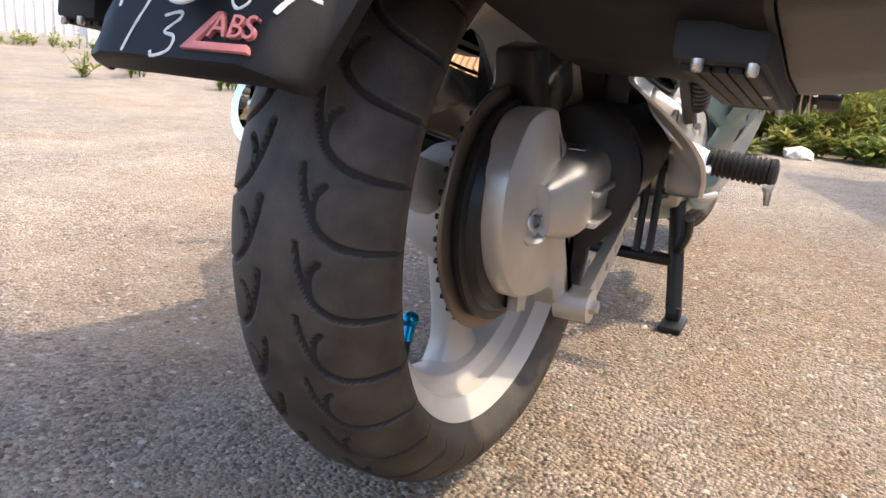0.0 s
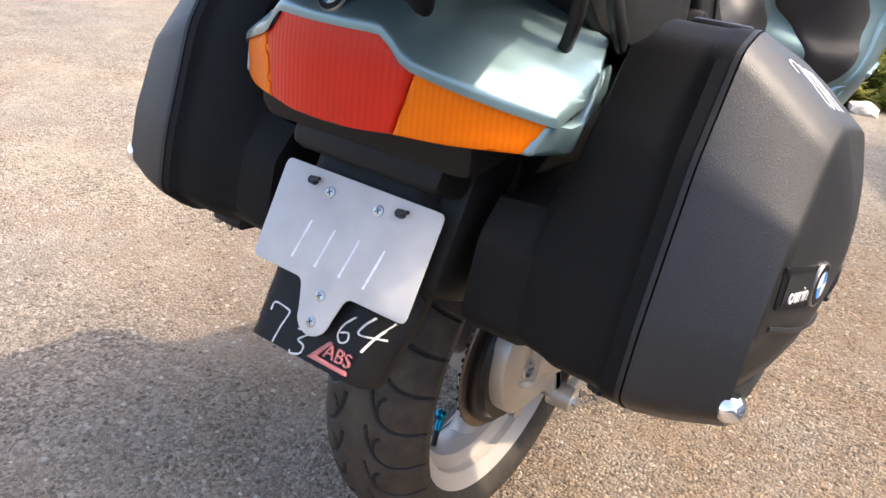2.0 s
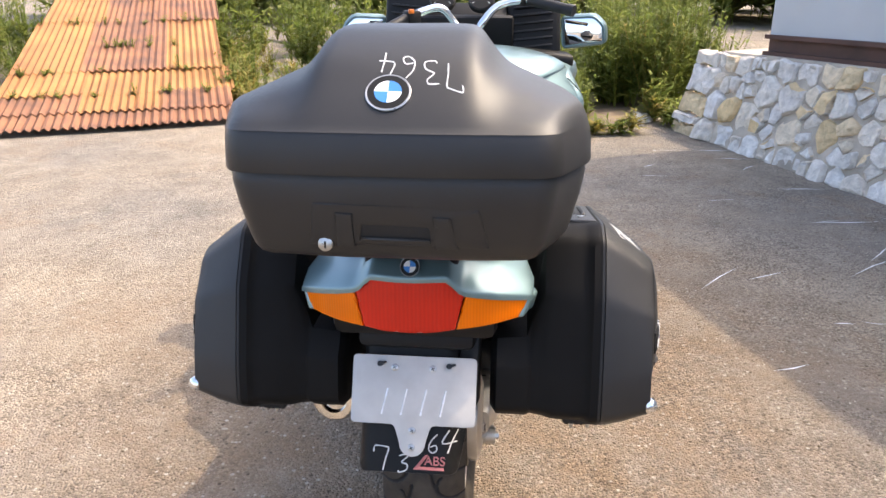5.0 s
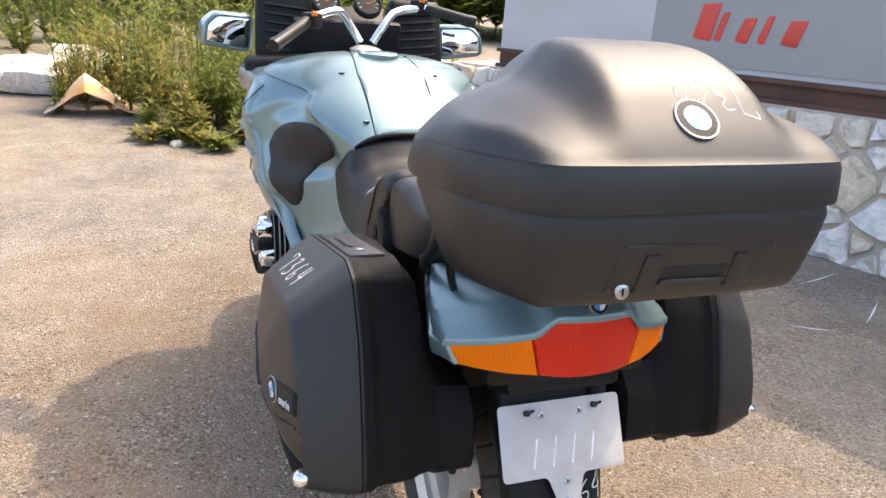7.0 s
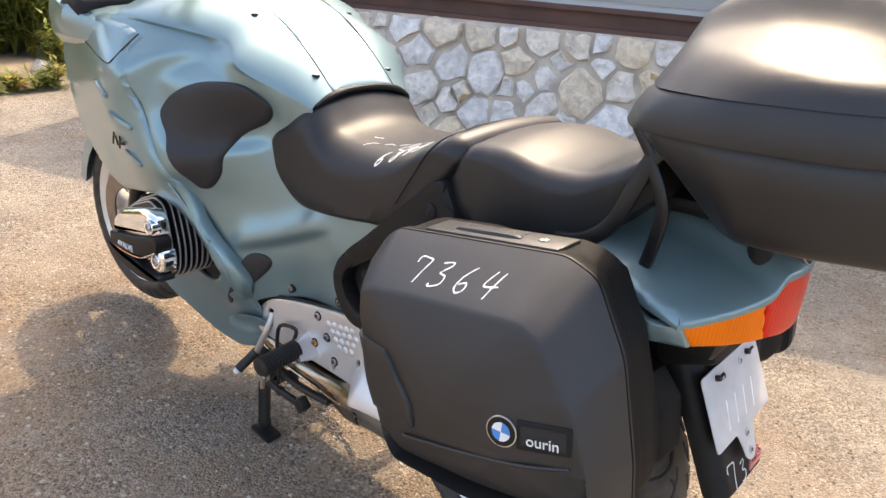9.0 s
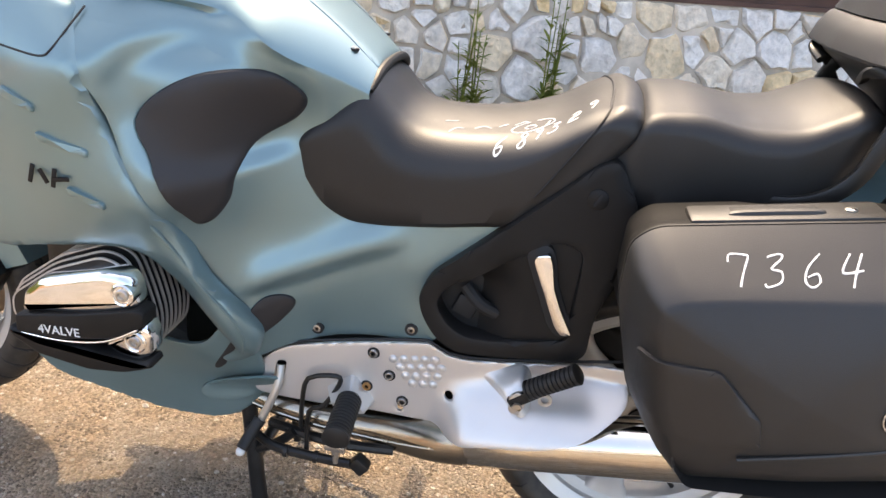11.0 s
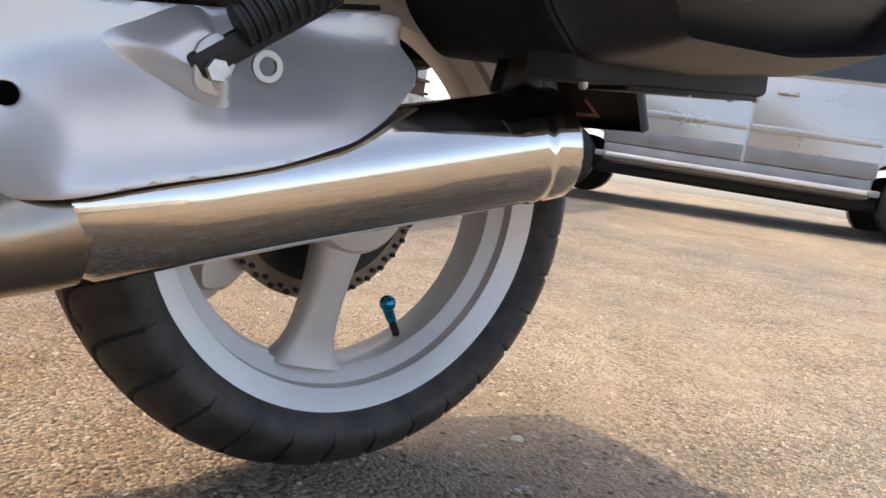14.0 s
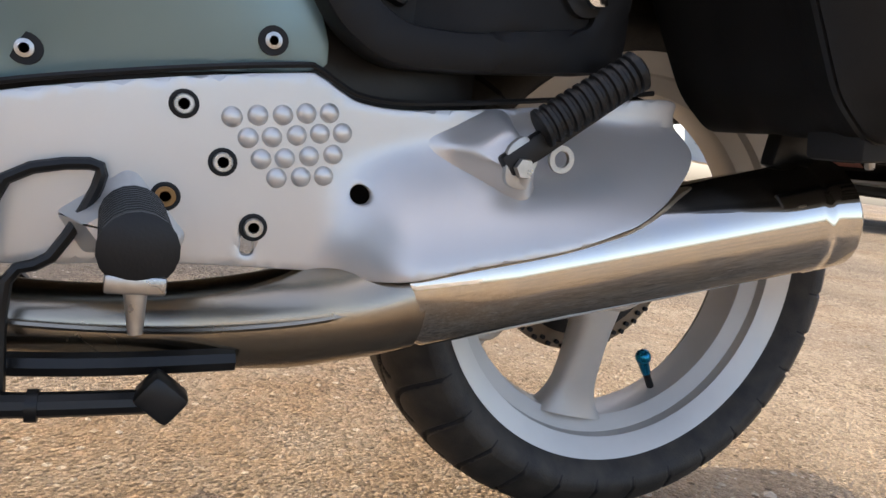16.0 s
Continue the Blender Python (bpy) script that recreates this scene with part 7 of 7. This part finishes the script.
    slab(bm, lv, lambda u, v, h: Vector((s * (0.208 - 0.006 * step01((0.66 - v) / 0.06) + h), u, v)), 0.022, 0.003)
    part("seat_lever", bm, CHROME, cover, "polished chrome lever")
    # near-black plate behind the lever, in place of the slot's shade
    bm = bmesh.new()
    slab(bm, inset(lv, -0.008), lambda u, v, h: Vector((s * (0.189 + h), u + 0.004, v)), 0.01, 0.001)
    part("lever_slot_shade", bm, DARK, cover)
    bm = bmesh.new()
    lathe(bm, [(0.0165, -0.004), (0.0165, 0.002), (0.014, 0.0035), (0.0, 0.0035)], Matrix.Translation((s * 0.190, 0.218, 0.826)) @ pose(0, 0, 0, 0, 90 * s, 0), 24)
    cap_ = part("cover_bolt", bm, PLASTIC, cover)
    bm = bmesh.new()
    block(bm, (0.002, 0.005, 0.022), pose(s * 0.1935, 0.218, 0.826, 25, 0, 0), 0)
    part("slot", bm, DARK, cap_)

    # rear foot rest, folded up along the plate
    def ribbed(a, b, r0, n, nm, par):
        a, b = Vector(a), Vector(b)
        ax = (b - a).normalized()
        m = Matrix.Translation(a) @ ax.to_track_quat("Z", "X").to_matrix().to_4x4()
        L = (b - a).length
        prof = [(r0 * 0.7, 0)]
        for k in range(n):
            z0 = L * k / n
            prof += [(r0 * 0.86, z0 + L / n * 0.08), (r0, z0 + L / n * 0.22), (r0, z0 + L / n * 0.62), (r0 * 0.86, z0 + L / n * 0.8)]
        prof += [(r0 * 1.02, L), (r0 * 1.04, L + 0.006), (r0 * 0.7, L + 0.010)]
        bm = bmesh.new()
        lathe(bm, prof, m, 18)
        return part(nm, bm, RUBBER, par)
    rp = sub("rear_foot_rest")
    ribbed((s * 0.210, 0.272, 0.474), (s * 0.226, 0.200, 0.532), 0.0180, 11, "rubber", rp)
    bm = bmesh.new()
    block(bm, (0.014, 0.135, 0.022), Matrix.Translation((s * 0.205, 0.245, 0.480)) @ pose(0, 0, 0, -38.5, 0, 0), 0.004)
    part("rubber_back", bm, RUBBER, rp)
    # cast bracket: a teardrop that swells out of the plate and ends in two ears with a pin
    tear = catmull([(0.352, 0.449), (0.325, 0.470), (0.292, 0.489), (0.272, 0.482), (0.262, 0.452), (0.262, 0.424), (0.278, 0.412), (0.305, 0.424)], 5, True)
    mid_ = Vector((0.283, 0.450))
    bm = bmesh.new()
    rings = []
    for k, h in ((1.0, -0.004), (0.99, 0.002), (0.90, 0.007), (0.74, 0.018), (0.58, 0.030), (0.46, 0.036), (0.36, 0.037)):
        rings.append([Vector((s * (plate_x(u, v) + 0.002 + h * (0.35 + 0.65 * step01((0.350 - u) / 0.06))), u, v)) for u, v in (mid_.lerp(Vector(p[:2]), k) for p in tear)])
    part("bracket", loft(bm, rings), PLATE, rp)
    for du in (-0.011, 0.011):
        bm = bmesh.new()
        ear = fillet([(0.298, 0.424), (0.276, 0.420), (0.268, 0.452), (0.284, 0.470), (0.300, 0.456)], 0.008, 3)
        slab(bm, ear, lambda u, v, h, du=du: Vector((s * (0.200 + du + h), u, v)), 0.006, 0.001)
        part("ear", bm, CAST, rp)
    bm = bmesh.new()
    cyl(bm, (s * 0.176, 0.284, 0.440), (s * 0.218, 0.284, 0.440), 0.0065, seg=14)
    cyl(bm, (s * 0.214, 0.284, 0.440), (s * 0.219, 0.284, 0.440), 0.0095, 0.0085, 6)
    part("hinge_pin", bm, BOLT, rp)
    bm = bmesh.new()
    lathe(bm, [(0.0075, -0.004), (0.0120, -0.004), (0.0125, 0.001), (0.0075, 0.001)], Matrix.Translation((s * 0.196, 0.238, 0.452)) @ pose(0, 0, 0, 0, 90 * s, 0), 24, cap=False)
    part("stop_ring", bm, CAST, rp)
    # front foot rest
    fr = sub("front_foot_rest")
    bm = bmesh.new()
    br = fillet([(0.642, 0.362), (0.594, 0.400), (0.585, 0.398), (0.545, 0.352), (0.548, 0.340), (0.62, 0.330)], 0.006, 3)
    rings = [[Vector((s * 0.150, u, v)) for u, v in br], [Vector((s * 0.160, u, v)) for u, v in inset(br, 0.003)], [Vector((s * 0.200, u - 0.006 + (u - 0.59) * -0.2, v - (v - 0.36) * 0.3)) for u, v in inset(br, 0.008)]]
    part("bracket", loft(bm, rings), PLATE, fr)
    ribbed((s * 0.190, 0.586, 0.368), (s * 0.290, 0.580, 0.362), 0.0235, 12, "rubber", fr)
    bm = bmesh.new()
    block(bm, (0.016, 0.036, 0.012), pose(s * 0.290, 0.580, 0.340, 0, 0, 0), 0.002)
    cyl(bm, (s * 0.290, 0.580, 0.338), (s * 0.292, 0.578, 0.308), 0.0075, 0.0045, 12)
    part("feeler_pin", bm, BOLT, fr)


foot_side(-1)
foot_side(1)

# ---- exhaust on the left ----
ex = sub("exhaust")
A, B = Vector((-0.160, 0.365, 0.316)), Vector((-0.224, -0.030, 0.430))
ax = (B - A).normalized()
bm = bmesh.new()
prof = [(0.030, 0.0), (0.046, 0.002), (0.0525, 0.012), (0.0535, 0.10), (0.0540, 0.395), (0.0555, 0.398), (0.0558, 0.404), (0.0545, 0.407), (0.0543, 0.412), (0.0555, 0.415), (0.055, 0.436), (0.050, 0.441), (0.035, 0.442), (0.03, 0.43)]
lathe(bm, prof, Matrix.Translation(A) @ ax.to_track_quat("Z", "X").to_matrix().to_4x4(), 56)
part("silencer", bm, STEEL, ex, "polished stainless silencer with scuffs")
bm = bmesh.new()
rings = []
path = catmull([(-0.05, 0.94, 0.31), (-0.09, 0.82, 0.280), (-0.112, 0.68, 0.270), (-0.118, 0.56, 0.268), (-0.134, 0.47, 0.280), (-0.150, 0.41, 0.297), (-0.162, 0.355, 0.3185)], 5)
for i, c in enumerate(path):
    f = i / (len(path) - 1)
    rz, rx = 0.030 + 0.016 * step01((f - 0.35) / 0.4) + 0.0068 * step01((f - 0.8) / 0.2), 0.036 + 0.0168 * step01((f - 0.5) / 0.4)
    rings.append([c + Vector((rx * math.cos(a), 0, rz * math.sin(a))) for a in (math.tau * k / 28 for k in range(28))])
part("front_pipe", loft(bm, rings), BURNT, ex, "heat-stained collector pipe")
bm = bmesh.new()
tube(bm, [p + Vector((-0.047 - 0.0, 0, 0.006)) for p in path[6:-2]], 0.0028, 6, 0)
part("weld_seam", bm, BURNT, ex)
bm = bmesh.new()
block(bm, (0.02, 0.05, 0.12), pose(-0.205, -0.02, 0.53, 8, 0, 0), 0.004)
part("hanger", bm, BLACK_STEEL, ex)

# ---- stands and levers ----
cs = sub("centre_stand")
for s in (-1, 1):
    bm = bmesh.new()
    tube(bm, [(s * 0.105, 0.82, 0.285), (s * 0.122, 0.80, 0.17), (s * 0.142, 0.775, 0.03)], 0.0165, 12)
    part("leg", bm, BLACK_STEEL, cs)
    bm = bmesh.new()
    block(bm, (0.046, 0.075, 0.014), pose(s * 0.146, 0.762, 0.011, 6, 0, 0), 0.004)
    block(bm, (0.030, 0.028, 0.034), pose(s * 0.142, 0.775, 0.030, 0, 0, 0), 0.006)
    part("foot", bm, BLACK_STEEL, cs)
    bm = bmesh.new()
    tube(bm, [(s * 0.128, 0.785, 0.16), (s * 0.150, 0.735, 0.205), (s * 0.155, 0.70, 0.245)], 0.010, 10)
    part("brace", bm, BLACK_STEEL, cs)
bm = bmesh.new()
cyl(bm, (-0.13, 0.792, 0.135), (0.13, 0.792, 0.135), 0.013)
part("cross_bar", bm, BLACK_STEEL, cs)
bm = bmesh.new()
tube(bm, [(-0.150, 0.80, 0.232), (-0.180, 0.74, 0.222), (-0.190, 0.66, 0.222), (-0.194, 0.565, 0.226)], 0.0095, 10)
for y in (0.64, 0.70):
    cyl(bm, (-0.1895, y, 0.2215), (-0.1895, y + 0.008, 0.2215), 0.0125, seg=12)
part("pedal_bar", bm, BLACK_STEEL, cs)
bm = bmesh.new()
block(bm, (0.028, 0.034, 0.028), pose(-0.194, 0.556, 0.230, 40, 0, 0), 0.005)
part("pedal_pad", bm, BLACK_STEEL, cs)
for x in (0.06, 0.085, -0.08):
    bm = bmesh.new()
    tube(bm, [(x, 0.72, 0.16), (x, 0.74, 0.33)], 0.008, 8, 0)
    part("spring", bm, BLACK_STEEL, cs)
ss = sub("side_stand")
bm = bmesh.new()
tube(bm, [(-0.165, 0.685, 0.265), (-0.172, 0.682, 0.330), (-0.172, 0.672, 0.385), (-0.172, 0.618, 0.402), (-0.172, 0.612, 0.385), (-0.172, 0.640, 0.330), (-0.172, 0.668, 0.310), (-0.178, 0.668, 0.225)], 0.0048, 8, 3)
part("wire_loop", bm, BLACK_STEEL, ss)
bm = bmesh.new()
tube(bm, [(-0.13, 0.76, 0.235), (-0.165, 0.62, 0.245), (-0.16, 0.50, 0.25)], 0.010, 8)
part("stand_arm", bm, BLACK_STEEL, ss)
gl = sub("gear_lever")
bm = bmesh.new()
tube(bm, [(-0.145, 0.735, 0.385), (-0.160, 0.735, 0.350), (-0.172, 0.755, 0.290), (-0.176, 0.775, 0.245)], 0.008, 10)
part("shaft", bm, CAST, gl)
bm = bmesh.new()
tube(bm, [(-0.174, 0.764, 0.272), (-0.190, 0.775, 0.250), (-0.214, 0.785, 0.225)], 0.0125, 12)
part("toe_rubber", bm, RUBBER, gl)
bm = bmesh.new()
bmesh.ops.create_uvsphere(bm, u_segments=12, v_segments=8, radius=0.009, matrix=pose(-0.218, 0.786, 0.222))
part("tip", bm, WHITE, gl)
bl = sub("brake_pedal")
bm = bmesh.new()
tube(bm, [(0.15, 0.60, 0.33), (0.17, 0.68, 0.29), (0.18, 0.80, 0.28)], 0.008, 8)
part("shaft", bm, CAST, bl)

# front end: fork, mudguard, inner dash, mirrors and bars
ff = sub("front_fork")
for s in (-1, 1):
    bm = bmesh.new()
    tube(bm, [(s * 0.085, 1.53, 0.36), (s * 0.09, 1.44, 0.62), (s * 0.095, 1.34, 0.90)], 0.024, 12)
    part("fork_leg", bm, BLACK_STEEL, ff)
    bm = bmesh.new()
    lathe(bm, [(0.09, 0.0), (0.152, 0.0), (0.152, 0.005), (0.09, 0.005)], Matrix.Translation((s * 0.062, FRONT[1], FRONT[2])) @ pose(0, 0, 0, 0, 90 * s, 0), 48, cap=False)
    part("brake_disc", bm, DISC, ff)
    bm = bmesh.new()
    block(bm, (0.05, 0.10, 0.07), pose(s * 0.085, 1.41, 0.43, 30, 0, 0), 0.01)
    part("caliper", bm, BLACK_STEEL, ff)
bm = bmesh.new()
rings = []
for i in range(13):
    a = radians(-70 + 150 * i / 12)
    y, z = FRONT[1] + 0.325 * math.sin(a), FRONT[2] + 0.325 * math.cos(a)
    rings.append([Vector((u, y + math.sin(a) * v, z + math.cos(a) * v)) for u, v in ((-0.078, -0.06), (-0.072, -0.01), (0, 0.01), (0.072, -0.01), (0.078, -0.06), (0.07, -0.055), (0, 0.003), (-0.07, -0.055))])
part("front_mudguard", loft(bm, rings), PAINT, ff)

dash = sub("upper_fairing")
bm = bmesh.new()
rings = []
for y, w, zt, zb in ((1.02, 0.30, 1.05, 0.96), (1.10, 0.36, 1.06, 0.96), (1.22, 0.40, 1.09, 0.95), (1.45, 0.33, 1.12, 0.9), (1.62, 0.2, 1.05, 0.85)):
    sec = []
    for k in range(24):
        a = math.tau * k / 24
        sec.append(Vector(((w - 0.02) * math.copysign(abs(math.cos(a)) ** 0.6, math.cos(a)), y, (zt + zb) / 2 + (zt - zb) / 2 * math.copysign(abs(math.sin(a)) ** 0.6, math.sin(a)))))
    rings.append(sec)
part("nose", loft(bm, rings), PAINT, dash)
for s in (-1, 1):
    bm = bmesh.new()
    block(bm, (0.19, 0.06, 0.22), pose(s * 0.221, 1.29, 1.170, -14, 0, s * 8), 0.02, 3)
    part("inner_panel", bm, PLASTIC, dash, "black inner fairing panel")
    for k in range(6):
        bm = bmesh.new()
        block(bm, (0.14, 0.022, 0.007), pose(s * 0.218, 1.243 + 0.006 * k, 1.100 + 0.027 * k, -14, s * -5, s * 8), 0.002)
        part("louvre", bm, BLACK_STEEL, dash)
    mir = sub("mirror", dash)
    mm = pose(s * 0.402, 1.325, 1.146, 0, s * -5, s * -11)
    bm = bmesh.new()
    mo = fillet([(-0.072 * s, -0.050), (0.076 * s, -0.042), (0.074 * s, 0.018), (0.042 * s, 0.052), (-0.072 * s, 0.056)], 0.016, 4)
    rings = [[mm @ Vector((p[0], y, p[1])) for p in inset(mo, d)] for y, d in ((-0.022, 0.004), (-0.026, 0.0), (-0.02, -0.006), (0.03, -0.008), (0.09, 0.012), (0.13, 0.035))]
    part("housing", loft(bm, rings), PAINT, mir)
    bm = bmesh.new()
    slab(bm, inset(mo, 0.007), lambda u, v, h: mm @ Vector((u, -0.0265 - h, v)), 0.004, 0.001)
    part("glass", bm, MIRROR, mir, "mirror glass")
bm = bmesh.new()
block(bm, (0.30, 0.14, 0.05), pose(-0.02, 1.27, 1.19, 40, 0, 0), 0.02)
part("dash_top", bm, PLASTIC, dash)
bm = bmesh.new()
block(bm, (0.36, 0.04, 0.17), pose(-0.03, 1.235, 1.125, 12, 0, 0), 0.015)
part("dash_front", bm, PLASTIC, dash)
for x in (-0.101, 0.036):
    bm = bmesh.new()
    gm = pose(x, 1.235, 1.250, 50, 0, 0)
    lathe(bm, [(0.046, 0), (0.046, 0.02), (0.042, 0.024), (0.040, 0.018), (0.0, 0.018)], gm, 32)
    g = part("gauge", bm, BLACK_STEEL, dash)
    bm = bmesh.new()
    lathe(bm, [(0.039, 0.0), (0.039, 0.0185), (0.0, 0.019)], gm, 32)
    part("dial", bm, PLASTIC, g)
    for k in range(9):
        a = radians(210 - 30 * k)
        bm = bmesh.new()
        block(bm, (0.008, 0.0016, 0.0006), gm @ Matrix.Translation((0.031 * math.cos(a), 0.031 * math.sin(a), 0.0195)) @ pose(0, 0, 0, 0, 0, math.degrees(a)), 0)
        part("tick", bm, WHITE, g)
    bm = bmesh.new()
    block(bm, (0.030, 0.0015, 0.0008), gm @ pose(0.008, 0.004, 0.0202, 0, 0, 25), 0)
    part("needle", bm, ORANGE, g)
bars = sub("handlebar")
for s in (-1, 1):
    bm = bmesh.new()
    turn = -0.10 if s < 0 else 0.05
    tube(bm, [(s * 0.02, 1.085, 1.150), (s * 0.05, 1.09, 1.195), (s * 0.09, 1.10 + turn * 0.3, 1.238), (s * 0.14, 1.10 + turn * 0.5, 1.255 if s > 0 else 1.232), (s * 0.20, 1.08 + turn * 0.7, 1.262 if s > 0 else 1.208)], 0.013, 12)
    part("bar", bm, CHROME, bars)
    bm = bmesh.new()
    a, b = (Vector((-0.200, 1.010, 1.208)), Vector((-0.300, 0.900, 1.154))) if s < 0 else (Vector((0.200, 1.115, 1.262)), Vector((0.325, 1.05, 1.235)))
    tube(bm, [a, a.lerp(b, 0.5), b], 0.0175, 14)
    part("grip", bm, RUBBER, bars)
    bm = bmesh.new()
    cyl(bm, b, b + (b - a).normalized() * 0.022, 0.0195, 0.0185, 14)
    part("bar_end", bm, BLACK_STEEL, bars)
    bm = bmesh.new()
    block(bm, (0.05, 0.05, 0.045), Matrix.Translation(a + Vector((-s * 0.018, 0.018, 0.004))) @ pose(0, 0, 0, 0, 0, s * -40), 0.01)
    part("switch_block", bm, PLASTIC, bars)
    bm = bmesh.new()
    block(bm, (0.018, 0.012, 0.014), Matrix.Translation(a + Vector((-s * 0.02, -0.012, 0.024))) @ pose(0, 0, 0, 0, 0, s * -40), 0.003)
    part("switch", bm, ORANGE, bars)
    bm = bmesh.new()
    tube(bm, [a + Vector((0, 0.06, -0.004)), a.lerp(b, 0.5) + Vector((s * 0.02, 0.055, -0.012)), b + Vector((s * 0.02, 0.045, -0.018))], 0.006, 8)
    part("lever", bm, BLACK_STEEL, bars)
    bm = bmesh.new()
    block(bm, (0.20, 0.12, 0.085), pose(s * 0.258, 1.215, 1.048, 0, s * 6, s * 4), 0.022, 3)
    part("lower_inner_panel", bm, PLASTIC, dash, "glossy black lower inner panel")
    bm = bmesh.new()
    block(bm, (0.085, 0.012, 0.026), pose(s * 0.300, 1.152, 1.040, 0, s * 6, s * 4), 0.008, 3)
    part("vent", bm, DARK, dash)
bm = bmesh.new()
lathe(bm, [(0.05, 0), (0.05, 0.03), (0.03, 0.04), (0.0, 0.04)], pose(0, 1.09, 1.10, 0, 0, 0), 24)
part("top_yoke", bm, CAST, bars)
